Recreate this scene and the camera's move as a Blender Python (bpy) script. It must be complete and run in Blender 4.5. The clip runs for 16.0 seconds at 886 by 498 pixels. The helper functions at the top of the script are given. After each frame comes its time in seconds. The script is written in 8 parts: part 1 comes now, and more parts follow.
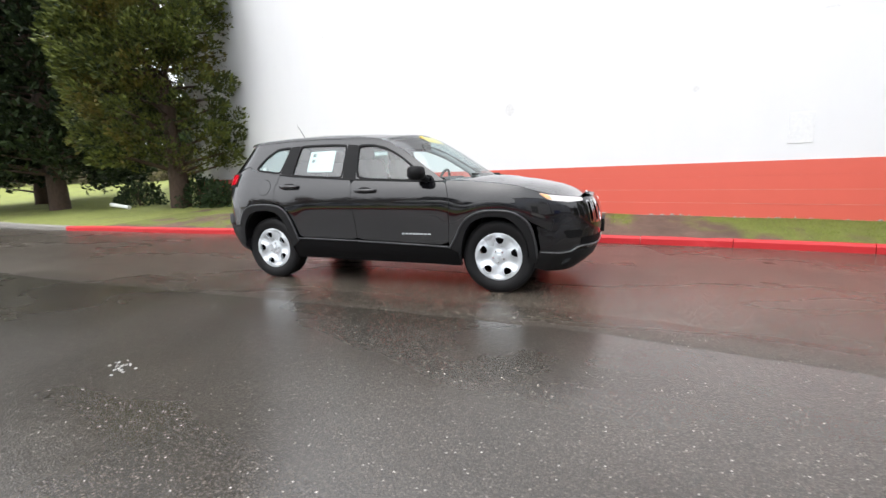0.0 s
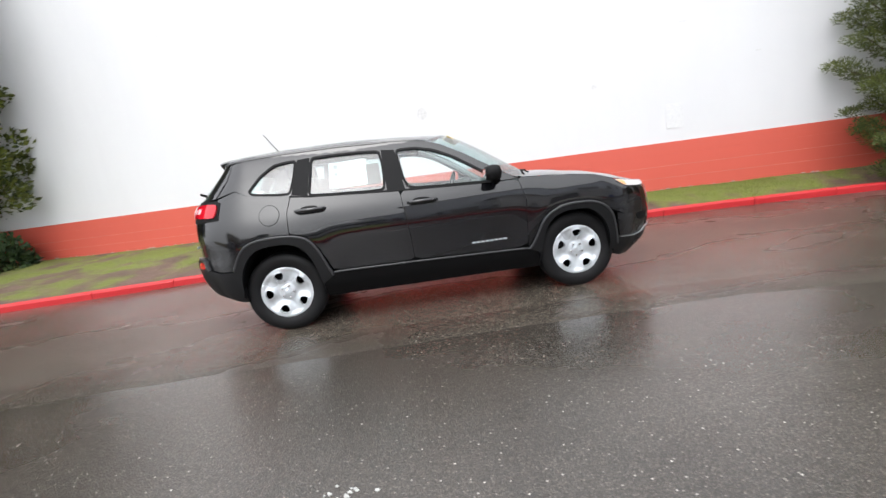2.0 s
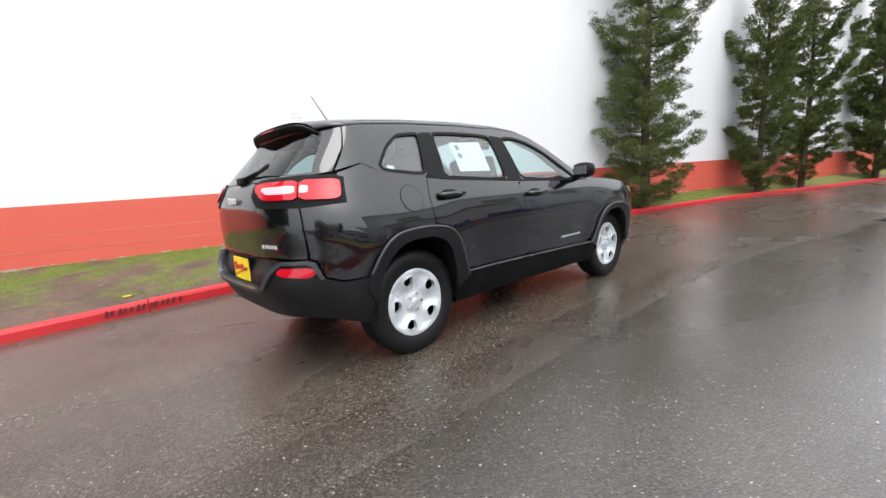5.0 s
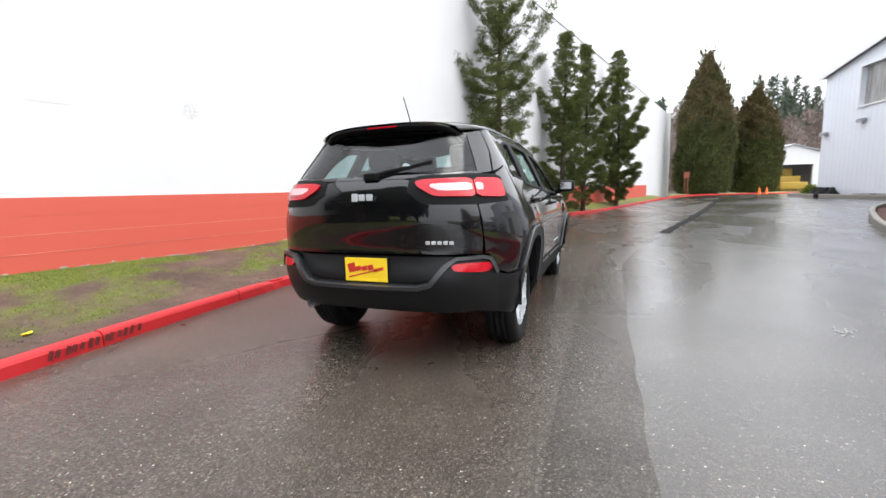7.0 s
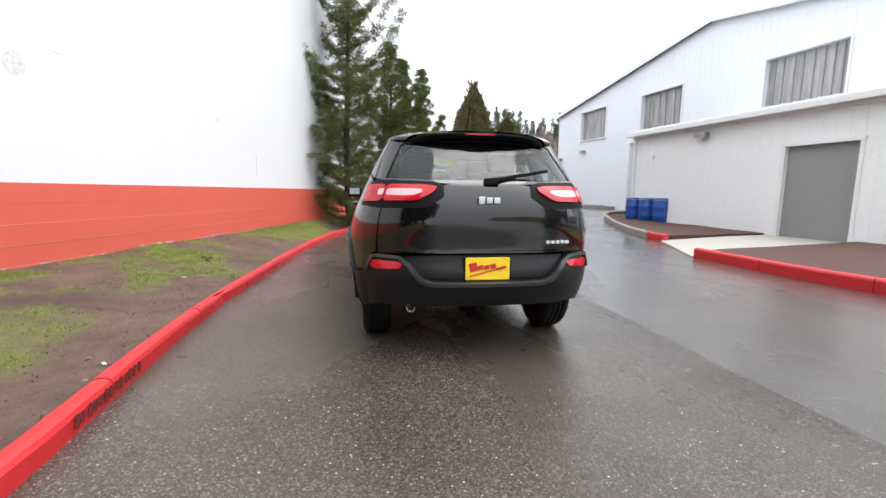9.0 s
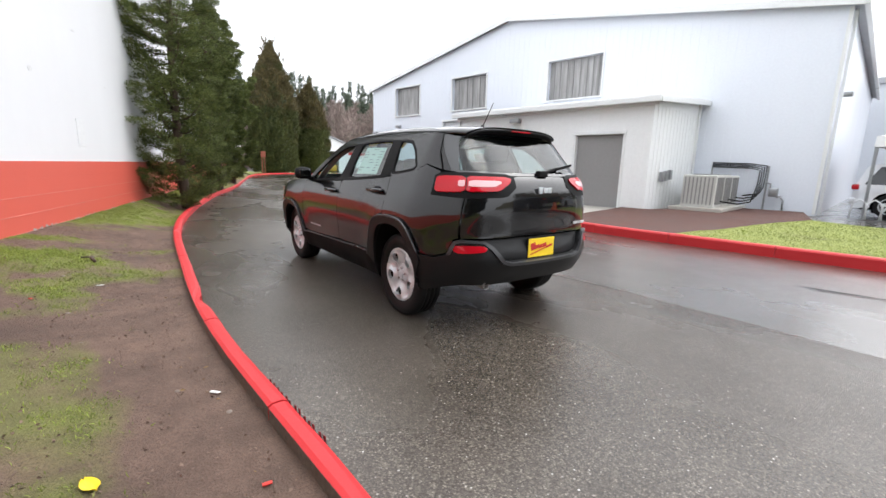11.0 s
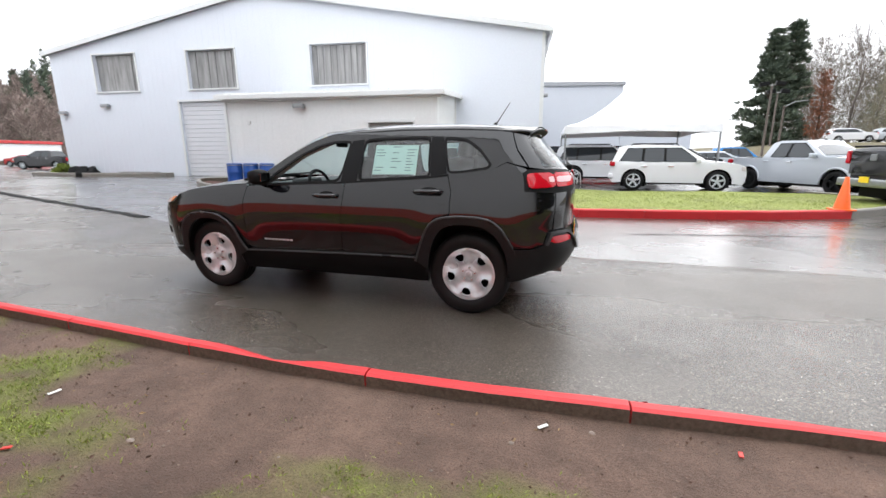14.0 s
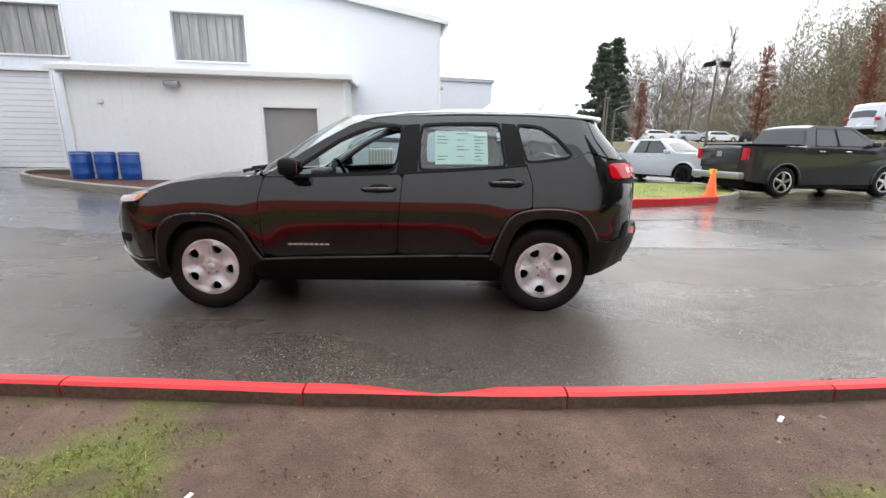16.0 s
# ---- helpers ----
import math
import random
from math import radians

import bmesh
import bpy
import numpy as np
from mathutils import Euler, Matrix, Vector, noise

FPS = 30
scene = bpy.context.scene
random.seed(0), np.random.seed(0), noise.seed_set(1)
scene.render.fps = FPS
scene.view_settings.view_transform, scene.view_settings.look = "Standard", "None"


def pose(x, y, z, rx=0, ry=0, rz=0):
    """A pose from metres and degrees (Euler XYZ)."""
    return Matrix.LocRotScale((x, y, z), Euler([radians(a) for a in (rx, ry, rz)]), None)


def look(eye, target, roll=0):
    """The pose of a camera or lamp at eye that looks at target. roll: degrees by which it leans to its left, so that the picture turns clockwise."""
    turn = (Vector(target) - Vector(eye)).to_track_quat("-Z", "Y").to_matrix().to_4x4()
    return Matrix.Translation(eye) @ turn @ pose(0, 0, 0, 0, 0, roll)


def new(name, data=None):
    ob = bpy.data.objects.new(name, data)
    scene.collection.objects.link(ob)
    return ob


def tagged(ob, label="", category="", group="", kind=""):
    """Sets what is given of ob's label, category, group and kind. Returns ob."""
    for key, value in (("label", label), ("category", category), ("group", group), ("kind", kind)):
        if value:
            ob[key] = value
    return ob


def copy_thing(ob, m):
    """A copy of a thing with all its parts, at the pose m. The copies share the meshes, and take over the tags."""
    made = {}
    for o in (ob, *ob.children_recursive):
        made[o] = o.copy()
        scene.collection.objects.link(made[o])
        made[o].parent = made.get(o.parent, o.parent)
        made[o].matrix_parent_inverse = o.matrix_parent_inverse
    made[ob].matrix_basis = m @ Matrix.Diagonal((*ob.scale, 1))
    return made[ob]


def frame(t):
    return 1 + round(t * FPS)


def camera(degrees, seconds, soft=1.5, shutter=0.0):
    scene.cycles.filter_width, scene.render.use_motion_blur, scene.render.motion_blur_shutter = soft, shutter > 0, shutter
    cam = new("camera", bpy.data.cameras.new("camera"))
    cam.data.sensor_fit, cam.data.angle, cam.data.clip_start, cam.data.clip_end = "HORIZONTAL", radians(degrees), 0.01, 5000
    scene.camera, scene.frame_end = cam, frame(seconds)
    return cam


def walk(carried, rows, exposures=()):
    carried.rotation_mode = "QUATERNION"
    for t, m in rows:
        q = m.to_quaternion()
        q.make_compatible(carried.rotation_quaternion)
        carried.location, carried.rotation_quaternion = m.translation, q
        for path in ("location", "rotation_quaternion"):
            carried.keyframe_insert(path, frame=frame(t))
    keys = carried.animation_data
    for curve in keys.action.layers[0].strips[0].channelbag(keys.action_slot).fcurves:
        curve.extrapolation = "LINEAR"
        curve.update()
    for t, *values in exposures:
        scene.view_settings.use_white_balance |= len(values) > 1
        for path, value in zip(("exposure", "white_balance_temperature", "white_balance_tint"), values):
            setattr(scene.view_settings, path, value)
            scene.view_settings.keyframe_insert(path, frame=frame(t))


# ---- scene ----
cam = camera(92.3, 16.0, soft=1.5, shutter=0.2)
PATH = [
    (0, (2.287, -4.756, 1.141), (1.583, -2.915, 0.8), -1.7),
    (0.5, (1.686, -4.841, 1.136), (1.164, -2.941, 0.795), -2.7),
    (1, (1.066, -4.823, 1.159), (0.614, -2.908, 0.802), -3.6),
    (1.5, (0.468, -4.784, 1.198), (0.345, -2.823, 0.826), -6.1),
    (2, (-0.134, -4.663, 1.235), (-0.015, -2.698, 0.88), -7.7),
    (2.5, (-0.707, -4.515, 1.225), (-0.254, -2.585, 0.966), -6.0),
    (3, (-1.214, -4.274, 1.193), (-0.566, -2.398, 0.945), -5.2),
    (3.5, (-1.706, -4.021, 1.174), (-0.835, -2.236, 0.942), -3.4),
    (4, (-2.189, -3.716, 1.162), (-1.125, -2.043, 0.899), -3.8),
    (6.5, (-4.206, -1.904, 1.149), (-2.495, -0.908, 0.87), -1.9),
    (7, (-4.502, -1.411, 1.138), (-2.65, -0.704, 0.873), -1.7),
    (7.5, (-4.661, -0.873, 1.132), (-2.744, -0.389, 0.829), -2.0),
    (8, (-4.811, -0.341, 1.136), (-2.848, -0.079, 0.858), -0.3),
    (8.5, (-4.905, 0.201, 1.152), (-2.925, 0.163, 0.873), -1.8),
    (9, (-4.918, 0.739, 1.168), (-2.96, 0.428, 0.904), 0.7),
    (11.5, (-4.205, 3.089, 1.291), (-2.774, 1.73, 0.966), 1.2),
    (12, (-3.897, 3.456, 1.277), (-2.632, 1.928, 1.025), 0.9),
    (12.5, (-3.49, 3.714, 1.303), (-2.388, 2.083, 0.95), 0.4),
    (13, (-3.099, 3.924, 1.33), (-2.12, 2.208, 1.016), 1.3),
    (13.5, (-2.675, 4.146, 1.35), (-1.941, 2.323, 0.978), 2.1),
    (14, (-2.212, 4.259, 1.368), (-1.621, 2.399, 0.933), -0.2),
    (14.5, (-1.765, 4.359, 1.367), (-1.38, 2.433, 0.99), 0.1),
    (15, (-1.302, 4.333, 1.357), (-1.083, 2.388, 0.943), -1.9),
    (15.5, (-0.887, 4.261, 1.334), (-0.749, 2.309, 0.921), 0.2),
    (16, (-0.497, 4.157, 1.324), (-0.516, 2.212, 0.859), 0.8),
]
walk(cam, [(t, look(eye, target, roll)) for t, eye, target, roll in PATH])

# ---- sky and light: a bright overcast day after rain ----
SKY, SUN, STOPS = 0.36, 0.6, 0.77
world = bpy.data.worlds.new("overcast_sky")
scene.world = world
world.use_nodes = True
wn, wl = world.node_tree.nodes, world.node_tree.links
sky = wn.new("ShaderNodeTexSky")
sky.sky_type, sky.sun_disc = "NISHITA", False
sky.sun_elevation, sky.sun_rotation = radians(48), radians(200)
sky.air_density, sky.dust_density, sky.ozone_density = 1.0, 4.0, 1.0
grey = wn.new("ShaderNodeHueSaturation")
grey.inputs["Saturation"].default_value = 0.10
veil = wn.new("ShaderNodeMix")
veil.data_type = "RGBA"
veil.inputs["Factor"].default_value = 0.85
veil.inputs["B"].default_value = (3.3, 3.4, 3.6, 1)
wl.new(sky.outputs["Color"], grey.inputs["Color"])
wl.new(grey.outputs["Color"], veil.inputs["A"])
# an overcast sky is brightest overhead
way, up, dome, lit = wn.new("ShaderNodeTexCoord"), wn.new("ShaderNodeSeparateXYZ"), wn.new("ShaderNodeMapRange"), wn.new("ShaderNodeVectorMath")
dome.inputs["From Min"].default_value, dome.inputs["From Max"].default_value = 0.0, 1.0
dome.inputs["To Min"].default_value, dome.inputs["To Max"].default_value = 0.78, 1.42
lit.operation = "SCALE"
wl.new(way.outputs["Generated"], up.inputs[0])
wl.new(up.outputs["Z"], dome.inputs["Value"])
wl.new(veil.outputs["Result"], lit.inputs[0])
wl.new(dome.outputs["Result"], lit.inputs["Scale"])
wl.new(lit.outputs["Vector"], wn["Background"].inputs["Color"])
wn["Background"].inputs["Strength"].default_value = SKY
lamp = bpy.data.lights.new("sun", "SUN")
lamp.energy, lamp.angle, lamp.color = SUN, radians(25), (1.0, 0.98, 0.95)
sun = new("sun", lamp)
sun.matrix_basis = look((0, 0, 30), (3, 6, 0))
scene.view_settings.exposure = STOPS

# ---- materials ----


def nodes_of(name):
    m = bpy.data.materials.new(name)
    m.use_nodes = True
    t = m.node_tree
    return m, t.nodes, t.links, t.nodes["Principled BSDF"]


def noise_node(n, l, scale, detail=4.0, rough=0.6, stretch=None, space="Object"):
    co = n.new("ShaderNodeTexCoord")
    out = co.outputs[space]
    if stretch:
        mp = n.new("ShaderNodeMapping")
        mp.inputs["Scale"].default_value = stretch
        l.new(out, mp.inputs["Vector"])
        out = mp.outputs["Vector"]
    t = n.new("ShaderNodeTexNoise")
    t.inputs["Scale"].default_value, t.inputs["Detail"].default_value, t.inputs["Roughness"].default_value = scale, detail, rough
    l.new(out, t.inputs["Vector"])
    return t.outputs["Fac"]


def ramp(n, l, fac, stops):
    r = n.new("ShaderNodeValToRGB")
    while len(r.color_ramp.elements) < len(stops):
        r.color_ramp.elements.new(0.5)
    for e, (p, c) in zip(r.color_ramp.elements, stops):
        e.position = p
        e.color = (*c, 1) if isinstance(c, tuple) else (c, c, c, 1)
    l.new(fac, r.inputs["Fac"])
    return r.outputs["Color"]


def mixed(n, l, fac, a, b, kind="MIX"):
    m = n.new("ShaderNodeMix")
    m.data_type, m.blend_type = "RGBA", kind
    for socket, value in ((m.inputs["Factor"], fac), (m.inputs["A"], a), (m.inputs["B"], b)):
        if isinstance(value, (int, float)):
            socket.default_value = value
        elif isinstance(value, tuple):
            socket.default_value = (*value, 1)
        else:
            l.new(value, socket)
    return m.outputs["Result"]


def bumped(n, l, p, height, strength, distance, before=None):
    b = n.new("ShaderNodeBump")
    b.inputs["Strength"].default_value, b.inputs["Distance"].default_value = strength, distance
    l.new(height, b.inputs["Height"])
    if before is not None:
        l.new(before, b.inputs["Normal"])
    l.new(b.outputs["Normal"], p.inputs["Normal"])
    return b.outputs["Normal"]


def shade(c, k):
    return tuple(min(1.0, v * k) for v in c)


def stuff(name, colour, rough=0.6, metal=0.0, grain=40.0, vary=0.15, bump=0.0, depth=0.003, patch=1.2, spec=0.5, coat=0.0, random=0.0, rvary=0.08, stretch=None):
    """A worn surface: colour varied at two scales, fine relief."""
    m, n, l, p = nodes_of(name)
    fine, wide = noise_node(n, l, grain, 5, 0.65, stretch), noise_node(n, l, patch, 4, 0.6, stretch)
    c = ramp(n, l, fine, [(0.3, shade(colour, 1 - vary)), (0.7, shade(colour, 1 + vary))])
    c = mixed(n, l, 1.0, c, ramp(n, l, wide, [(0.3, 1 - vary * 0.8), (0.7, 1.0)]), "MULTIPLY")
    if random:
        info = n.new("ShaderNodeObjectInfo")
        c = mixed(n, l, 1.0, c, ramp(n, l, info.outputs["Random"], [(0.0, 1 - random), (1.0, 1.0)]), "MULTIPLY")
    l.new(c, p.inputs["Base Color"])
    l.new(ramp(n, l, wide, [(0.3, max(0.02, rough - rvary)), (0.7, min(1.0, rough + rvary))]), p.inputs["Roughness"])
    p.inputs["Metallic"].default_value, p.inputs["Specular IOR Level"].default_value = metal, spec
    p.inputs["Coat Weight"].default_value, p.inputs["Coat Roughness"].default_value = coat, 0.03
    if bump:
        bumped(n, l, p, fine, bump, depth)
    return m


def pane(name, tint, gloss=1.0):
    """Window glass as one thin sheet: clear, with the mirror of its faces."""
    m, n, l, p = nodes_of(name)
    n.remove(p)
    clear, shiny, mix, face = n.new("ShaderNodeBsdfTransparent"), n.new("ShaderNodeBsdfGlossy"), n.new("ShaderNodeMixShader"), n.new("ShaderNodeLayerWeight")
    clear.inputs["Color"].default_value = (*tint, 1)
    shiny.inputs["Roughness"].default_value = 0.015
    face.inputs["Blend"].default_value = 0.5
    steep, amount = n.new("ShaderNodeMath"), n.new("ShaderNodeMath")
    steep.operation, amount.operation = "POWER", "MULTIPLY_ADD"
    steep.inputs[1].default_value = 4.0
    amount.inputs[1].default_value, amount.inputs[2].default_value = 0.85, 0.08 * gloss
    amount.use_clamp = True
    l.new(face.outputs["Facing"], steep.inputs[0])
    l.new(steep.outputs[0], amount.inputs[0])
    l.new(amount.outputs[0], mix.inputs["Fac"])
    l.new(clear.outputs["BSDF"], mix.inputs[1])
    l.new(shiny.outputs["BSDF"], mix.inputs[2])
    l.new(mix.outputs[0], n["Material Output"].inputs["Surface"])
    return m


def paint(name, colour, flake=0.0, coat=1.0, rough=0.35, metal=0.0, spec=0.0):
    """Clear-coated car paint with rain dust."""
    m, n, l, p = nodes_of(name)
    film = noise_node(n, l, 3.0, 4, 0.6)
    fine = noise_node(n, l, 900.0, 2, 0.5)
    c = ramp(n, l, fine, [(0.35, shade(colour, 1 - flake)), (0.7, shade(colour, 1 + flake))])
    l.new(c, p.inputs["Base Color"])
    p.inputs["Roughness"].default_value, p.inputs["Metallic"].default_value = rough, metal
    p.inputs["Coat Weight"].default_value, p.inputs["Specular IOR Level"].default_value = coat, spec
    l.new(ramp(n, l, film, [(0.3, 0.015), (0.8, 0.06)]), p.inputs["Coat Roughness"])
    return m


def wet_asphalt(name, tone=1.0, stones=0.88, gloss=0.0, dull=0.0, spec=0.38):
    """Wet tarmac: chippings of many tones in a dark binder, worn pale stones, thin water in the hollows."""
    m, n, l, p = nodes_of(name)
    grit, wide, pool = noise_node(n, l, 210, 3, 0.7), noise_node(n, l, 0.9, 5, 0.62), noise_node(n, l, 0.22, 3, 0.55, (1.0, 2.2, 1.0))
    lump = noise_node(n, l, 26, 3, 0.6)
    co, bend = n.new("ShaderNodeTexCoord"), n.new("ShaderNodeVectorMath")
    bend.operation = "MULTIPLY_ADD"
    stir = n.new("ShaderNodeTexNoise")
    stir.inputs["Scale"].default_value = 160
    l.new(co.outputs["Object"], stir.inputs["Vector"])
    bend.inputs[1].default_value = (0.005, 0.005, 0.0)
    l.new(stir.outputs["Color"], bend.inputs[0])
    l.new(co.outputs["Object"], bend.inputs[2])
    layers = []
    for size in (120, 58):
        vor = n.new("ShaderNodeTexVoronoi")
        vor.inputs["Scale"].default_value = size
        l.new(bend.outputs["Vector"], vor.inputs["Vector"])
        sep = n.new("ShaderNodeSeparateColor")
        l.new(vor.outputs["Color"], sep.inputs["Color"])
        layers.append((vor.outputs["Distance"], sep.outputs["Red"], sep.outputs["Green"]))
    chip = ramp(n, l, layers[0][1], [(0.0, shade((0.042, 0.034, 0.027), tone)), (0.6, shade((0.072, 0.060, 0.048), tone)), (0.9, shade((0.105, 0.089, 0.072), tone)), (1.0, shade((0.16, 0.138, 0.113), tone))])
    chip = mixed(n, l, 1.0, chip, ramp(n, l, layers[0][0], [(0.25, 1.0), (0.62, 0.60)]), "MULTIPLY")
    chip = mixed(n, l, 1.0, chip, ramp(n, l, grit, [(0.3, 0.75), (0.7, 1.2)]), "MULTIPLY")
    base = mixed(n, l, 1.0, chip, ramp(n, l, wide, [(0.3, 0.75), (0.7, 1.15)]), "MULTIPLY")
    pick = ramp(n, l, layers[1][1], [(stones, 0.0), (stones + 0.02, 1.0)])
    spot = ramp(n, l, layers[1][0], [(0.14, 1.0), (0.36, 0.0)])
    stone = mixed(n, l, 1.0, pick, spot, "MULTIPLY")
    base = mixed(n, l, stone, base, ramp(n, l, layers[1][2], [(0.1, (0.14, 0.122, 0.10)), (0.75, (0.34, 0.31, 0.275)), (1.0, (0.58, 0.55, 0.51))]))
    l.new(base, p.inputs["Base Color"])
    wet = ramp(n, l, pool, [(0.28, 0.0), (0.76, 1.0)])
    r = mixed(n, l, wet, mixed(n, l, wide, (0.30, 0.30, 0.30), (0.48, 0.48, 0.48)), (0.14, 0.14, 0.14))
    l.new(r, p.inputs["Roughness"])
    p.inputs["Specular IOR Level"].default_value = spec
    p.inputs["Coat IOR"].default_value = 1.45
    l.new(ramp(n, l, wide, [(0.25, 0.48 + gloss), (0.7, 0.80 + gloss)]), p.inputs["Coat Weight"])
    l.new(mixed(n, l, wet, (0.28 + dull,) * 3, (0.17 + dull,) * 3), p.inputs["Coat Roughness"])
    dome = ramp(n, l, layers[0][0], [(0.0, 1.0), (0.7, 0.0)])
    height = mixed(n, l, 0.45, dome, lump)
    height = mixed(n, l, stone, height, (1.0, 1.0, 1.0))
    b = n.new("ShaderNodeBump")
    b.inputs["Distance"].default_value = 0.004
    l.new(ramp(n, l, wet, [(0.0, 0.85), (1.0, 0.35)]), b.inputs["Strength"])
    l.new(height, b.inputs["Height"])
    l.new(b.outputs["Normal"], p.inputs["Normal"])
    film = n.new("ShaderNodeBump")
    film.inputs["Distance"].default_value = 0.004
    l.new(ramp(n, l, wet, [(0.0, 0.26), (1.0, 0.06)]), film.inputs["Strength"])
    l.new(height, film.inputs["Height"])
    l.new(film.outputs["Normal"], p.inputs["Coat Normal"])
    return m


def earth(name, soil, turf, level, width=0.12, scale=0.55, worn=None):
    """Soil with worn turf over it in patches."""
    m, n, l, p = nodes_of(name)
    wide, mid, fine = noise_node(n, l, scale, 5, 0.68), noise_node(n, l, 7, 4, 0.65), noise_node(n, l, 90, 4, 0.7)
    lie = mixed(n, l, 0.25, wide, mid)
    if worn:
        sown, more = n.new("ShaderNodeAttribute"), n.new("ShaderNodeMath")
        sown.attribute_name = "turf"
        more.operation = "MULTIPLY_ADD"
        more.inputs[1].default_value = 0.35
        l.new(lie, more.inputs[0])
        l.new(sown.outputs["Fac"], more.inputs[2])
        lie = more.outputs[0]
    cover = ramp(n, l, lie, [(level - width, 0.0), (level + width, 1.0)])
    ground = mixed(n, l, 1.0, ramp(n, l, fine, [(0.25, shade(soil, 0.6)), (0.75, shade(soil, 1.25))]), ramp(n, l, mid, [(0.3, 0.75), (0.7, 1.1)]), "MULTIPLY")
    ground = mixed(n, l, 1.0, ground, ramp(n, l, noise_node(n, l, 1.3, 5, 0.7), [(0.32, (0.55, 0.52, 0.50)), (0.66, (1.18, 1.13, 1.09))]), "MULTIPLY")
    grass = mixed(n, l, 1.0, ramp(n, l, fine, [(0.25, shade(turf, 0.55)), (0.75, shade(turf, 1.4))]), ramp(n, l, mid, [(0.3, 0.8), (0.7, 1.15)]), "MULTIPLY")
    l.new(mixed(n, l, cover, ground, grass), p.inputs["Base Color"])
    p.inputs["Roughness"].default_value = 0.85
    bumped(n, l, p, mixed(n, l, 0.5, fine, mid), 1.0, 0.035)
    return m


def painted_block(name, colour, worn):
    """Masonry paint: streaks, chips and faint stains."""
    m, n, l, p = nodes_of(name)
    fine, wide, run = noise_node(n, l, 55, 4, 0.6), noise_node(n, l, 0.6, 5, 0.6), noise_node(n, l, 1.4, 4, 0.6, (1.0, 1.0, 0.18))
    c = ramp(n, l, wide, [(0.25, shade(colour, 0.965)), (0.75, colour)])
    c = mixed(n, l, 1.0, c, ramp(n, l, run, [(0.25, 0.975), (0.6, 1.0)]), "MULTIPLY")
    chip = ramp(n, l, noise_node(n, l, 9, 6, 0.75), [(0.72, 0.0), (0.76, 1.0)])
    l.new(mixed(n, l, mixed(n, l, 1.0, chip, (0.5, 0.5, 0.5), "MULTIPLY"), c, worn), p.inputs["Base Color"])
    p.inputs["Roughness"].default_value = 0.55
    bumped(n, l, p, fine, 0.35, 0.004)
    return m


def foliage(name, dark, light, brown=None, share=0.0):
    m, n, l, p = nodes_of(name)
    geo = n.new("ShaderNodeNewGeometry")
    c = ramp(n, l, geo.outputs["Random Per Island"], [(0.0, dark), (0.6, light), (1.0, shade(light, 1.35))])
    wide = noise_node(n, l, 0.8, 3, 0.6)
    c = mixed(n, l, 1.0, c, ramp(n, l, wide, [(0.3, 0.65), (0.7, 1.15)]), "MULTIPLY")
    if brown:
        c = mixed(n, l, ramp(n, l, noise_node(n, l, 0.55, 4, 0.65), [(0.62 - share, 0.0), (0.72 - share, 1.0)]), c, brown)
    l.new(c, p.inputs["Base Color"])
    p.inputs["Roughness"].default_value = 0.6
    p.inputs["Specular IOR Level"].default_value = 0.3
    return m


M_ASPHALT = wet_asphalt("wet_asphalt", 0.85, 0.89, 0.26, -0.06)
M_LANE = wet_asphalt("coarse_wet_asphalt", 1.30, 0.875, -0.36, 0.05, 0.24)
M_TRENCH = wet_asphalt("trench_asphalt", 1.05, 0.91, -0.34, 0.05, 0.24)
# paler than the cladding: the sky's highlight on the lips is in this colour
M_LIP = stuff("sky_lit_plastic_edge", (0.040, 0.041, 0.044), 0.30, grain=300, vary=0.1, spec=0.5)
M_VERGE = earth("bare_verge_soil_and_turf", (0.160, 0.105, 0.080), (0.150, 0.172, 0.034), 0.66, 0.20, 2.5, True)
M_TURF = earth("wet_turf", (0.15, 0.12, 0.06), (0.235, 0.265, 0.062), 0.36)
M_BANK = earth("rough_winter_bank", (0.11, 0.080, 0.050), (0.12, 0.115, 0.045), 0.50)
M_BARK = stuff("bark_mulch", (0.085, 0.032, 0.022), 0.8, grain=45, vary=0.5, bump=0.9, depth=0.02)
M_KERB_RED = painted_block("red_kerb_paint", (0.50, 0.016, 0.020), (0.24, 0.07, 0.06))
M_KERB_BACK = stuff("stained_concrete", (0.13, 0.105, 0.08), 0.7, grain=40, vary=0.4, bump=0.5)
M_KERB_GREY = stuff("weathered_concrete", (0.24, 0.225, 0.20), 0.5, grain=60, vary=0.25, bump=0.3)
M_PATH = stuff("pale_wet_concrete", (0.40, 0.38, 0.34), 0.4, grain=50, vary=0.12, bump=0.2)
M_WALL_WHITE = painted_block("white_masonry_paint", (0.715, 0.72, 0.735), (0.62, 0.62, 0.62))
M_WALL_RED = painted_block("red_masonry_paint", (0.62, 0.105, 0.07), (0.50, 0.24, 0.19))
M_SIDING = stuff("pale_blue_white_steel_siding", (0.70, 0.735, 0.80), 0.4, grain=14, vary=0.03, bump=0.03, patch=0.5)
M_ANNEX = stuff("off_white_steel_siding", (0.76, 0.77, 0.77), 0.4, grain=14, vary=0.03, bump=0.03, patch=0.6)
M_TRIM = stuff("white_metal_trim", (0.72, 0.73, 0.73), 0.35, grain=20, vary=0.06)
M_GREYDOOR = stuff("grey_steel_door", (0.24, 0.235, 0.235), 0.45, grain=12, vary=0.05)
M_ROLLDOOR = stuff("white_roll_up_door", (0.66, 0.67, 0.70), 0.4, grain=20, vary=0.05)
M_ROOF = stuff("grey_metal_roof", (0.34, 0.35, 0.37), 0.4, grain=20, vary=0.08)
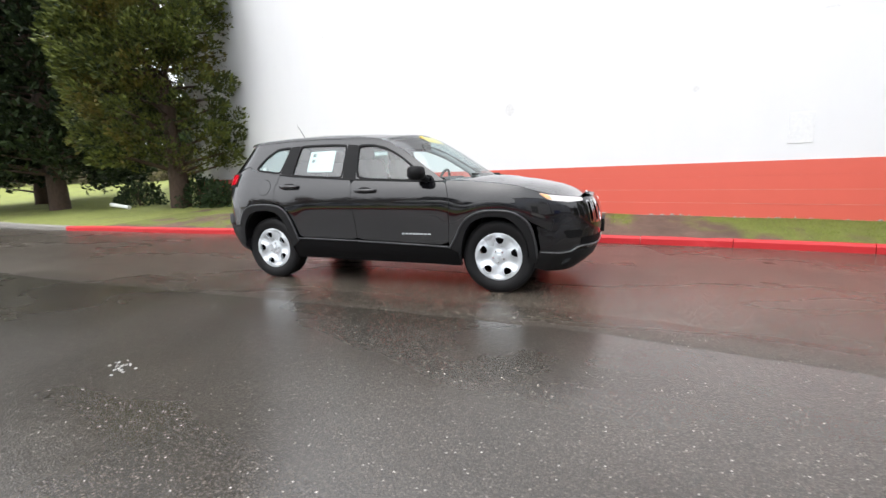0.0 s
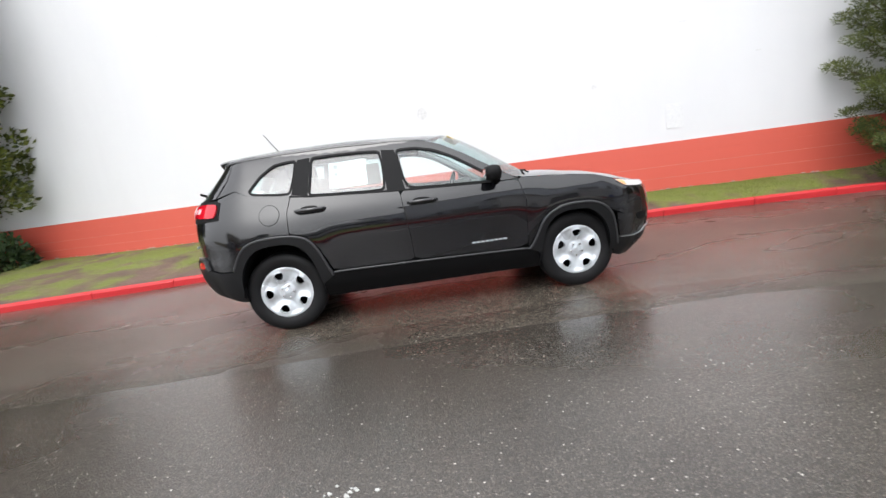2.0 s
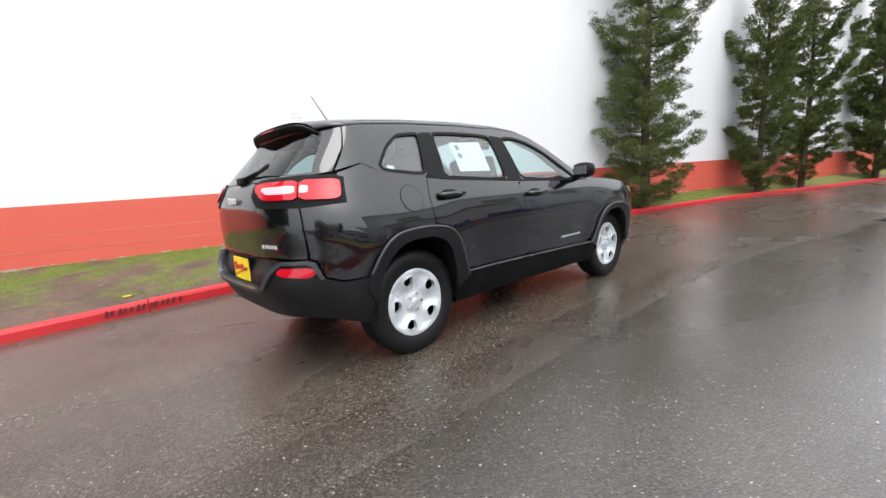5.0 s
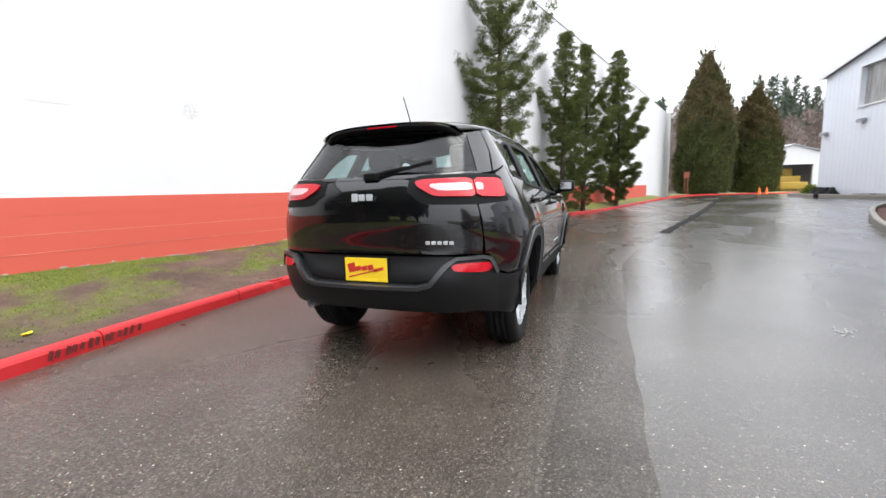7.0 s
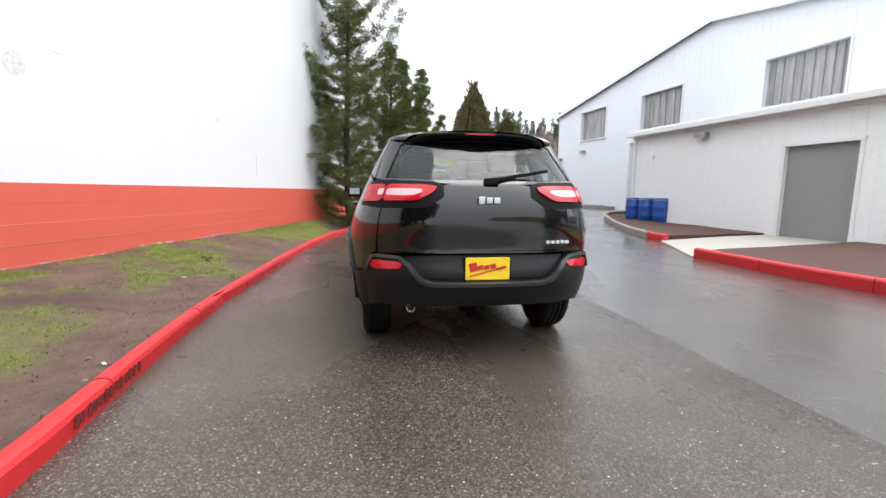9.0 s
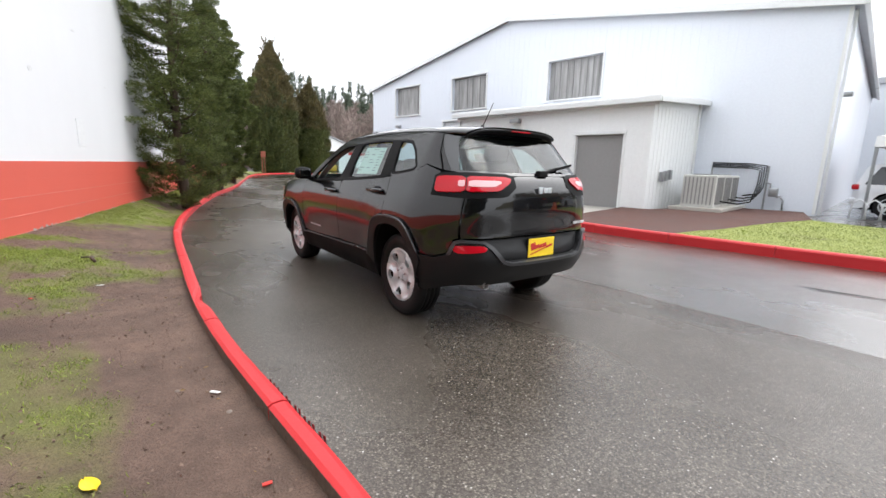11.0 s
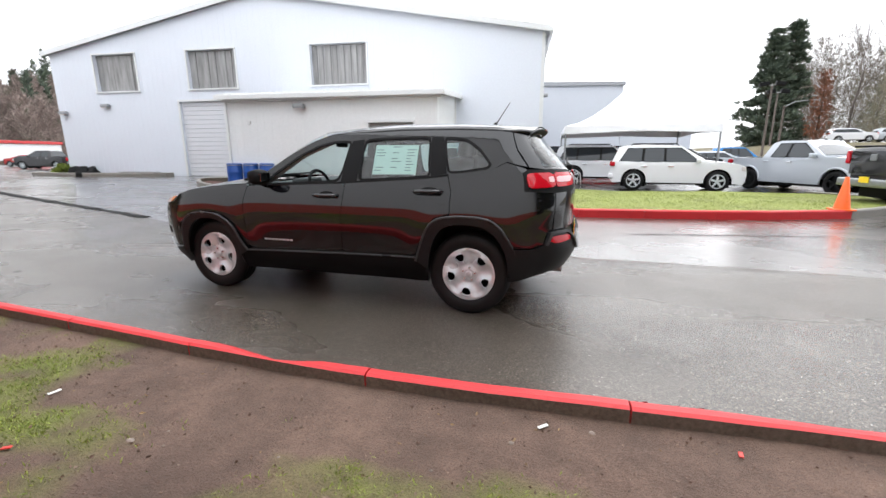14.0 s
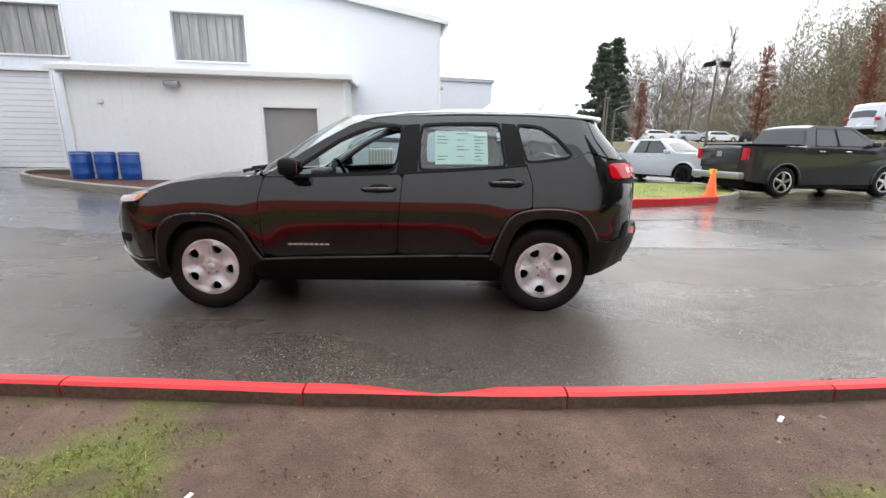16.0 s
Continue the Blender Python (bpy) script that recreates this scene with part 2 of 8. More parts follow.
M_FARGREY = stuff("blue_grey_siding", (0.58, 0.61, 0.66), 0.5, grain=10, vary=0.04)
M_DARKGLASS = paint("dark_window_glass", (0.035, 0.04, 0.045), 0.0, 1.0, 0.1)
M_CURTAIN = stuff("grey_window_sheeting", (0.33, 0.325, 0.32), 0.25, grain=6, vary=0.35, patch=1.0, stretch=(1, 1, 0.1))
M_BARKWOOD = stuff("tree_bark", (0.085, 0.055, 0.040), 0.85, grain=25, vary=0.4, bump=0.8, depth=0.02, stretch=(1, 1, 0.25))
M_TWIG = stuff("bare_twigs", (0.145, 0.120, 0.105), 0.8, grain=10, vary=0.2)
M_PINE = foliage("pine_needles", (0.026, 0.042, 0.013), (0.150, 0.178, 0.052))
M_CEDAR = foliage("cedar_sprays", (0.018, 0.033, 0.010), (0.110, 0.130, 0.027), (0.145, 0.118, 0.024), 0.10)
# darker copy of the cedar colour, with the shade on those trees put in
M_SHADE_CEDAR = foliage("shade_toned_cedar_sprays", (0.010, 0.022, 0.009), (0.030, 0.048, 0.015))
M_CYPRESS = foliage("clipped_cypress_sprays", (0.034, 0.042, 0.013), (0.098, 0.110, 0.032), (0.10, 0.085, 0.028), 0.05)
M_CYPRESS_TOP = foliage("browned_cypress_sprays", (0.046, 0.040, 0.016), (0.130, 0.102, 0.040), (0.075, 0.080, 0.026), 0.08)
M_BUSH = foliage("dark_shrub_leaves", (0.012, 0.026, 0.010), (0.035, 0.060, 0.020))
M_BROWNLEAF = foliage("withered_brown_leaves", (0.12, 0.045, 0.025), (0.24, 0.10, 0.055))
# far firs: the haze of distance is mixed into this paler needle colour
M_FIR = foliage("hazed_fir_needles", (0.052, 0.076, 0.060), (0.125, 0.155, 0.110))
M_WOODS = foliage("winter_woods", (0.20, 0.150, 0.130), (0.33, 0.262, 0.235), (0.17, 0.165, 0.125), 0.08)
M_YARDWOODS = foliage("grey_winter_stems", (0.11, 0.095, 0.075), (0.20, 0.175, 0.145))
M_OLIVE = foliage("olive_thicket", (0.17, 0.145, 0.100), (0.30, 0.265, 0.185), (0.15, 0.16, 0.10), 0.14)
M_SEAM = stuff("matte_black_seam", (0.010, 0.010, 0.010), 0.75, grain=60, vary=0.2, bump=0.3, spec=0.12)
M_SCUFF = stuff("white_paint_scuff", (0.42, 0.42, 0.40), 0.5, grain=50, vary=0.2)
M_GRASS = foliage("grass_blades", (0.105, 0.145, 0.020), (0.225, 0.275, 0.050))
M_CRUMB = foliage("soil_crumbs", (0.115, 0.076, 0.056), (0.175, 0.118, 0.090))
M_DEADLEAF = foliage("fallen_leaves", (0.10, 0.05, 0.025), (0.30, 0.20, 0.10))
M_STONE = stuff("pebbles", (0.25, 0.20, 0.165), 0.6, grain=30, vary=0.3, random=0.5)
M_PLASTIC = stuff("black_grained_plastic", (0.0085, 0.0088, 0.0098), 0.42, grain=400, vary=0.1, bump=0.1, depth=0.0006, spec=0.30)
M_SILL = stuff("black_sill_plastic", (0.0045, 0.0045, 0.005), 0.5, grain=300, vary=0.1, spec=0.12)
M_BLACK = stuff("black_rubber_and_shadow_trim", (0.006, 0.006, 0.0065), 0.6, grain=50, vary=0.1, spec=0.15)
M_TYRE = stuff("tyre_rubber", (0.0075, 0.0075, 0.0082), 0.55, grain=120, vary=0.15, bump=0.15, spec=0.25)
M_SILVER = stuff("silver_painted_wheel", (0.63, 0.67, 0.70), 0.28, 0.35, grain=60, vary=0.03)
M_CHROME = stuff("chrome", (0.75, 0.75, 0.76), 0.12, 1.0, grain=30, vary=0.03)
M_PAINT = paint("black_car_paint", (0.0032, 0.0032, 0.0044), 0.3, 1.0, 0.30, 0.0, 0.10)
M_PAINT.node_tree.nodes["Principled BSDF"].inputs["Coat IOR"].default_value = 1.6
M_GLASS = pane("tinted_car_glass", (0.72, 0.87, 0.86), 1.3)
M_GLASS_GATE = pane("dark_gate_glass", (0.44, 0.55, 0.55), 0.5)
M_MIRROR = stuff("mirror_glass", (0.30, 0.31, 0.32), 0.05, 1.0, grain=30, vary=0.02)
M_SCRAPE = stuff("tyre_scrape", (0.13, 0.012, 0.012), 0.7, grain=90, vary=0.4)
M_GLASS_REAR = pane("privacy_car_glass", (0.66, 0.80, 0.79), 1.7)
M_REDLENS = paint("red_lamp_lens", (0.46, 0.006, 0.016), 0.0, 1.0, 0.25)
M_CLEARLENS = paint("clear_lamp_lens", (0.66, 0.62, 0.62), 0.0, 1.0, 0.2)
M_PINKLENS = paint("pale_red_lamp_lens", (0.74, 0.46, 0.48), 0.0, 1.0, 0.25)
M_AMBER = paint("amber_lens", (0.85, 0.42, 0.20), 0.0, 1.0, 0.25)
M_CABIN = stuff("dark_grey_cabin_cloth", (0.035, 0.036, 0.038), 0.8, grain=200, vary=0.2, bump=0.2)
M_CABIN_PALE = stuff("pale_grey_headliner", (0.30, 0.31, 0.31), 0.9, grain=150, vary=0.1)
M_PAPER = stuff("white_paper", (0.78, 0.80, 0.78), 0.7, grain=20, vary=0.03)
M_PAPER_GREEN = stuff("pale_green_paper", (0.62, 0.76, 0.70), 0.7, grain=20, vary=0.03)
M_INK = stuff("grey_print", (0.20, 0.22, 0.22), 0.7, grain=90, vary=0.2)
M_YELLOW = stuff("yellow_card", (0.88, 0.62, 0.02), 0.5, grain=20, vary=0.04)
M_REDINK = stuff("red_print", (0.55, 0.03, 0.02), 0.5, grain=20, vary=0.05)
M_BLUEBIN = stuff("blue_plastic_drum", (0.012, 0.075, 0.32), 0.35, grain=10, vary=0.12)
M_ORANGE = stuff("orange_safety_plastic", (0.90, 0.13, 0.01), 0.45, grain=12, vary=0.08)
M_TENT = stuff("white_tent_fabric", (0.86, 0.86, 0.86), 0.7, grain=5, vary=0.02)
M_STEEL = stuff("galvanised_steel", (0.34, 0.35, 0.36), 0.4, 0.7, grain=30, vary=0.15)
M_BEIGE = stuff("pale_grey_machine_paint", (0.50, 0.50, 0.47), 0.45, grain=18, vary=0.08)
M_CARWHITE = paint("white_car_paint", (0.78, 0.79, 0.81), 0.02)
M_CARSILVER = paint("silver_blue_car_paint", (0.46, 0.49, 0.53), 0.06, 1.0, 0.35, 0.2)
M_CARBLACK = paint("charcoal_car_paint", (0.034, 0.034, 0.037), 0.2)
M_CARBLUE = paint("bright_blue_car_paint", (0.02, 0.20, 0.52), 0.05)
M_CARRED = paint("red_car_paint", (0.45, 0.02, 0.02), 0.05)
M_CARGLASS = paint("dark_car_window", (0.03, 0.035, 0.04), 0.0, 1.0, 0.1)
M_YELLOWMACHINE = stuff("yellow_machine_paint", (0.42, 0.27, 0.03), 0.5, grain=12, vary=0.15)
M_BROWNPOST = stuff("weathered_red_brown_wood", (0.28, 0.08, 0.045), 0.75, grain=25, vary=0.25)

# ---- building helpers ----
from mathutils import geometry
from mathutils.kdtree import KDTree


def link_mesh(name, verts, faces, material, parent=None, label="", smooth=False):
    me = bpy.data.meshes.new(name)
    me.from_pydata([tuple(v) for v in verts], [], faces)
    me.update()
    if smooth:
        me.polygons.foreach_set("use_smooth", [True] * len(me.polygons))
    if isinstance(material, (list, tuple)):
        for m in material:
            me.materials.append(m)
    else:
        me.materials.append(material)
    ob = new(name, me)
    if parent is not None:
        ob.parent = parent
    if label:
        tagged(ob, label)
    return ob


def part(name, bm, material, parent=None, label="", smooth=False):
    """Links a bmesh as one mesh object under a thing or a part."""
    me = bpy.data.meshes.new(name)
    bm.to_mesh(me)
    bm.free()
    if smooth:
        me.polygons.foreach_set("use_smooth", [True] * len(me.polygons))
    me.materials.append(material)
    ob = new(name, me)
    if parent is not None:
        ob.parent = parent
    if label:
        tagged(ob, label)
    return ob


def thing(name, label, category, m=None, group="", kind=""):
    ob = new(name)
    if m is not None:
        ob.matrix_basis = m
    return tagged(ob, label, category, group, kind)


def add_box(bm, c, size, bevel=0.0, m=None):
    """A box in bm about centre c, bevelled, turned by m."""
    made = bmesh.ops.create_cube(bm, size=1.0, matrix=Matrix.Translation(c) @ (m or Matrix()) @ Matrix.Diagonal((*size, 1)))["verts"]
    if bevel > 0:
        edges = list({e for v in made for e in v.link_edges})
        bmesh.ops.bevel(bm, geom=edges, offset=bevel, segments=2, profile=0.6, affect="EDGES", clamp_overlap=True)
    return bm


def box(c, size, bevel=0.0, m=None):
    return add_box(bmesh.new(), c, size, bevel, m)


def add_rod(bm, a, b, r, r2=None, n=10):
    """A round bar from a to b."""
    a, b = Vector(a), Vector(b)
    d = b - a
    turn = d.to_track_quat("Z", "Y").to_matrix().to_4x4()
    bmesh.ops.create_cone(bm, cap_ends=True, segments=n, radius1=r, radius2=r if r2 is None else r2, depth=d.length,
                          matrix=Matrix.Translation((a + b) / 2) @ turn)
    return bm


def rod(a, b, r, r2=None, n=10):
    return add_rod(bmesh.new(), a, b, r, r2, n)


def add_tube(bm, pts, r, n=8):
    """A bent pipe through pts."""
    pts = [Vector(p) for p in pts]
    rings = []
    for i, p in enumerate(pts):
        d = (pts[min(i + 1, len(pts) - 1)] - pts[max(i - 1, 0)]).normalized()
        q = d.to_track_quat("Z", "Y").to_matrix()
        rings.append([bm.verts.new(p + q @ Vector((r * math.cos(2 * math.pi * k / n), r * math.sin(2 * math.pi * k / n), 0))) for k in range(n)])
    for a, b in zip(rings, rings[1:]):
        for k in range(n):
            bm.faces.new((a[k], a[(k + 1) % n], b[(k + 1) % n], b[k]))
    bm.faces.new(rings[0][::-1])
    bm.faces.new(rings[-1])
    return bm


def lathe(profile, n=48, axis="y"):
    """A turned solid: profile of (radius, along)."""
    bm = bmesh.new()
    rings = []
    for r, h in profile:
        ring = []
        for k in range(n):
            a = 2 * math.pi * k / n
            p = (r * math.cos(a), h, r * math.sin(a)) if axis == "y" else (r * math.cos(a), r * math.sin(a), h)
            ring.append(bm.verts.new(p))
        rings.append(ring)
    for a, b in zip(rings, rings[1:]):
        for k in range(n):
            bm.faces.new((a[k], a[(k + 1) % n], b[(k + 1) % n], b[k]))
    bmesh.ops.recalc_face_normals(bm, faces=bm.faces)
    return bm


def smooth01(t):
    t = min(1.0, max(0.0, t))
    return t * t * (3 - 2 * t)


def curve_at(table, x):
    """A soft line through a table of (x, value)."""
    xs, vs = [p[0] for p in table], [p[1] for p in table]
    if xs[0] > xs[-1]:
        xs, vs = xs[::-1], vs[::-1]
    d = 0.03
    return float(sum(np.interp(x + k * d, xs, vs) for k in (-1, -0.5, 0, 0.5, 1)) / 5)


def inside(p, poly):
    x, y = p
    hit = False
    for (x0, y0), (x1, y1) in zip(poly, poly[1:] + poly[:1]):
        if (y0 > y) != (y1 > y) and x < (x1 - x0) * (y - y0) / (y1 - y0) + x0:
            hit = not hit
    return hit


def area(poly):
    return sum(a[0] * b[1] - b[0] * a[1] for a, b in zip(poly, poly[1:] + poly[:1])) / 2


def rounded(poly, times=2, keep=0.2):
    """Cuts the corners of a closed outline."""
    for _ in range(times):
        out = []
        for a, b in zip(poly, poly[1:] + poly[:1]):
            out.append((a[0] + keep * (b[0] - a[0]), a[1] + keep * (b[1] - a[1])))
            out.append((b[0] - keep * (b[0] - a[0]), b[1] - keep * (b[1] - a[1])))
        poly, keep = out, 0.25
    return poly


def stepped(poly, step):
    out = []
    for a, b in zip(poly, poly[1:] + poly[:1]):
        n = max(1, int(math.ceil(math.dist(a, b) / step)))
        out += [(a[0] + (b[0] - a[0]) * k / n, a[1] + (b[1] - a[1]) * k / n) for k in range(n)]
    return out


def inset(poly, d):
    """The outline drawn in by d."""
    if area(poly) < 0:
        poly = poly[::-1]
    out = []
    for p, q, r in zip(poly[-1:] + poly[:-1], poly, poly[1:] + poly[:1]):
        a, b = Vector((q[0] - p[0], q[1] - p[1])), Vector((r[0] - q[0], r[1] - q[1]))
        if a.length < 1e-9 or b.length < 1e-9:
            out.append(q)
            continue
        a.normalize(), b.normalize()
        na, nb = Vector((-a.y, a.x)), Vector((-b.y, b.x))
        k = na + nb
        k = k / max(0.35, k.length_squared) * 2 if k.length > 1e-6 else na
        out.append((q[0] + d * k.x, q[1] + d * k.y))
    return out


def filled(poly, holes=(), grid=0.05, step=0.03):
    """Triangles that fill a flat outline with holes: points, triangles, and the closed edge loops."""
    loops = [stepped(list(poly), step)] + [stepped(list(h), step) for h in holes]
    if area(loops[0]) < 0:
        loops[0] = loops[0][::-1]
    pts, edges, rings = [], [], []
    for loop in loops:
        base = len(pts)
        pts += loop
        ring = list(range(base, base + len(loop)))
        rings.append(ring)
        edges += list(zip(ring, ring[1:] + ring[:1]))
    arr = np.array(pts)
    x0, y0 = arr.min(0)
    x1, y1 = arr.max(0)
    for i, gx in enumerate(np.arange(x0 + grid * 0.5, x1, grid)):
        for gy in np.arange(y0 + grid * (0.3 + 0.4 * (i % 2)), y1, grid):
            p = (float(gx), float(gy))
            if inside(p, loops[0]) and not any(inside(p, h) for h in loops[1:]):
                if np.min((arr[:, 0] - gx) ** 2 + (arr[:, 1] - gy) ** 2) > (0.45 * grid) ** 2:
                    pts.append(p)
    vs, _, fs, origin, *_ = geometry.delaunay_2d_cdt([Vector(p) for p in pts], edges, [], 0, 1e-5)
    where = {}
    for new_i, olds in enumerate(origin):
        for o in olds:
            where[o] = new_i
    tris, rim = [], {where[k] for r in rings for k in r}
    for f in fs:
        c = (sum(vs[k].x for k in f) / 3, sum(vs[k].y for k in f) / 3)
        a, b, d = (vs[k] for k in f)
        thin = abs((b.x - a.x) * (d.y - a.y) - (b.y - a.y) * (d.x - a.x)) < 0.02 * max((b - a).length_squared, (d - b).length_squared, (a - d).length_squared)
        if inside(c, loops[0]) and not any(inside(c, h) for h in loops[1:]):
            if not (thin and sum(k in rim for k in f) == 3):
                tris.append(tuple(f))
    return [(v.x, v.y) for v in vs], tris, [[where[k] for k in r] for r in rings]


def true_normals(me, places, outs):
    """Gives the smooth faces the normals of the bent surface they are cut from, on either flank."""
    tree = KDTree(len(places))
    for i, p in enumerate(places):
        tree.insert(p, i)
    tree.balance()
    at = []
    for v in me.vertices:
        _, i, _ = tree.find((v.co.x, abs(v.co.y), v.co.z))
        n = outs[i]
        at.append(Vector((n.x, 0.0 if abs(v.co.y) < 0.004 else math.copysign(1, v.co.y) * n.y, n.z)).normalized())
    loops = []
    for face in me.polygons:
        for v in face.vertices:
            n = at[v] if face.use_smooth else face.normal
            loops.append(n if n.dot(face.normal) > 0 else -n)
    me.normals_split_custom_set(loops)


def skin(name, poly, surf, material, parent=None, label="", holes=(), grid=0.05, step=0.03, depth=0.012, lift=0.0, gap=0.0, mirror=False, backed=False):
    """A panel cut out of a bent surface: surf(u, v) gives a point and the way out of it. Its rims turn in by depth."""
    if gap:
        poly = inset(list(poly), gap)
    pts, tris, rings = filled(poly, holes, grid, step)
    places, outs = [], []
    for u, v in pts:
        p, n = surf(u, v)
        places.append(p + n * lift)
        outs.append(n)
    a, b, c = (places[k] for k in tris[0])
    if (b - a).cross(c - a).dot(outs[tris[0][0]]) < 0:
        tris = [t[::-1] for t in tris]
    verts, faces = list(places), list(tris)
    for ring in rings:
        base = len(verts)
        verts += [places[k] for k in ring] + [places[k] - outs[k] * depth for k in ring]
        n = len(ring)
        for k in range(n):
            faces.append((base + k, base + (k + 1) % n, base + n + (k + 1) % n, base + n + k))
    if backed:
        base = len(verts)
        verts += [p - n * depth for p, n in zip(places, outs)]
        faces += [tuple(base + k for k in t[::-1]) for t in tris]
    if mirror:
        verts = [Vector((v.x, -v.y, v.z)) for v in verts]
        faces = [f[::-1] for f in faces]
    ob = link_mesh(name, verts, faces, material, parent, label)
    flags = [i < len(tris) for i in range(len(faces))]
    ob.data.polygons.foreach_set("use_smooth", flags)
    if surf is hull:
        true_normals(ob.data, places, outs)
    return ob


def loft(name, rows, material, parent=None, label="", smooth=True, closed=False):
    """A sheet through rows of points."""
    n = len(rows[0])
    verts = [p for r in rows for p in r]
    faces = []
    for i in range(len(rows) - 1):
        for k in range(n if closed else n - 1):
            faces.append((i * n + k, i * n + (k + 1) % n, (i + 1) * n + (k + 1) % n, (i + 1) * n + k))
    return link_mesh(name, verts, faces, material, parent, label, smooth)


def flat_sheet(name, poly, height, material, parent=None, label="", grid=0.5, step=0.4, depth=0.3, holes=()):
    """A piece of ground within an outline; height(x, y) gives its level."""
    def surf(x, y):
        return Vector((x, y, height(x, y))), Vector((0, 0, 1))
    return skin(name, poly, surf, material, parent, label, holes, grid, step, depth)

# ---- the black sport-utility car ----
PLAN_A, PLAN_K = 1.55, 0.95
NOSE = [(0.20, 2.00), (0.27, 2.10), (0.36, 2.20), (0.50, 2.25), (0.62, 2.27), (0.75, 2.255), (0.86, 2.22), (0.93, 2.15), (1.00, 2.05), (1.1, 1.95), (1.7, 1.9)]
TAIL = [(0.20, 1.95), (0.30, 2.03), (0.38, 2.11), (0.46, 2.17), (0.55, 2.21), (0.62, 2.222), (0.66, 2.215), (0.73, 2.180), (0.78, 2.172), (0.95, 2.184), (1.10, 2.178), (1.20, 2.14), (1.26, 2.09), (1.50, 1.86), (1.60, 1.80)]
WIDE = [(0.20, 0.78), (0.30, 0.825), (0.38, 0.865), (0.44, 0.876), (0.50, 0.886), (0.70, 0.909), (0.82, 0.920), (0.90, 0.918), (0.98, 0.906), (1.04, 0.889), (1.09, 0.868), (1.20, 0.822), (1.35, 0.752), (1.50, 0.672), (1.57, 0.632), (1.62, 0.595), (1.66, 0.55)]


def hull_point(s, z):
    """The body's outside: s runs as x along the flank and on round the corners to the middle of nose or tail."""
    w = curve_at(WIDE, z)
    far = abs(s)
    if far <= PLAN_A:
        x, y = s, w
    else:
        turn = min(1.0, (far - PLAN_A) / PLAN_K) * math.pi / 2
        long = curve_at(NOSE if s > 0 else TAIL, z)
        x = math.copysign(PLAN_A + (long - PLAN_A) * math.sin(turn), s)
        y = w * max(0.0, math.cos(turn)) ** 0.5
    for ax in (1.35, -1.35):
        r = math.hypot(s - ax, (z - 0.36) * 0.9)
        y += 0.016 * math.exp(-(((r - 0.46) / 0.13) ** 2)) * (1 if far < 1.9 else 0)
    y -= 0.005 * math.exp(-(((z - 0.62) / 0.14) ** 2)) * math.exp(-((s / 0.75) ** 4))
    y -= 0.02 * max(0.0, s - 0.6) ** 2 * min(1.0, max(0.0, (z - 0.70) / 0.35)) ** 2 * max(0.0, 1 - far / 2.5)
    return Vector((x, y, z))


def hull(s, z):
    p = hull_point(s, z)
    a = hull_point(min(s + 0.03, 2.5), z) - hull_point(max(s - 0.03, -2.5), z)
    b = hull_point(s, z + 0.035) - hull_point(s, z - 0.035)
    n = b.cross(a)
    if n.length < 1e-9:
        n = Vector((math.copysign(1, s), 0, 0))
    n.normalize()
    ref = Vector((0.3 * p.x if abs(s) > 1.7 else 0, p.y + 0.05, 0))
    if n.dot(ref) < 0:
        n = -n
    return p, n


def both(name, poly, material, parent, label="", **kw):
    """A panel on either flank."""
    return [skin(name, poly, hull, material, parent, label, mirror=m, **kw) for m in (False, True)]


def across(name, poly, material, parent, label="", surf=hull, **kw):
    """A panel over the middle of nose or tail: the half outline is mirrored and joined."""
    ob = skin(name, poly, surf, material, parent, label, **kw)
    bm = bmesh.new()
    bm.from_mesh(ob.data)
    geom = bmesh.ops.mirror(bm, geom=bm.verts[:] + bm.edges[:] + bm.faces[:], axis="Y", merge_dist=0.0)["geom"]
    flip = [f for f in geom if isinstance(f, bmesh.types.BMFace)]
    for f in list(bm.faces):
        if len(f.verts) == 4 and all(abs(v.co.y) < 2e-3 for v in f.verts):
            bm.faces.remove(f)
    bmesh.ops.remove_doubles(bm, verts=[v for v in bm.verts if abs(v.co.y) < 4e-3], dist=5e-3)
    bmesh.ops.recalc_face_normals(bm, faces=bm.faces[:])
    bm.to_mesh(ob.data)
    bm.free()
    if surf is hull:
        flat = [(surf(u, v)) for u, v in filled(poly, kw.get("holes", ()), kw.get("grid", 0.05), 0.03)[0]]
        lift = kw.get("lift", 0.0)
        true_normals(ob.data, [p + n * lift for p, n in flat], [n for p, n in flat])
    return ob


def eased(line, times=2):
    """An open line with its corners cut."""
    for _ in range(times):
        out = [line[0]]
        for a, b in zip(line, line[1:]):
            out += [(a[0] + 0.25 * (b[0] - a[0]), a[1] + 0.25 * (b[1] - a[1])), (a[0] + 0.75 * (b[0] - a[0]), a[1] + 0.75 * (b[1] - a[1]))]
        line = out + [line[-1]]
    return line


def bead(name, line, lift, r, label):
    """A rolled edge along a line on either flank."""
    for side in (1, -1):
        bm = bmesh.new()
        pts = []
        for u, v in stepped(line, 0.05)[:-1]:
            p, n = hull(u, v)
            q = p + n * lift
            pts.append((q.x, side * q.y, q.z))
            if math.dist((u, v), line[-1]) < 1e-6:
                break
        add_tube(bm, pts, r, 8)
        part(name, bm, M_LIP, car, label, True)


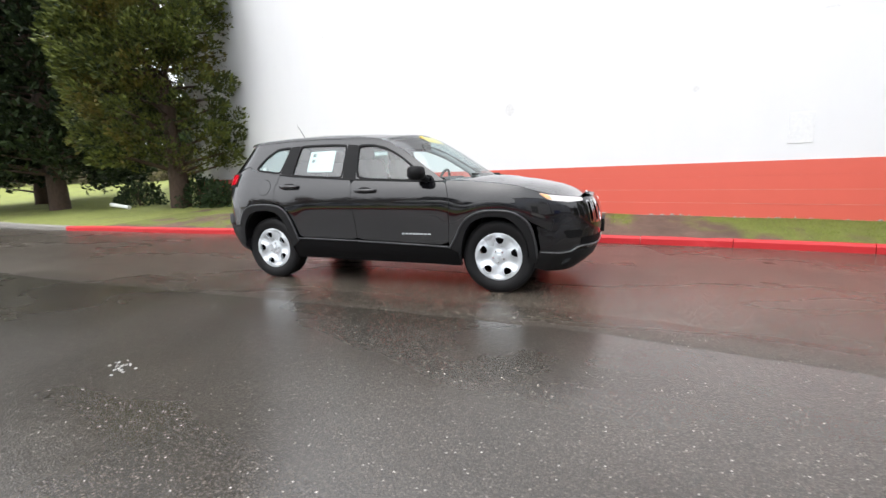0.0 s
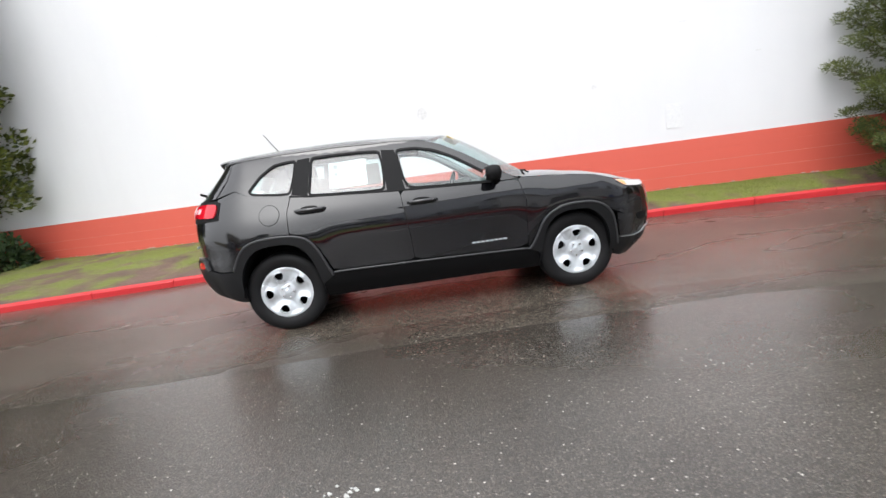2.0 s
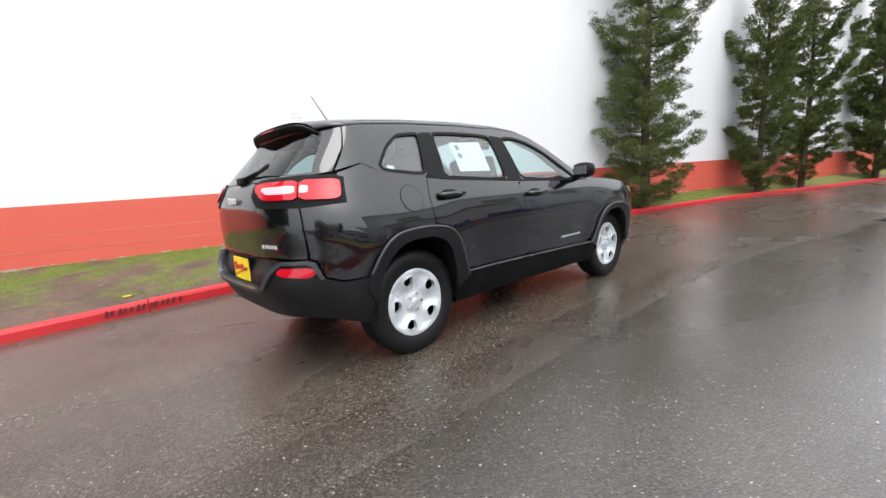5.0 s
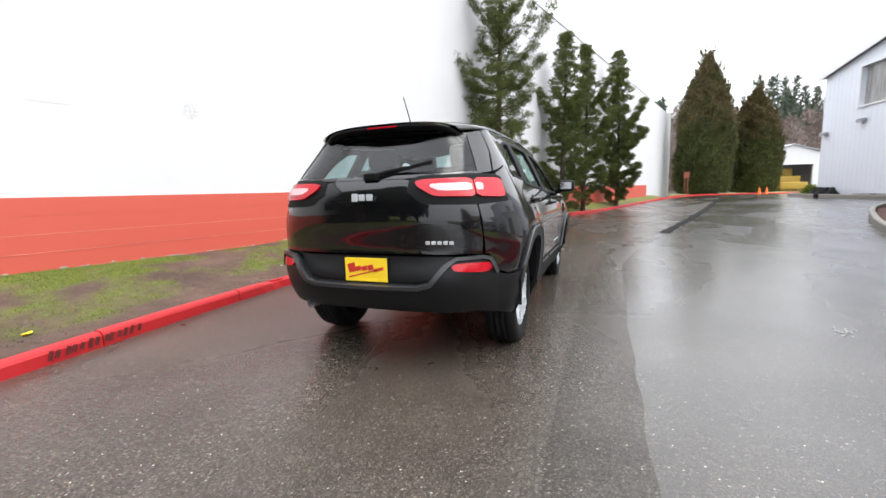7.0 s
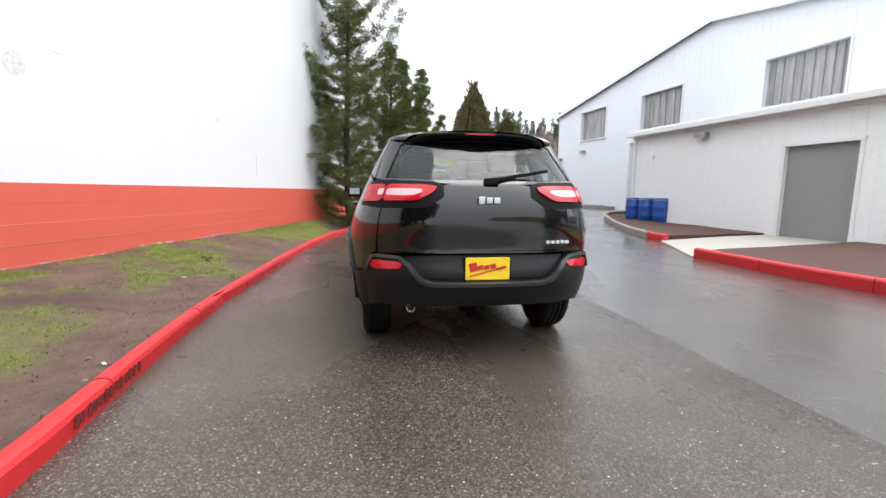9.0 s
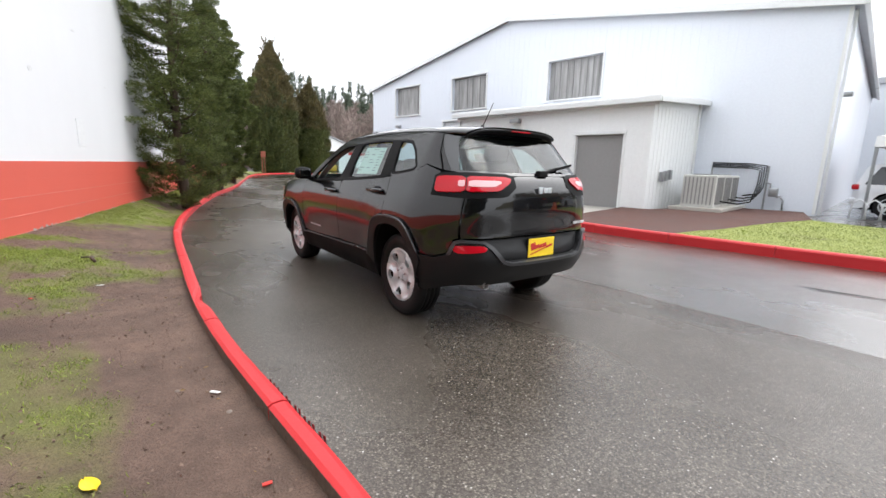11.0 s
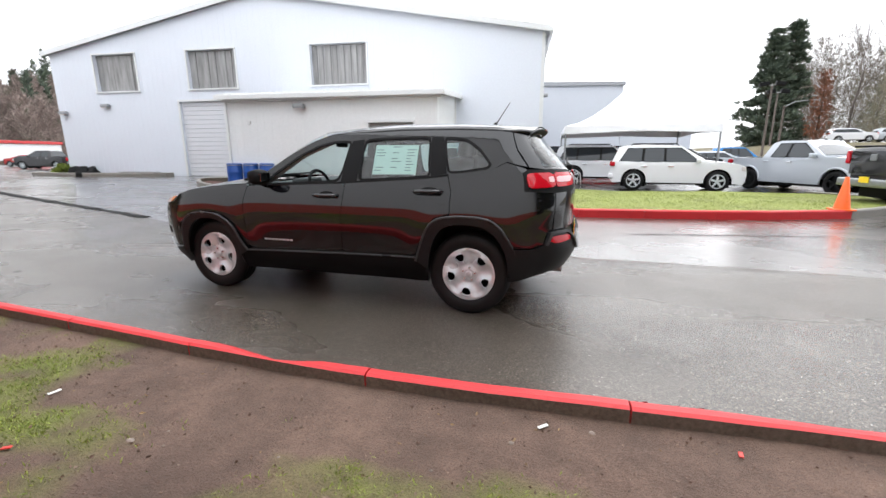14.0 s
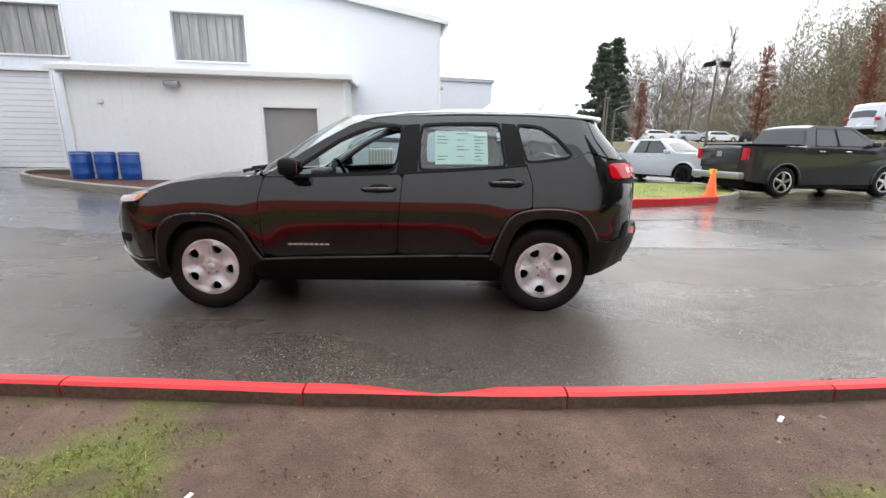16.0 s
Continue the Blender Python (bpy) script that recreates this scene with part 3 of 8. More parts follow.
ARCH_F = [(1.72, 0.34), (1.69, 0.52), (1.645, 0.70), (1.54, 0.795), (1.37, 0.815), (1.19, 0.805), (1.03, 0.715), (0.95, 0.54), (0.885, 0.445)]
ARCH_R = [(-0.90, 0.47), (-0.985, 0.72), (-1.07, 0.835), (-1.24, 0.872), (-1.45, 0.87), (-1.57, 0.845), (-1.655, 0.765), (-1.72, 0.62)]
INNER_F = [(1.655, 0.24), (1.64, 0.47), (1.585, 0.64), (1.47, 0.745), (1.35, 0.758), (1.20, 0.748), (1.08, 0.68), (1.01, 0.52), (0.975, 0.24)]
INNER_R = [(-0.985, 0.24), (-1.02, 0.55), (-1.10, 0.74), (-1.22, 0.805), (-1.42, 0.808), (-1.54, 0.775), (-1.625, 0.68), (-1.69, 0.5), (-1.71, 0.24)]
BELT = [(0.83, 1.085), (0.56, 1.088), (-0.18, 1.118), (-0.34, 1.128), (-1.00, 1.172), (-1.19, 1.195), (-1.52, 1.24)]
TOP = [(0.83, 1.100), (0.62, 1.235), (0.40, 1.380), (0.20, 1.490), (0.02, 1.552), (-0.25, 1.588), (-0.70, 1.604), (-1.20, 1.602), (-1.50, 1.590), (-1.70, 1.572), (-1.80, 1.560)]
FENDER_TOP = [(0.84, 1.098), (1.10, 1.082), (1.35, 1.058), (1.55, 1.028), (1.74, 0.975), (1.86, 0.945), (2.02, 0.925), (2.2, 0.912), (2.5, 0.905)]

car = thing("sport_utility_car", "rain-wet black sport-utility car with silver wheels beside the kerb", "car")

# flanks
doors = []
front_door = [(0.845, 1.078), (0.89, 0.90), (0.872, 0.465), (-0.165, 0.497), (-0.172, 0.70), (-0.215, 1.118), (0.2, 1.103), (0.56, 1.086)]
rear_door = [(-0.168, 0.497), (-0.175, 0.70), (-0.218, 1.120), (-0.34, 1.128), (-1.00, 1.172), (-1.165, 1.192), (-1.205, 1.06), (-1.205, 0.885), (-1.07, 0.850), (-0.975, 0.725), (-0.885, 0.51)]
for side in (False, True):
    d1 = skin("front_door", rounded(front_door, 1, 0.08), hull, M_PAINT, car, gap=0.0008, mirror=side, depth=0.03)
    d2 = skin("rear_door", rounded(rear_door, 1, 0.08), hull, M_PAINT, car, gap=0.0008, mirror=side, depth=0.03)
    doors.append((d1, d2))
fender = [(0.893, 0.90), (0.849, 1.078), (0.865, 1.095), *FENDER_TOP[1:5], (1.80, 0.90), (1.83, 0.70), (1.80, 0.62), (1.66, 0.70), *ARCH_F[3:], (0.876, 0.46)]
both("front_wing", fender, M_PAINT, car, gap=0.0008, depth=0.03)
quarter = [(-1.209, 0.872), (-1.209, 1.06), (-1.170, 1.195), (-1.19, 1.197), (-1.52, 1.242), (-1.60, 1.275), (-1.66, 1.30), (-1.84, 1.25), (-1.835, 1.215), (-1.815, 1.16), (-1.84, 1.085), (-2.08, 1.075), (-2.08, 0.90), (-2.07, 0.765), (-2.03, 0.755), (-1.96, 0.655), (-1.86, 0.622), (-1.725, 0.625), (-1.655, 0.775), (-1.565, 0.855), (-1.45, 0.88)]
both("quarter_panel", quarter, M_PAINT, car, gap=0.0008, depth=0.03)
frame_poly = [(0.855, 1.092), *[(x, z) for x, z in BELT[1:]], (-1.60, 1.277), (-1.665, 1.303), (-1.86, 1.262), (-1.80, 1.40), *TOP[::-1]]
glass_f = rounded([(0.66, 1.112), (0.575, 1.100), (-0.155, 1.132), (-0.205, 1.482), (-0.03, 1.478), (0.13, 1.440), (0.30, 1.358), (0.48, 1.235)], 2, 0.1)
glass_r = rounded([(-0.335, 1.142), (-0.345, 1.498), (-0.965, 1.512), (-0.985, 1.30), (-1.005, 1.186)], 2, 0.08)
glass_q = rounded([(-1.095, 1.505), (-1.165, 1.212), (-1.49, 1.256), (-1.515, 1.285), (-1.41, 1.405), (-1.29, 1.485)], 2, 0.1)
both("window_frame", frame_poly, M_PAINT, car, holes=[glass_f, glass_r, glass_q], gap=0.002, depth=0.02, grid=0.05)
pillar_b = [(-0.165, 1.131), (-0.325, 1.139), (-0.335, 1.50), (-0.215, 1.486)]
pillar_c = [(-1.015, 1.187), (-1.155, 1.209), (-1.085, 1.507), (-0.975, 1.513)]
both("pillar_trim", pillar_b, M_BLACK, car, "gloss black pillar cover", lift=0.003, depth=0.006)
both("pillar_trim", pillar_c, M_BLACK, car, "gloss black pillar cover", lift=0.003, depth=0.006)
for poly, mt in ((glass_f, M_GLASS), (glass_r, M_GLASS_REAR), (glass_q, M_GLASS_REAR)):
    for far_side in ((True,) if poly is glass_f else (False, True)):   # the driver's window is wound down
        ob = skin("side_window", inset(poly, -0.008), hull, mt, car, "tinted car side glass", lift=-0.010, depth=0.0, grid=0.08, mirror=far_side)
        ob.visible_shadow = False
    ring = inset(poly, -0.012)
    both("window_seal", ring, M_BLACK, car, "black rubber seal", holes=[inset(poly, 0.008)], lift=0.002, depth=0.012, grid=0.2)
waist = [(0.60, 1.083), (-0.18, 1.116), (-0.34, 1.126), (-1.0, 1.170), (-1.17, 1.191), (-1.17, 1.204), (-1.0, 1.184), (-0.34, 1.140), (-0.18, 1.130), (0.60, 1.098)]
both("waist_strip", waist, M_BLACK, car, "black waist seal strip", lift=0.006, depth=0.01, grid=0.2)

# dark plastic round the foot of the body
both("wheel_arch_cladding", [*eased(ARCH_F), (0.975, 0.40), *eased(INNER_F)[::-1][1:-1], (1.655, 0.30)], M_PLASTIC, car, "dark grained plastic arch cladding", lift=0.022, depth=0.06)
both("wheel_arch_cladding", [*eased(ARCH_R), (-1.74, 0.56), (-1.70, 0.46), *eased(INNER_R)[::-1][1:-1], (-1.00, 0.40)], M_PLASTIC, car, "dark grained plastic arch cladding", lift=0.022, depth=0.06)
for inner in (eased(INNER_F), eased(INNER_R)):
    for sgn in (1, -1):
        loft("arch_liner", [[Vector((x, sgn * y, max(z, 0.37))) for x, z in inner] for y in (0.90, 0.70, 0.48)], M_BLACK, car, "black wheel-arch liner")
both("sill_cladding", [(0.985, 0.26), (0.96, 0.42), (0.885, 0.448), (0.872, 0.458), (-0.165, 0.488), (-0.885, 0.502), (-0.90, 0.468), (-1.0, 0.42), (-0.99, 0.275), (-0.2, 0.265)], M_SILL, car, "black plastic sill cladding", lift=0.014, depth=0.05)

bead("arch_lip", eased(ARCH_F)[2:], 0.020, 0.0095, "rolled edge of the arch cladding")
bead("arch_lip", eased(ARCH_R)[:-1], 0.020, 0.0095, "rolled edge of the arch cladding")
bead("sill_lip", [(0.880, 0.452), (0.4, 0.466), (-0.165, 0.482), (-0.895, 0.498)], 0.016, 0.008, "rolled upper edge of the sill")

# tail
bumper = [(-1.715, 0.615), (-1.86, 0.610), (-1.965, 0.642), (-2.035, 0.742), (-2.09, 0.757), (-2.25, 0.748), (-2.30, 0.70), (-2.36, 0.60), (-2.40, 0.582), (-2.5, 0.577), (-2.5, 0.40), (-2.30, 0.40), (-2.1, 0.405), (-1.95, 0.375), (-1.77, 0.325), (-1.70, 0.33), (-1.70, 0.46)]
across("rear_bumper", bumper, M_PLASTIC, car, "dark grained plastic rear bumper", lift=0.010, depth=0.05, grid=0.04)
across("bumper_lip", [(-1.965, 0.648), (-2.035, 0.742), (-2.09, 0.757), (-2.25, 0.748), (-2.30, 0.70), (-2.36, 0.60), (-2.40, 0.582), (-2.5, 0.577), (-2.5, 0.555), (-2.395, 0.560), (-2.345, 0.582), (-2.28, 0.68), (-2.24, 0.725), (-2.09, 0.734), (-2.05, 0.722), (-1.985, 0.64)], M_LIP, car, lift=0.030, depth=0.03, grid=0.06)
across("plate_recess", [(-2.26, 0.752), (-2.36, 0.605), (-2.40, 0.588), (-2.5, 0.583), (-2.5, 0.757)], M_PLASTIC, car, "dark plastic plate recess", lift=-0.030, depth=0.0, grid=0.06)
across("bumper_valance", [(-2.08, 0.43), (-2.3, 0.43), (-2.5, 0.43), (-2.5, 0.35), (-2.3, 0.35), (-2.12, 0.38)], M_BLACK, car, "black lower valance", lift=-0.05, depth=0.05, grid=0.08)
gate = [(-2.09, 0.765), (-2.09, 1.078), (-2.36, 1.085), (-2.405, 1.12), (-2.40, 1.205), (-2.44, 1.222), (-2.5, 1.224), (-2.5, 0.768)]
across("liftgate", gate, M_PAINT, car, gap=0.0, depth=0.03, grid=0.04)
gate_frame = [(-1.875, 1.262), (-1.84, 1.36), (-1.815, 1.40), (-1.815, 1.555), (-2.1, 1.575), (-2.5, 1.59), (-2.5, 1.228), (-2.44, 1.226), (-2.38, 1.232), (-2.1, 1.238)]
rear_pane = rounded([(-2.02, 1.262), (-2.035, 1.50), (-2.12, 1.525), (-2.5, 1.535), (-2.5, 1.250), (-2.44, 1.250)], 1, 0.02)
rear_pane = [p if p[0] > -2.49 else (-2.5, p[1]) for p in rear_pane]
across("liftgate_frame", [(-1.875, 1.262), (-1.84, 1.36), (-1.815, 1.40), (-1.815, 1.555), (-2.1, 1.575), (-2.5, 1.59), (-2.5, 1.538), (-2.12, 1.528), (-2.035, 1.503), (-2.02, 1.262), (-2.44, 1.248), (-2.5, 1.248), (-2.5, 1.228), (-2.44, 1.226), (-2.38, 1.232), (-2.1, 1.238)], M_PAINT, car, depth=0.02, grid=0.05)
ob = across("rear_window", [(-2.015, 1.258), (-2.03, 1.507), (-2.12, 1.532), (-2.5, 1.542), (-2.5, 1.244), (-2.44, 1.244)], M_GLASS_GATE, car, "dark privacy rear glass", lift=-0.006, depth=0.0, grid=0.06)
ob.visible_shadow = False
lamp_out = [(-1.825, 1.200), (-1.86, 1.212), (-2.078, 1.214), (-2.078, 1.104), (-1.86, 1.096), (-1.83, 1.11), (-1.822, 1.16)]
lamp_in = [(-2.086, 1.214), (-2.36, 1.210), (-2.398, 1.198), (-2.385, 1.165), (-2.33, 1.118), (-2.30, 1.110), (-2.086, 1.104)]
both("tail_lamp", rounded(lamp_out, 1, 0.15), M_REDLENS, car, "red tail lamp lens", lift=0.016, depth=0.03, grid=0.03)
both("tail_lamp", rounded(lamp_in, 1, 0.12), M_REDLENS, car, "red tail lamp lens", lift=0.016, depth=0.03, grid=0.03)
both("reversing_lens", rounded([(-2.015, 1.180), (-2.07, 1.184), (-2.07, 1.140), (-2.02, 1.142)], 1, 0.15), M_PINKLENS, car, "clear lens", lift=0.0185, depth=0.004, grid=0.05)
both("reversing_lens", rounded([(-2.10, 1.184), (-2.33, 1.182), (-2.335, 1.165), (-2.29, 1.140), (-2.10, 1.140)], 1, 0.15), M_PINKLENS, car, "clear lens", lift=0.0185, depth=0.004, grid=0.05)
both("lamp_surround", [(-1.80, 1.075), (-1.795, 1.22), (-1.85, 1.24), (-2.08, 1.246), (-2.38, 1.238), (-2.42, 1.215), (-2.425, 1.14), (-2.38, 1.075), (-2.34, 1.066), (-2.08, 1.06)], M_BLACK, car, "black lamp housing", lift=0.004, depth=0.02, grid=0.06)
both("reflector", rounded([(-2.02, 0.706), (-2.09, 0.713), (-2.24, 0.708), (-2.265, 0.69), (-2.24, 0.664), (-2.06, 0.655), (-2.02, 0.672)], 1, 0.15), M_REDLENS, car, "red rear reflector", lift=0.020, depth=0.012, grid=0.05)

# nose
fascia = [(1.804, 0.895), (1.834, 0.70), (1.805, 0.62), (1.70, 0.665), (1.72, 0.52), (1.735, 0.44), (1.90, 0.425), (2.10, 0.435), (2.5, 0.44), (2.5, 0.90), (2.35, 0.905), (2.20, 0.905), (2.15, 0.885), (2.0, 0.885)]
grilles = [rounded([(a, 0.68), (a + 0.052, 0.68), (a + 0.050, 0.872), (a + 0.006, 0.872)], 1, 0.2) for a in (2.19, 2.275, 2.36)]
intake = rounded([(2.08, 0.55), (2.5, 0.55), (2.5, 0.475), (2.1, 0.475)], 1, 0.05)
across("front_bumper", fascia, M_PAINT, car, holes=grilles, depth=0.04, grid=0.04)
across("front_valance", [(1.725, 0.43), (1.90, 0.415), (2.10, 0.425), (2.5, 0.43), (2.5, 0.235), (2.1, 0.225), (1.85, 0.235), (1.70, 0.27)], M_PLASTIC, car, "dark grained plastic front valance", lift=0.012, depth=0.05)
across("grille_backing", [(2.15, 0.66), (2.15, 0.90), (2.5, 0.90), (2.5, 0.66)], M_BLACK, car, "black grille mesh", lift=-0.035, depth=0.0, grid=0.1)
for g in grilles:
    both("grille_frame", inset(g, -0.007), M_CHROME, car, "chrome grille surround", holes=[inset(g, 0.002)], lift=0.002, depth=0.02, grid=0.2)
across("lower_intake", intake, M_BLACK, car, "black lower intake", lift=0.004, depth=0.0, grid=0.1)
both("headlamp", rounded([(1.745, 0.962), (1.86, 0.940), (2.02, 0.920), (2.17, 0.908), (2.155, 0.878), (2.0, 0.872), (1.82, 0.893)], 1, 0.12), M_CLEARLENS, car, "clear slim headlamp with amber end", lift=0.008, depth=0.03, grid=0.04)
both("turn_lamp", rounded([(1.752, 0.957), (1.835, 0.941), (1.845, 0.897), (1.81, 0.902)], 1, 0.12), M_AMBER, car, "amber turn lamp", lift=0.011, depth=0.01, grid=0.04)
both("main_lamp", rounded([(1.90, 0.62), (2.08, 0.625), (2.09, 0.56), (1.95, 0.545)], 1, 0.15), M_BLACK, car, "dark lamp recess", lift=0.004, depth=0.01, grid=0.04)
both("fog_lamp", rounded([(1.96, 0.36), (2.03, 0.365), (2.03, 0.31), (1.96, 0.305)], 2, 0.2), M_DARKGLASS, car, "small dark fog lamp", lift=0.018, depth=0.02, grid=0.04)


part("plate_bracket", box((2.275, 0, 0.600), (0.035, 0.36, 0.13), 0.008), M_BLACK, car, "black empty plate bracket")
across("valance_strip", [(1.735, 0.432), (1.90, 0.420), (1.99, 0.428), (2.06, 0.470), (2.12, 0.478), (2.5, 0.480), (2.5, 0.474), (2.12, 0.472), (2.067, 0.464), (1.995, 0.422), (1.90, 0.414), (1.735, 0.426)], M_STEEL, car, "dull edge strip over the valance", lift=0.020, depth=0.012, grid=0.06)

# bonnet, screen and roof
def crown(name, stations, material, label="", n=14, power=2.2, roll=1.0):
    """A domed sheet: each station is x and height at the edge, half width, x and height in the middle."""
    rows = []
    for i, (xe, ze, w, xc, zc) in enumerate(stations):
        row = []
        ease = 1 + (roll - 1) * smooth01(i / 9)
        for k in range(2 * n + 1):
            f = (k - n) / n if roll == 1 else math.sin(math.pi / 2 * (k - n) / n)
            g = (1 - abs(f) ** (power + (2.1 - power) * (ease - roll) / max(1e-6, 1 - roll))) ** ease
            row.append(Vector((xe + (xc - xe) * g, w * f, ze + (zc - ze) * g)))
        rows.append(row)
    return loft(name, rows, material, car, label)


hood = []
for s in np.linspace(0.87, 2.16, 26):
    z = curve_at(FENDER_TOP, s)
    p = hull_point(float(s), z)
    mid = curve_at([(0.8, 1.13), (1.0, 1.13), (1.3, 1.112), (1.6, 1.072), (1.85, 1.02), (2.02, 0.968), (2.12, 0.93), (2.2, 0.905)], p.x + 0.09)
    hood.append((p.x, z + 0.003, p.y - 0.004, p.x + 0.09 * min(1, max(0, (2.2 - s) / 0.4)) + 0.16 * (1 if s < 1.0 else max(0.0, 1 - (s - 1.0) / 0.3)), mid))
crown("bonnet", hood, M_PAINT, power=2.6)
def flank_y(x, z):
    """Half the body's width at x, also where the corner turns in."""
    if x > -PLAN_A:
        return hull_point(x, z).y
    turn = math.asin(min(0.97, (-x - PLAN_A) / (curve_at(TAIL, z) + 0.03 - PLAN_A)))
    return hull_point(-PLAN_A - PLAN_K * turn / (math.pi / 2), z).y


roof = []
for x in np.linspace(0.06, -1.80, 30):
    z = curve_at(TOP, x)
    mid = curve_at([(0.4, 1.585), (0.1, 1.600), (-0.2, 1.632), (-0.7, 1.650), (-1.2, 1.644), (-1.6, 1.620), (-1.9, 1.60)], x)
    low = 0.006 + 0.022 * smooth01((0.06 - x) / 0.5)
    roof.append((x, z - low, flank_y(float(x), z - low) + 0.004, x + 0.24 * max(0.0, 1 - (0.06 - x) / 0.4) - 0.06 * max(0.0, (-x - 1.3) / 0.5), mid))
crown("roof", roof, M_PAINT, power=3.0, n=28, roll=0.5)
screen = []
for v in np.linspace(0, 1, 12):
    x, z = 0.845 + (0.06 - 0.845) * v, curve_at(TOP, 0.845 + (0.06 - 0.845) * v)
    w = hull_point(x, z).y - 0.006 * (1 - v)
    screen.append((x, z, w, x + 0.30 - 0.06 * v, z + 0.008 + (roof[0][4] - roof[0][1] - 0.014) * v ** 1.3))
ob = crown("windscreen", screen, M_GLASS, "clear raked windscreen", power=2.1)
ob.visible_shadow = False
# roof spoiler over the rear window
spoiler = bmesh.new()
rows = []
for k in range(21):
    f = (k - 10) / 10
    y = 0.548 * f
    drop = 0.062 * (1 - (1 - (0.87 * abs(f)) ** 2.6) ** 0.55) + 0.075 * abs(f) ** 9
    tip = -1.895 + 0.05 * abs(f) ** 2 + 0.10 * abs(f) ** 7
    rows.append([(-1.60, y, 1.600 - drop * 1.1), (-1.76, y, 1.604 - drop), (tip, y, 1.588 - drop), (tip + 0.006, y, 1.570 - drop), (-1.80, y, 1.545 - drop), (-1.66, y, 1.525 - drop)])
verts = [[spoiler.verts.new(p) for p in r] for r in rows]
for a, b in zip(verts, verts[1:]):
    for k in range(6):
        spoiler.faces.new((a[k], a[(k + 1) % 6], b[(k + 1) % 6], b[k]))
spoiler.faces.new(verts[0])
spoiler.faces.new(verts[-1][::-1])
bmesh.ops.recalc_face_normals(spoiler, faces=spoiler.faces[:])
wing = part("roof_spoiler", spoiler, M_PAINT, car, smooth=True)
wing.data.materials.append(M_BLACK)
for face in wing.data.polygons:
    if face.normal.z < -0.2 or abs(face.normal.y) > 0.9:
        face.material_index = 1
part("brake_lamp", box((-1.890, 0, 1.5785), (0.010, 0.22, 0.010), 0.002), M_REDLENS, car, "red high brake lamp")
aerial = bmesh.new()
add_rod(aerial, (-1.385, 0, 1.625), (-1.41, 0, 1.662), 0.022, 0.014)
add_rod(aerial, (-1.41, 0, 1.655), (-1.535, 0, 1.845), 0.005, 0.003, 6)
part("aerial", aerial, M_BLACK, car, "thin black roof aerial")
wiper = bmesh.new()
add_box(wiper, (-2.115, -0.03, 1.245), (0.05, 0.10, 0.05), 0.012)
add_rod(wiper, (-2.125, -0.03, 1.25), (-2.075, -0.26, 1.298), 0.014, 0.008, 6)
add_box(wiper, (-2.082, -0.24, 1.285), (0.014, 0.40, 0.022), 0.004, pose(0, 0, 0, -10.5, 0, 0))
part("rear_wiper", wiper, M_BLACK, car, "black rear wiper")
for y0, y1 in ((0.62, 0.02), (0.08, -0.55)):
    w = bmesh.new()
    add_rod(w, (1.10, y0, 1.118), (1.04, (y0 + y1) / 2, 1.138), 0.012, 0.009, 6)
    add_box(w, (1.015, (y0 + y1) / 2 + 0.03, 1.146), (0.02, abs(y1 - y0), 0.02), 0.004)
    part("screen_wiper", w, M_BLACK, car, "black screen wiper")

# mirrors, handles, filler flap, badges
for side in (1, -1):
    mirror = thing("door_mirror", "", "")
    mirror.parent = car
    shell = box((0.60, side * 0.995, 1.170), (0.145, 0.185, 0.135), 0.058)
    part("mirror_shell", shell, M_BLACK, mirror, "black mirror shell", True)
    part("mirror_glass", box((0.529, side * 0.995, 1.170), (0.006, 0.125, 0.078), 0.002), M_MIRROR, mirror, "mirror glass")
    part("mirror_arm", rod((0.66, side * 0.87, 1.10), (0.62, side * 0.97, 1.14), 0.030, 0.026), M_BLACK, mirror)
    for (x, z), door in (((-0.03, 1.005), doors[0 if side > 0 else 1][0]), ((-1.005, 1.06), doors[0 if side > 0 else 1][1])):
        y = hull_point(x, z).y
        grip = bmesh.new()
        add_tube(grip, [(x + 0.125, side * (y - 0.005), z), (x + 0.095, side * (y + 0.035), z + 0.004), (x, side * (y + 0.042), z + 0.006), (x - 0.095, side * (y + 0.038), z + 0.006), (x - 0.125, side * (y - 0.005), z + 0.004)], 0.017)
        part("door_handle", grip, M_PAINT, door, "black pull handle", True)
        # flat black patch: the shade of the hollow behind the grip, as colour
        cup = rounded([(x + 0.075, z - 0.03), (x + 0.075, z + 0.035), (x - 0.085, z + 0.04), (x - 0.085, z - 0.025)], 2, 0.25)
        skin("handle_shade", cup, hull, M_BLACK, door, "dark patch for the shade in the handle hollow", lift=0.0025, depth=0.002, mirror=side < 0, grid=0.1)
both("inner_shell", [(1.60, 0.86), (1.60, 1.00), (0.90, 1.07), (-0.4, 1.10), (-1.2, 1.17), (-1.75, 1.22), (-1.80, 0.92), (-1.62, 0.90), (-1.0, 0.86), (-0.92, 0.50), (0.92, 0.46), (1.02, 0.80)], M_BLACK, car, "black inner body shell", lift=-0.038, depth=0.0, grid=0.1)
both("pillar_shell", [(-1.55, 1.27), (-1.66, 1.30), (-1.85, 1.27), (-1.82, 1.40), (-1.80, 1.55), (-1.52, 1.58), (-1.44, 1.50), (-1.46, 1.42)], M_BLACK, car, "black inner pillar", lift=-0.028, depth=0.0, grid=0.06)
filler = [(-1.357 + 0.088 * math.cos(a), 1.06 + 0.088 * math.sin(a)) for a in np.linspace(0, 2 * math.pi, 32, endpoint=False)]
skin("filler_gap", filler, hull, M_BLACK, car, "dark gap round the filler flap", lift=0.0015, depth=0.001, mirror=True, grid=0.1)
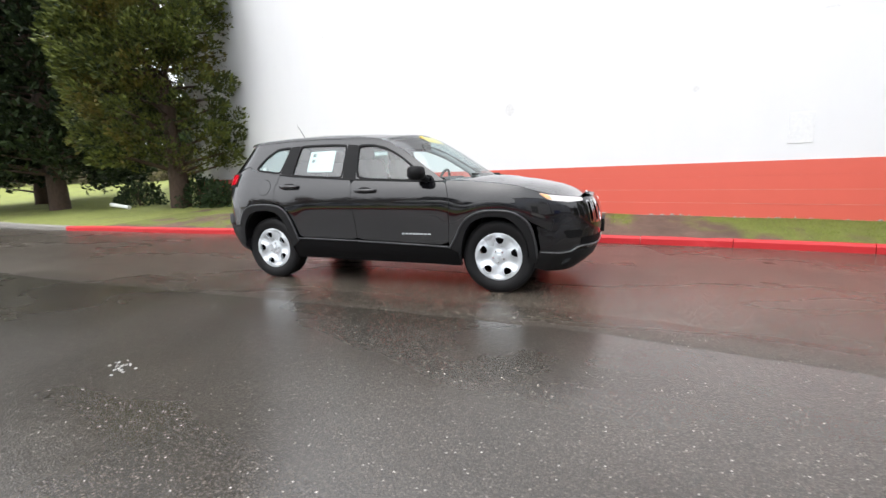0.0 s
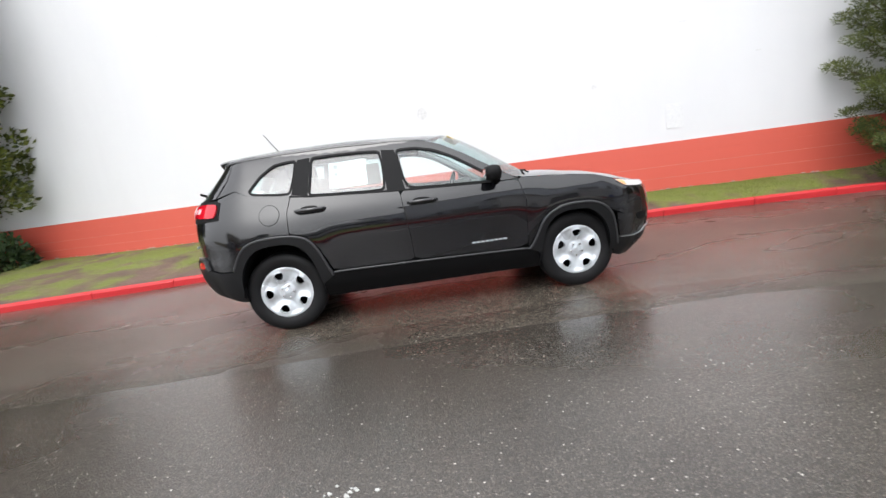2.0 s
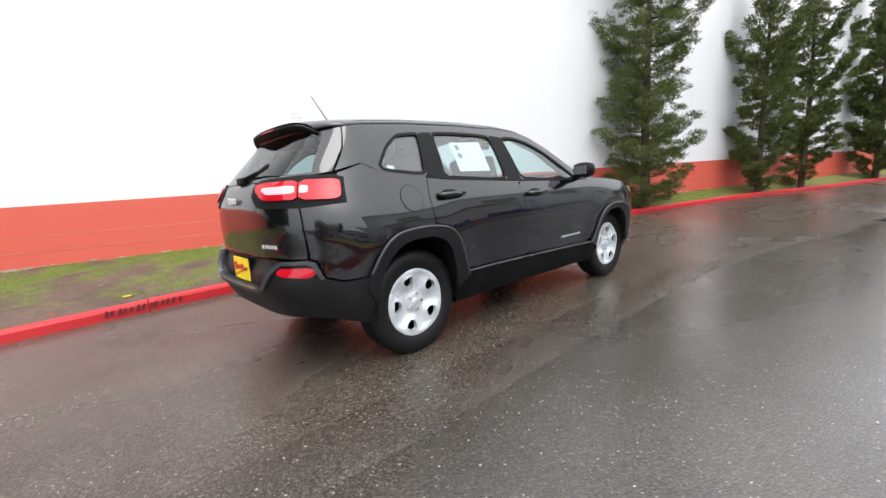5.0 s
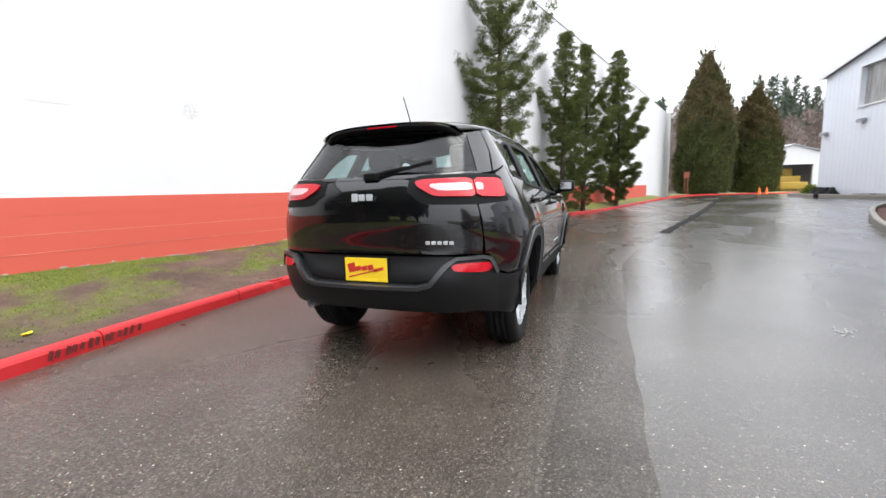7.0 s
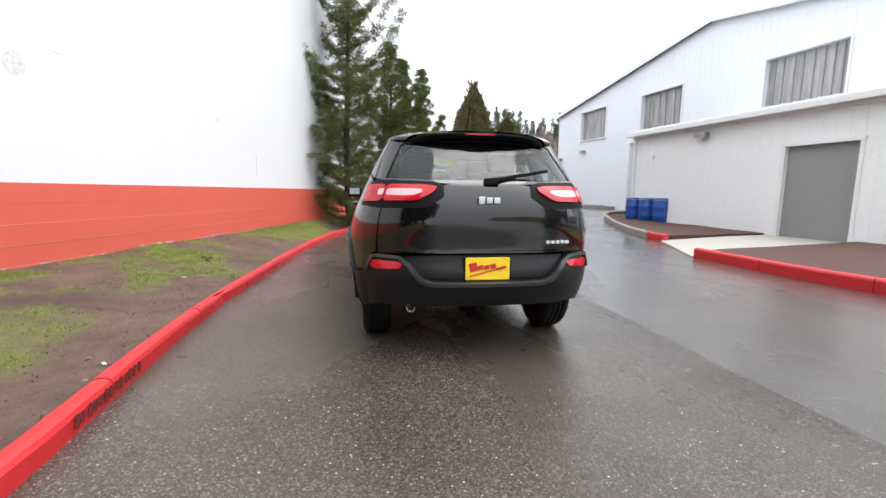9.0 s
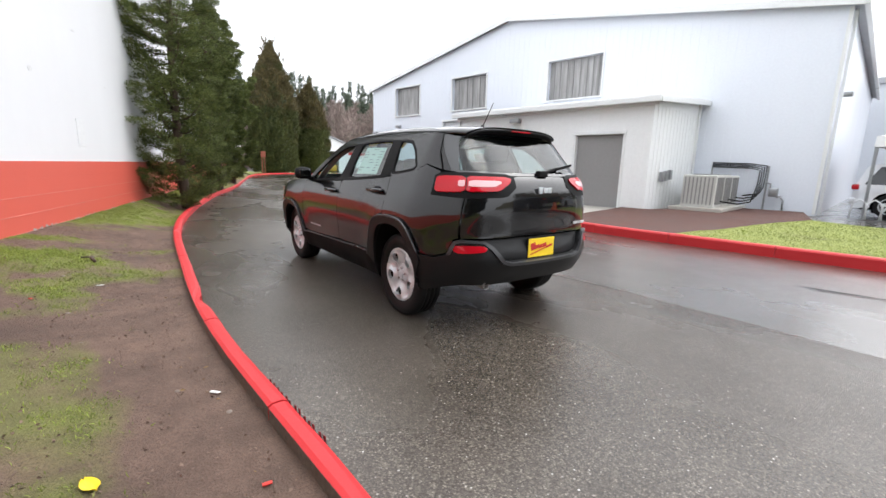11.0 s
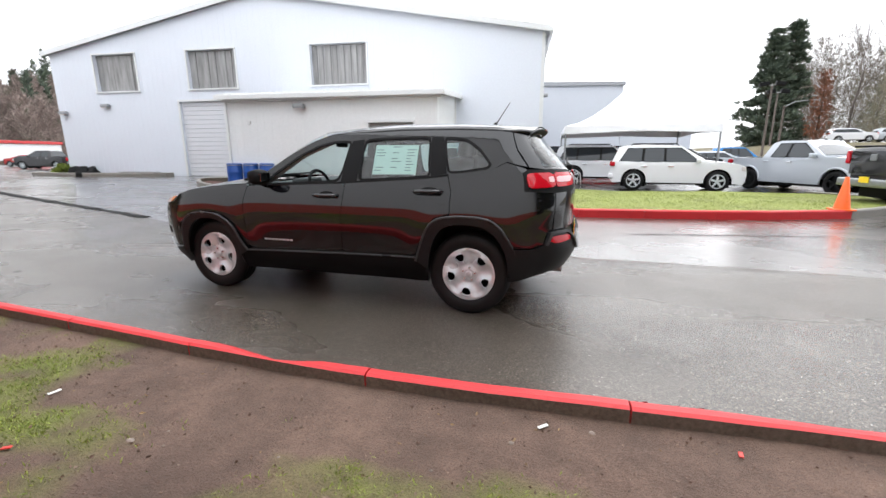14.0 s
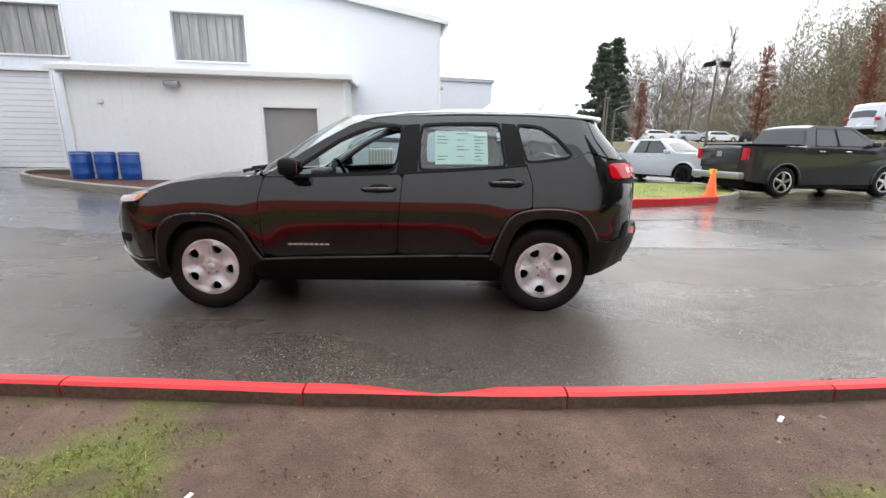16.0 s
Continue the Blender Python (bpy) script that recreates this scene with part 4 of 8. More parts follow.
skin("filler_flap", inset(filler, 0.004), hull, M_PAINT, car, "round filler flap", lift=0.003, depth=0.003, mirror=True, grid=0.05)
for side in (False, True):
    for k in range(8):
        x0 = 0.365 + 0.041 * k
        skin("badge_bar", rounded([(x0, 0.563), (x0 + 0.033, 0.563), (x0 + 0.033, 0.577), (x0, 0.577)], 1, 0.2), hull, M_SILVER, doors[1 if side else 0][0], "chrome badge bar", lift=0.003, depth=0.004, mirror=side, grid=0.1)
part("plate", box((-2.186, 0, 0.664), (0.010, 0.305, 0.152), 0.003), M_YELLOW, car, "yellow dealer plate with red script bars")
part("plate_frame", box((-2.182, 0, 0.664), (0.010, 0.325, 0.168), 0.003), M_BLACK, car, "black plate frame")
for k, (y, w, z, h) in enumerate(((0.100, 0.055, 0.676, 0.105), (0.052, 0.042, 0.672, 0.055), (0.008, 0.040, 0.674, 0.052), (-0.036, 0.040, 0.680, 0.060), (-0.092, 0.070, 0.668, 0.034), (0.02, 0.22, 0.640, 0.016))):
    part("script_bar", box((-2.1925, y, z), (0.003, w, h * 0.55), 0.001, pose(0, 0, 0, -14, 0, 0)), M_REDINK, car, "red bar on the plate")
part("plate_tab", box((-2.1935, 0, 0.597), (0.004, 0.155, 0.016), 0.002), M_YELLOW, car, "yellow tab on the plate frame")
for k in range(3):
    part("tail_badge", box((-2.190 - 0.004 * (k == 1), 0.052 - 0.052 * k, 1.118), (0.012, 0.043, 0.040 if k else 0.050), 0.006), M_SILVER, car, "silver tail badge")
for k in range(5):
    y = -0.425 - 0.036 * k
    part("trim_badge", box((-2.172 + 0.02 * k / 4, y, 0.838), (0.008, 0.028, 0.022), 0.003), M_SILVER, car, "silver trim badge bar")
part("exhaust_tip", lathe([(0.030, 0), (0.030, 0.12), (0.025, 0.12), (0.025, 0.02)], 24), M_GREYDOOR, car, "dull dark exhaust tip").matrix_basis = pose(-1.99, 0.51, 0.388, 0, 0, 90)

# wheels
tyre_mesh = lathe([(0.222, -0.085), (0.245, -0.105), (0.30, -0.113), (0.338, -0.105), (0.354, -0.085), (0.3575, -0.06), (0.3575, -0.045), (0.349, -0.043), (0.349, -0.036), (0.3575, -0.034), (0.3585, -0.008), (0.350, -0.006), (0.350, 0.006), (0.3585, 0.008), (0.3575, 0.034), (0.349, 0.036), (0.349, 0.043), (0.3575, 0.045), (0.3575, 0.06), (0.354, 0.085), (0.338, 0.105), (0.30, 0.113), (0.245, 0.105), (0.222, 0.085)], 72)


def wheel_dish(u, v):
    r = math.hypot(u, v)
    d = float(np.interp(r, [0, 0.055, 0.075, 0.10, 0.15, 0.19, 0.21, 0.222, 0.232], [-0.078, -0.078, -0.060, -0.070, -0.088, -0.092, -0.098, -0.104, -0.094]))
    a = math.atan2(v, u)
    d += 0.018 * math.cos(5 * (a - math.pi / 2)) * min(1, max(0, (r - 0.08) / 0.05)) * (1 if r < 0.2 else 0.2)
    return Vector((u, d, v)), Vector((0, -1, 0))


windows5 = []
for k in range(5):
    a0 = math.pi / 2 + math.pi / 5 + 2 * math.pi * k / 5
    windows5.append(rounded([(r * math.cos(a0 + da), r * math.sin(a0 + da)) for r, da in ((0.124, -0.12), (0.150, -0.24), (0.186, -0.24), (0.194, 0.0), (0.186, 0.24), (0.150, 0.24), (0.124, 0.12))], 1, 0.2))


def make_wheel():
    w = thing("wheel", "", "")
    w.parent = car
    part("tyre", tyre_mesh.copy(), M_TYRE, w, "black road tyre", True)
    ring = [(0.231 * math.cos(a), 0.231 * math.sin(a)) for a in np.linspace(0, 2 * math.pi, 64, endpoint=False)]
    skin("rim", ring, wheel_dish, M_SILVER, w, "silver five-spoke wheel", holes=windows5, grid=0.018, step=0.014, depth=0.03)
    part("brake_drum", lathe([(0.0, -0.03), (0.15, -0.03), (0.15, 0.05), (0.21, 0.05), (0.21, 0.08), (0.0, 0.08)], 32), M_BLACK, w, "dark brake disc behind the spokes", True)
    part("hub_cap", lathe([(0.0, -0.092), (0.022, -0.091), (0.030, -0.084), (0.030, -0.07)], 24), M_SILVER, w, "silver hub cap", True)
    for k in range(5):
        a = math.pi / 2 + 2 * math.pi * k / 5
        part("wheel_nut", lathe([(0.0, -0.090), (0.009, -0.089), (0.012, -0.08), (0.012, -0.06)], 8), M_CHROME, w, "wheel nut").location = (0.056 * math.cos(a), 0, 0.056 * math.sin(a))
    return w


first_wheel = make_wheel()
first_wheel.matrix_basis = pose(-1.35, -0.735, 0.3565, 0, 18, 0)
copy_thing(first_wheel, pose(1.35, -0.735, 0.3565, 0, 40, 0))
copy_thing(first_wheel, pose(-1.35, 0.735, 0.3565, 0, 7, 180))
copy_thing(first_wheel, pose(1.35, 0.735, 0.3565, 0, -12, 180))

# underside and cabin
part("floor_pan", box((0.0, 0, 0.42), (1.86, 1.62, 0.30), 0.03), M_BLACK, car, "dark underbody")
part("floor_pan", box((-1.86, 0, 0.50), (0.30, 1.16, 0.22), 0.03), M_BLACK, car, "dark underbody")
part("engine_bay", box((1.86, 0, 0.50), (0.36, 1.30, 0.44), 0.03), M_BLACK, car, "dark engine bay")
for x in (1.35, -1.35):
    part("wheel_well", box((x, 0, 0.56), (0.86, 0.98, 0.44), 0.05), M_BLACK, car, "black wheel-well lining")
    part("axle", rod((x, -0.66, 0.34), (x, 0.66, 0.34), 0.045), M_BLACK, car, "axle")
part("load_floor", box((-1.45, 0, 0.82), (1.1, 1.40, 0.08), 0.02), M_CABIN, car, "dark load floor")
part("cabin_floor", box((-0.1, 0, 0.60), (1.86, 1.50, 0.06), 0.02), M_CABIN, car, "dark cabin floor")
dash = bmesh.new()
add_box(dash, (0.72, 0, 0.98), (0.42, 1.46, 0.22), 0.07)
add_box(dash, (0.52, 0.36, 1.09), (0.14, 0.36, 0.08), 0.03)
part("dashboard", dash, M_CABIN, car, "dark dashboard", True)
wheel_rim = bmesh.new()
add_tube(wheel_rim, [(0.36 + 0.055 * math.sin(a), 0.36 + 0.185 * math.cos(a), 1.03 + 0.178 * math.sin(a)) for a in np.linspace(0, 2 * math.pi, 29)], 0.016, 8)
add_rod(wheel_rim, (0.38, 0.36, 1.03), (0.54, 0.36, 1.0), 0.045)
add_box(wheel_rim, (0.37, 0.36, 1.03), (0.03, 0.33, 0.05), 0.01)
part("steering_wheel", wheel_rim, M_BLACK, car, "black steering wheel", True)


def car_seat(x, y, w=0.50):
    s = thing("car_seat", "", "")
    s.parent = car
    part("seat_cushion", box((x + 0.12, y, 0.76), (0.50, w, 0.16), 0.05), M_CABIN, s, "", True)
    part("seat_back", box((x - 0.17, y, 1.06), (0.14, w - 0.03, 0.58), 0.05, pose(0, 0, 0, 0, -14, 0)), M_CABIN, s, "", True)
    part("headrest", box((x - 0.285, y, 1.425), (0.10, 0.26, 0.17), 0.04, pose(0, 0, 0, 0, -10, 0)), M_CABIN, s, "", True)


for y in (0.37, -0.37):
    car_seat(-0.02, y)
    car_seat(-0.92, y, 0.62)
liner = [(x, z - 0.06, w - 0.09, xc, zc - 0.045) for x, z, w, xc, zc in roof[1:-2]]
crown("headliner", liner, M_CABIN_PALE, "pale grey headliner", power=2.5)
for side in (False, True):
    lower = [(0.80, 0.62), (0.80, 1.07), (0.2, 1.09), (-0.4, 1.115), (-1.0, 1.155), (-1.55, 1.22), (-1.75, 1.15), (-1.75, 0.84), (-0.95, 0.80), (-0.90, 0.62)]
    skin("door_trim", lower, hull, M_CABIN, car, "dark inner door trim", lift=-0.055, depth=0.0, mirror=side, grid=0.1)
for sgn in (1, -1):
    inner = bmesh.new()
    add_tube(inner, [(0.74, sgn * 0.745, 1.09), (0.55, sgn * 0.72, 1.22), (0.30, sgn * 0.67, 1.38), (0.05, sgn * 0.60, 1.49)], 0.032, 8)
    part("pillar_lining", inner, M_CABIN_PALE, car, "pale grey pillar lining", True)
part("rear_view_mirror", box((0.30, 0, 1.475), (0.03, 0.22, 0.06), 0.015), M_BLACK, car, "black rear-view mirror")

# papers in the windows
def on_glass(name, poly, material, label, side, lift=-0.013):
    return skin(name, poly, hull, material, car, label, lift=lift, depth=0.0015, mirror=side < 0, grid=0.15, backed=True)


on_glass("window_sticker", [(-0.455, 1.455), (-0.865, 1.450), (-0.870, 1.205), (-0.460, 1.200)], M_PAPER_GREEN, "pale green printed price sheet in the rear door window", 1)
on_glass("window_sticker", [(-0.485, 1.450), (-0.815, 1.445), (-0.815, 1.225), (-0.485, 1.220)], M_PAPER, "white back of a printed sheet in the rear door window", -1)
on_glass("window_tag", [(-1.40, 1.283), (-1.45, 1.289), (-1.45, 1.262), (-1.40, 1.256)], M_PAPER, "small white tag in the quarter window", -1)
rnd = random.Random(5)
for k in range(9):
    z1 = 1.440 - 0.025 * k
    for x0, x1 in ((-0.475, -0.475 - rnd.uniform(0.06, 0.12)), (-0.625, -0.625 - rnd.uniform(0.05, 0.10)), (-0.765, -0.765 - rnd.uniform(0.04, 0.085))):
        if rnd.random() < 0.75:
            on_glass("print_bar", [(x0, z1), (x1, z1), (x1, z1 - 0.006), (x0, z1 - 0.006)], M_INK, "grey bar of print", 1, -0.0115)
for z1, z2 in ((1.425, 1.385), (1.360, 1.325)):
    on_glass("print_bar", [(-0.735, z1), (-0.775, z1), (-0.775, z2), (-0.735, z2)], M_INK, "grey block of print", -1, -0.0115)
card = bmesh.new()
add_box(card, (0.0, 0, 0), (0.14, 0.50, 0.003), 0.001)
part("yellow_card", card, M_YELLOW, car, "yellow card across the top of the windscreen").matrix_basis = pose(0.385, -0.02, 1.545, 0, 31, 0)

# ---- ground, kerbs, verges ----
KERB = [(-10.3, 1.80), (-9.0, 1.93), (-7.0, 1.90), (-5.0, 1.96), (-3.2, 2.07), (-2.9, 2.10), (-2.3, 2.155), (-1.4, 2.215), (-0.4, 2.225), (0.5, 2.19), (1.5, 2.15), (2.55, 2.11), (3.67, 2.03), (4.6, 1.93), (5.5, 1.80), (7.0, 1.51), (9.0, 1.07), (11.0, 0.57), (13.0, 0.03), (16.0, -0.89), (20.0, -2.05), (26.0, -3.55), (34.0, -5.60), (37.5, -6.8), (39.5, -8.8), (40.5, -11.5), (41.5, -15.5), (43.0, -18.0)]
kx, ky = [p[0] for p in KERB], [p[1] for p in KERB]


def lot_level(x, y):
    """The tarmac: level by the car, rising a little to the red kerb and towards the workshop."""
    camber = 0.045 * smooth01((y - float(np.interp(x, kx, ky)) + 1.35) / 1.3) * smooth01((18 - x) / 6)
    return camber + 0.30 * smooth01((x - 4) / 12) * smooth01((-y - 4.5) / 6) * (1 - smooth01((x - 30) / 20))


lines_x = sorted({round(v, 2) for v in [*np.linspace(-14, 34, 49), *(-14 - 1.6 ** k for k in range(1, 17)), *(34 + 1.6 ** k for k in range(1, 17))]})
lines_y = sorted({round(v, 2) for v in [*np.linspace(-24, -1, 30), *np.linspace(-0.8, 3.2, 21), *np.linspace(3.6, 8, 6), *(-24 - 1.6 ** k for k in range(1, 17)), *(8 + 1.6 ** k for k in range(1, 17))]})
tagged(loft("ground", [[Vector((x, y, lot_level(x, y))) for y in lines_y] for x in lines_x], M_ASPHALT), "wet dark grey tarmac of road and yard, with puddles", "tarmac", kind="structure")

def along(line, step):
    """Points at even steps on a bent line, with the way across it (to the left)."""
    pts = [Vector((*p, 0)) for p in line]
    dist = [0.0]
    for a, b in zip(pts, pts[1:]):
        dist.append(dist[-1] + (b - a).length)
    total, n = dist[-1], max(2, int(dist[-1] / step))
    xs, ys = [p.x for p in pts], [p.y for p in pts]
    def at(d):
        e = 0.45
        x = sum(np.interp(d + k * e, dist, xs) for k in (-1, 0, 1)) / 3 if e < d < total - e else np.interp(d, dist, xs)
        y = sum(np.interp(d + k * e, dist, ys) for k in (-1, 0, 1)) / 3 if e < d < total - e else np.interp(d, dist, ys)
        return Vector((float(x), float(y), 0))
    out = []
    for k in range(n + 1):
        d = total * k / n
        t = (at(min(total, d + 0.05)) - at(max(0, d - 0.05))).normalized()
        out.append((d, at(d), Vector((-t.y, t.x, 0))))
    return out, at, total


def kerb_run(name, line, material, label, joint=1.3, width=0.125, height=0.185, chips=(), seed=1, level=None, back=None):
    """A row of kerb lengths, each a piece of its own, with open joints; the face to the road lies on the line."""
    rnd = random.Random(seed)
    run = thing(name, label, "kerb", kind="structure")
    _, at, total = along(line, 1.0)
    d = 0.0
    while d < total - 0.05:
        end = min(total, d + joint * rnd.uniform(0.9, 1.15))
        if total - end < 0.4:
            end = total
        n = max(3, int((end - d) / 0.16))
        rows = []
        tilt = rnd.uniform(-0.006, 0.006)
        for k in range(n + 1):
            s = d + 0.005 + (end - d - 0.010) * k / n
            t = (at(min(total, s + 0.05)) - at(max(0, s - 0.05))).normalized()
            left = Vector((-t.y, t.x, 0))
            p = at(s)
            base = level(p.x, p.y) if level else 0.0
            w = 0.006 * noise.noise(Vector((s * 3.1, seed, 0.3)))
            chip = max([math.exp(-(((p.x - cx) / cr) ** 2)) * cd for cx, cr, cd in chips], default=0.0)
            h = height + tilt * (k / n - 0.5) + 0.004 * noise.noise(Vector((s * 5, seed, 4.7)))
            prof = [(0.0, -0.12), (0.0 + w + chip * 0.9, h - 0.035), (0.012 + w + chip * 1.2, h - 0.012 - chip * 0.5), (0.035 + chip, h - chip * 0.9), (width * 0.8, h - chip * 0.35), (width, h - 0.012), (width, -0.12)]
            rows.append([p + left * o + Vector((0, 0, base + z)) for o, z in prof])
        m = len(rows[0])
        verts = [v for r in rows for v in r]
        faces = [(i * m + k, i * m + k + 1, (i + 1) * m + k + 1, (i + 1) * m + k) for i in range(n) for k in range(m - 1)]
        faces = [f[::-1] for f in faces] + [tuple(range(m)), tuple(n * m + k for k in range(m))[::-1]]
        stone = link_mesh("kerb_stone", verts, faces, [material, M_KERB_BACK], run)
        stone.data.polygons.foreach_set("material_index", [1 if i < n * (m - 1) and i % (m - 1) >= m - 2 else 0 for i in range(len(faces))])
        d = end
    return run


kerb_run("kerb", KERB, M_KERB_RED, "red-painted concrete kerb, scuffed and chipped along the road", 1.27, width=0.102, height=0.122, level=lot_level, chips=[(-0.5, 0.16, 0.055), (-0.28, 0.10, 0.03), (3.6, 0.12, 0.03), (-3.4, 0.25, 0.012)])
kerb_run("kerb_grey", [(-40, 9.0), (-26, 4.6), (-18, 2.9), (-14, 2.25), (-11.8, 1.97), (-10.3, 1.90)], M_KERB_GREY, "bare grey concrete kerb of the driveway mouth", 1.8, height=0.16, seed=7)

WALL = pose(0.335, 4.449, 0, 0, 0, -15)
WX, WY = math.cos(radians(-15)), math.sin(radians(-15))


def wall_y(x):
    return 4.449 + (x - 0.335) * WY / WX



def verge_level(x, y):
    y0 = float(np.interp(x, [-40, -26, -18, -14, *kx], [9, 4.6, 2.9, 2.25, *ky])) + 0.15
    y1 = max(y0 + 0.6, min(wall_y(x), y0 + 6))
    rise = 0.25 * smooth01((y - y0) / (y1 - y0) * 0.95)
    return 0.088 + rise + 0.035 * noise.noise(Vector((x * 0.8, y * 0.8, 3))) * smooth01((y - y0) / 0.5) + 0.008 * noise.noise(Vector((x * 4, y * 4, 1)))


def turf_at(x, y):
    """How well the grass has held: worn by the kerb, thick by the wall and further on."""
    y0 = float(np.interp(x, kx, ky)) + 0.16
    edge = min((y - y0) / 1.7, 1.0)
    patch = 0.50 * noise.noise(Vector((x * 0.45, y * 1.15, 5.0))) + 0.50 * noise.noise(Vector((x * 2.1, y * 2.1, 1.0))) + 0.34 * noise.noise(Vector((x * 6.0, y * 6.0, 2.0)))
    return min(1.0, max(0.0, 0.02 + patch + 0.50 * edge + 0.45 * smooth01((x - 1.8) / 3.5) + 0.12 * smooth01((-x - 4) / 3)))


def sow(ob):
    att = ob.data.attributes.new("turf", "FLOAT", "POINT")
    att.data.foreach_set("value", [turf_at(v.co.x, v.co.y) for v in ob.data.vertices])
    return ob


steps, at_kerb, total_kerb = along(KERB, 0.25)
front = [(p.x + n.x * 0.098, p.y + n.y * 0.098) for _, p, n in steps]
near = [q for q in front if -10.3 < q[0] <= 16] + [(16.0, wall_y(16) + 0.2), (-10.0, wall_y(-10) + 0.2)]
far = [(16.02, wall_y(16) + 0.2)] + [q for q in front if 16 < q[0] < 36.5] + [(36.5, wall_y(36.5) + 0.3)]
tagged(sow(flat_sheet("verge", near, verge_level, M_VERGE, grid=0.16, step=0.2)), "trodden brown soil verge with patches of wet grass", "verge", kind="structure")
tagged(sow(flat_sheet("verge_east", far, verge_level, M_VERGE, grid=0.5, step=0.4)), "narrow grassed verge along the white wall", "verge", kind="structure")
west = [(-10.01, 2.05), (-10.01, wall_y(-10) + 0.2), (-13.6, wall_y(-13.6) + 0.3), (-14, 40), (-70, 46), (-70, 19.5), (-40, 9.2), (-26, 4.75), (-18, 3.05), (-14, 2.4), (-11.8, 2.1)]
tagged(sow(flat_sheet("lawn_west", west, lambda x, y: verge_level(x, y) + 1.2 * smooth01((y - 10) / 14), M_TURF, grid=0.8, step=0.6)), "wet green lawn under the cedars", "lawn", kind="structure")
isle = [(37.6, -6.6), (39.2, -8.9), (40.2, -11.5), (41.2, -15.5), (43.0, -18.4), (52, -19), (52, -8.2), (46.4, wall_y(46.4))]
tagged(flat_sheet("cypress_bed", isle, lambda x, y: 0.12, M_TURF, grid=1.0, step=0.8), "grass bed round the cypresses", "bed", kind="structure")
# matte black strips of uneven width laid just over the tarmac
for x0, y0, x1, y1, w in ((7.0, -2.765, 12.8, -4.38, 0.28), (12.78, -4.375, 29.6, -8.9, 0.36)):
    seam = thing("tar_seam", "matte black seam strip in the wet tarmac", "seam", kind="structure")
    n = Vector((y0 - y1, x1 - x0)).normalized() * w / 2
    m = 12
    rows = []
    for k in range(m + 1):
        t = k / m
        c = Vector((x0 + (x1 - x0) * t, y0 + (y1 - y0) * t))
        g = 0.75 + 0.35 * noise.noise(Vector((c.x * 1.7, c.y, 0)))
        rows.append([Vector((c.x + n.x * g, c.y + n.y * g, lot_level(c.x, c.y) + 0.012)), Vector((c.x - n.x * g, c.y - n.y * g, lot_level(c.x, c.y) + 0.012))])
    loft("seam_strip", rows, M_SEAM, seam)
# the lane by the kerb was laid later, coarser, up to a patched trench
TRENCH = [(-14.0, -1.75), (-5.2, -1.50), (-3.4, -1.40), (-2.0, -1.38), (0.0, -1.38), (2.4, -1.44), (4.2, -1.80), (6.0, -2.36), (8.0, -3.00), (12.8, -4.38), (29.6, -8.9)]
rows = []
for d, c, n in along(TRENCH, 0.4)[0]:
    edge = float(np.interp(c.x, kx, ky)) + 0.04
    c = c + n * 0.04 * noise.noise(Vector((d * 0.9, 2.0, 0.0)))
    rows.append([Vector((c.x, c.y - 0.08, lot_level(c.x, c.y - 0.08) - 0.001))] + [Vector((c.x, c.y + (edge - c.y) * t, lot_level(c.x, c.y + (edge - c.y) * t) + 0.004)) for t in (0.0, 0.1, 0.2, 0.35, 0.5, 0.62, 0.74, 0.86, 1.0)])
tagged(loft("road_lane", rows, M_LANE), "coarse wet tarmac lane along the red kerb", "road", kind="structure")
trench = thing("trench_patch", "darker strip of patched wet tarmac along the road", "patch", kind="structure")
rows = []
for d, c, n in along([p for p in TRENCH if -6 < p[0] < 7], 0.15)[0]:
    g = 0.16 * min(1.0, 0.2 + d / 2) + 0.03 * noise.noise(Vector((d * 1.9, 3.0, 0.4)))
    h = 0.17 * min(1.0, 0.2 + d / 2) + 0.03 * noise.noise(Vector((d * 2.3, 8.0, 0.4)))
    rows.append([c + n * (g + 0.05) + Vector((0, 0, 0.003)), c + n * g + Vector((0, 0, 0.0065)), c - n * h + Vector((0, 0, 0.0065)), c - n * (h + 0.07) + Vector((0, 0, -0.001))])
loft("patch_strip", rows, M_TRENCH, trench)
for line, w in (([(-6.2, -4.3), (-3.0, -3.6)], 0.05),):
    seam = thing("tar_seam", "matte black seam strip in the wet tarmac", "seam", kind="structure")
    run, _, _ = along(line, 0.12)
    rows = []
    for d, c, n in run:
        g = w * (0.42 + 0.35 * noise.noise(Vector((d * 2.3, w * 40, 0.7)))) * min(1.0, 0.2 + 3 * min(d, run[-1][0] - d))
        rows.append([c + n * g + Vector((0, 0, 0.009)), c - n * g * 0.8 + Vector((0, 0, 0.009))])
    loft("seam_strip", rows, M_SEAM, seam)
# black tyre scrapes on the face of the kerb
scrapes = thing("kerb_scrape", "black tyre scrapes on the red kerb face", "scrape")
sc = random.Random(12)
for k in range(13):
    x = -2.86 + 0.052 * k + sc.uniform(-0.01, 0.01)
    y = float(np.interp(x, [p[0] for p in KERB], [p[1] for p in KERB])) - 0.012
    h = sc.uniform(0.03, 0.075)
    part("scrape_mark", box((x, y, 0.112), (0.026, 0.004, sc.uniform(0.05, 0.075)), 0.001, pose(0, 0, 0, 0, sc.uniform(12, 19), 0)), M_SCRAPE, scrapes)
scuffs = thing("paint_scuff", "scattered chips of white road paint on the tarmac", "paint mark")
sr = random.Random(4)
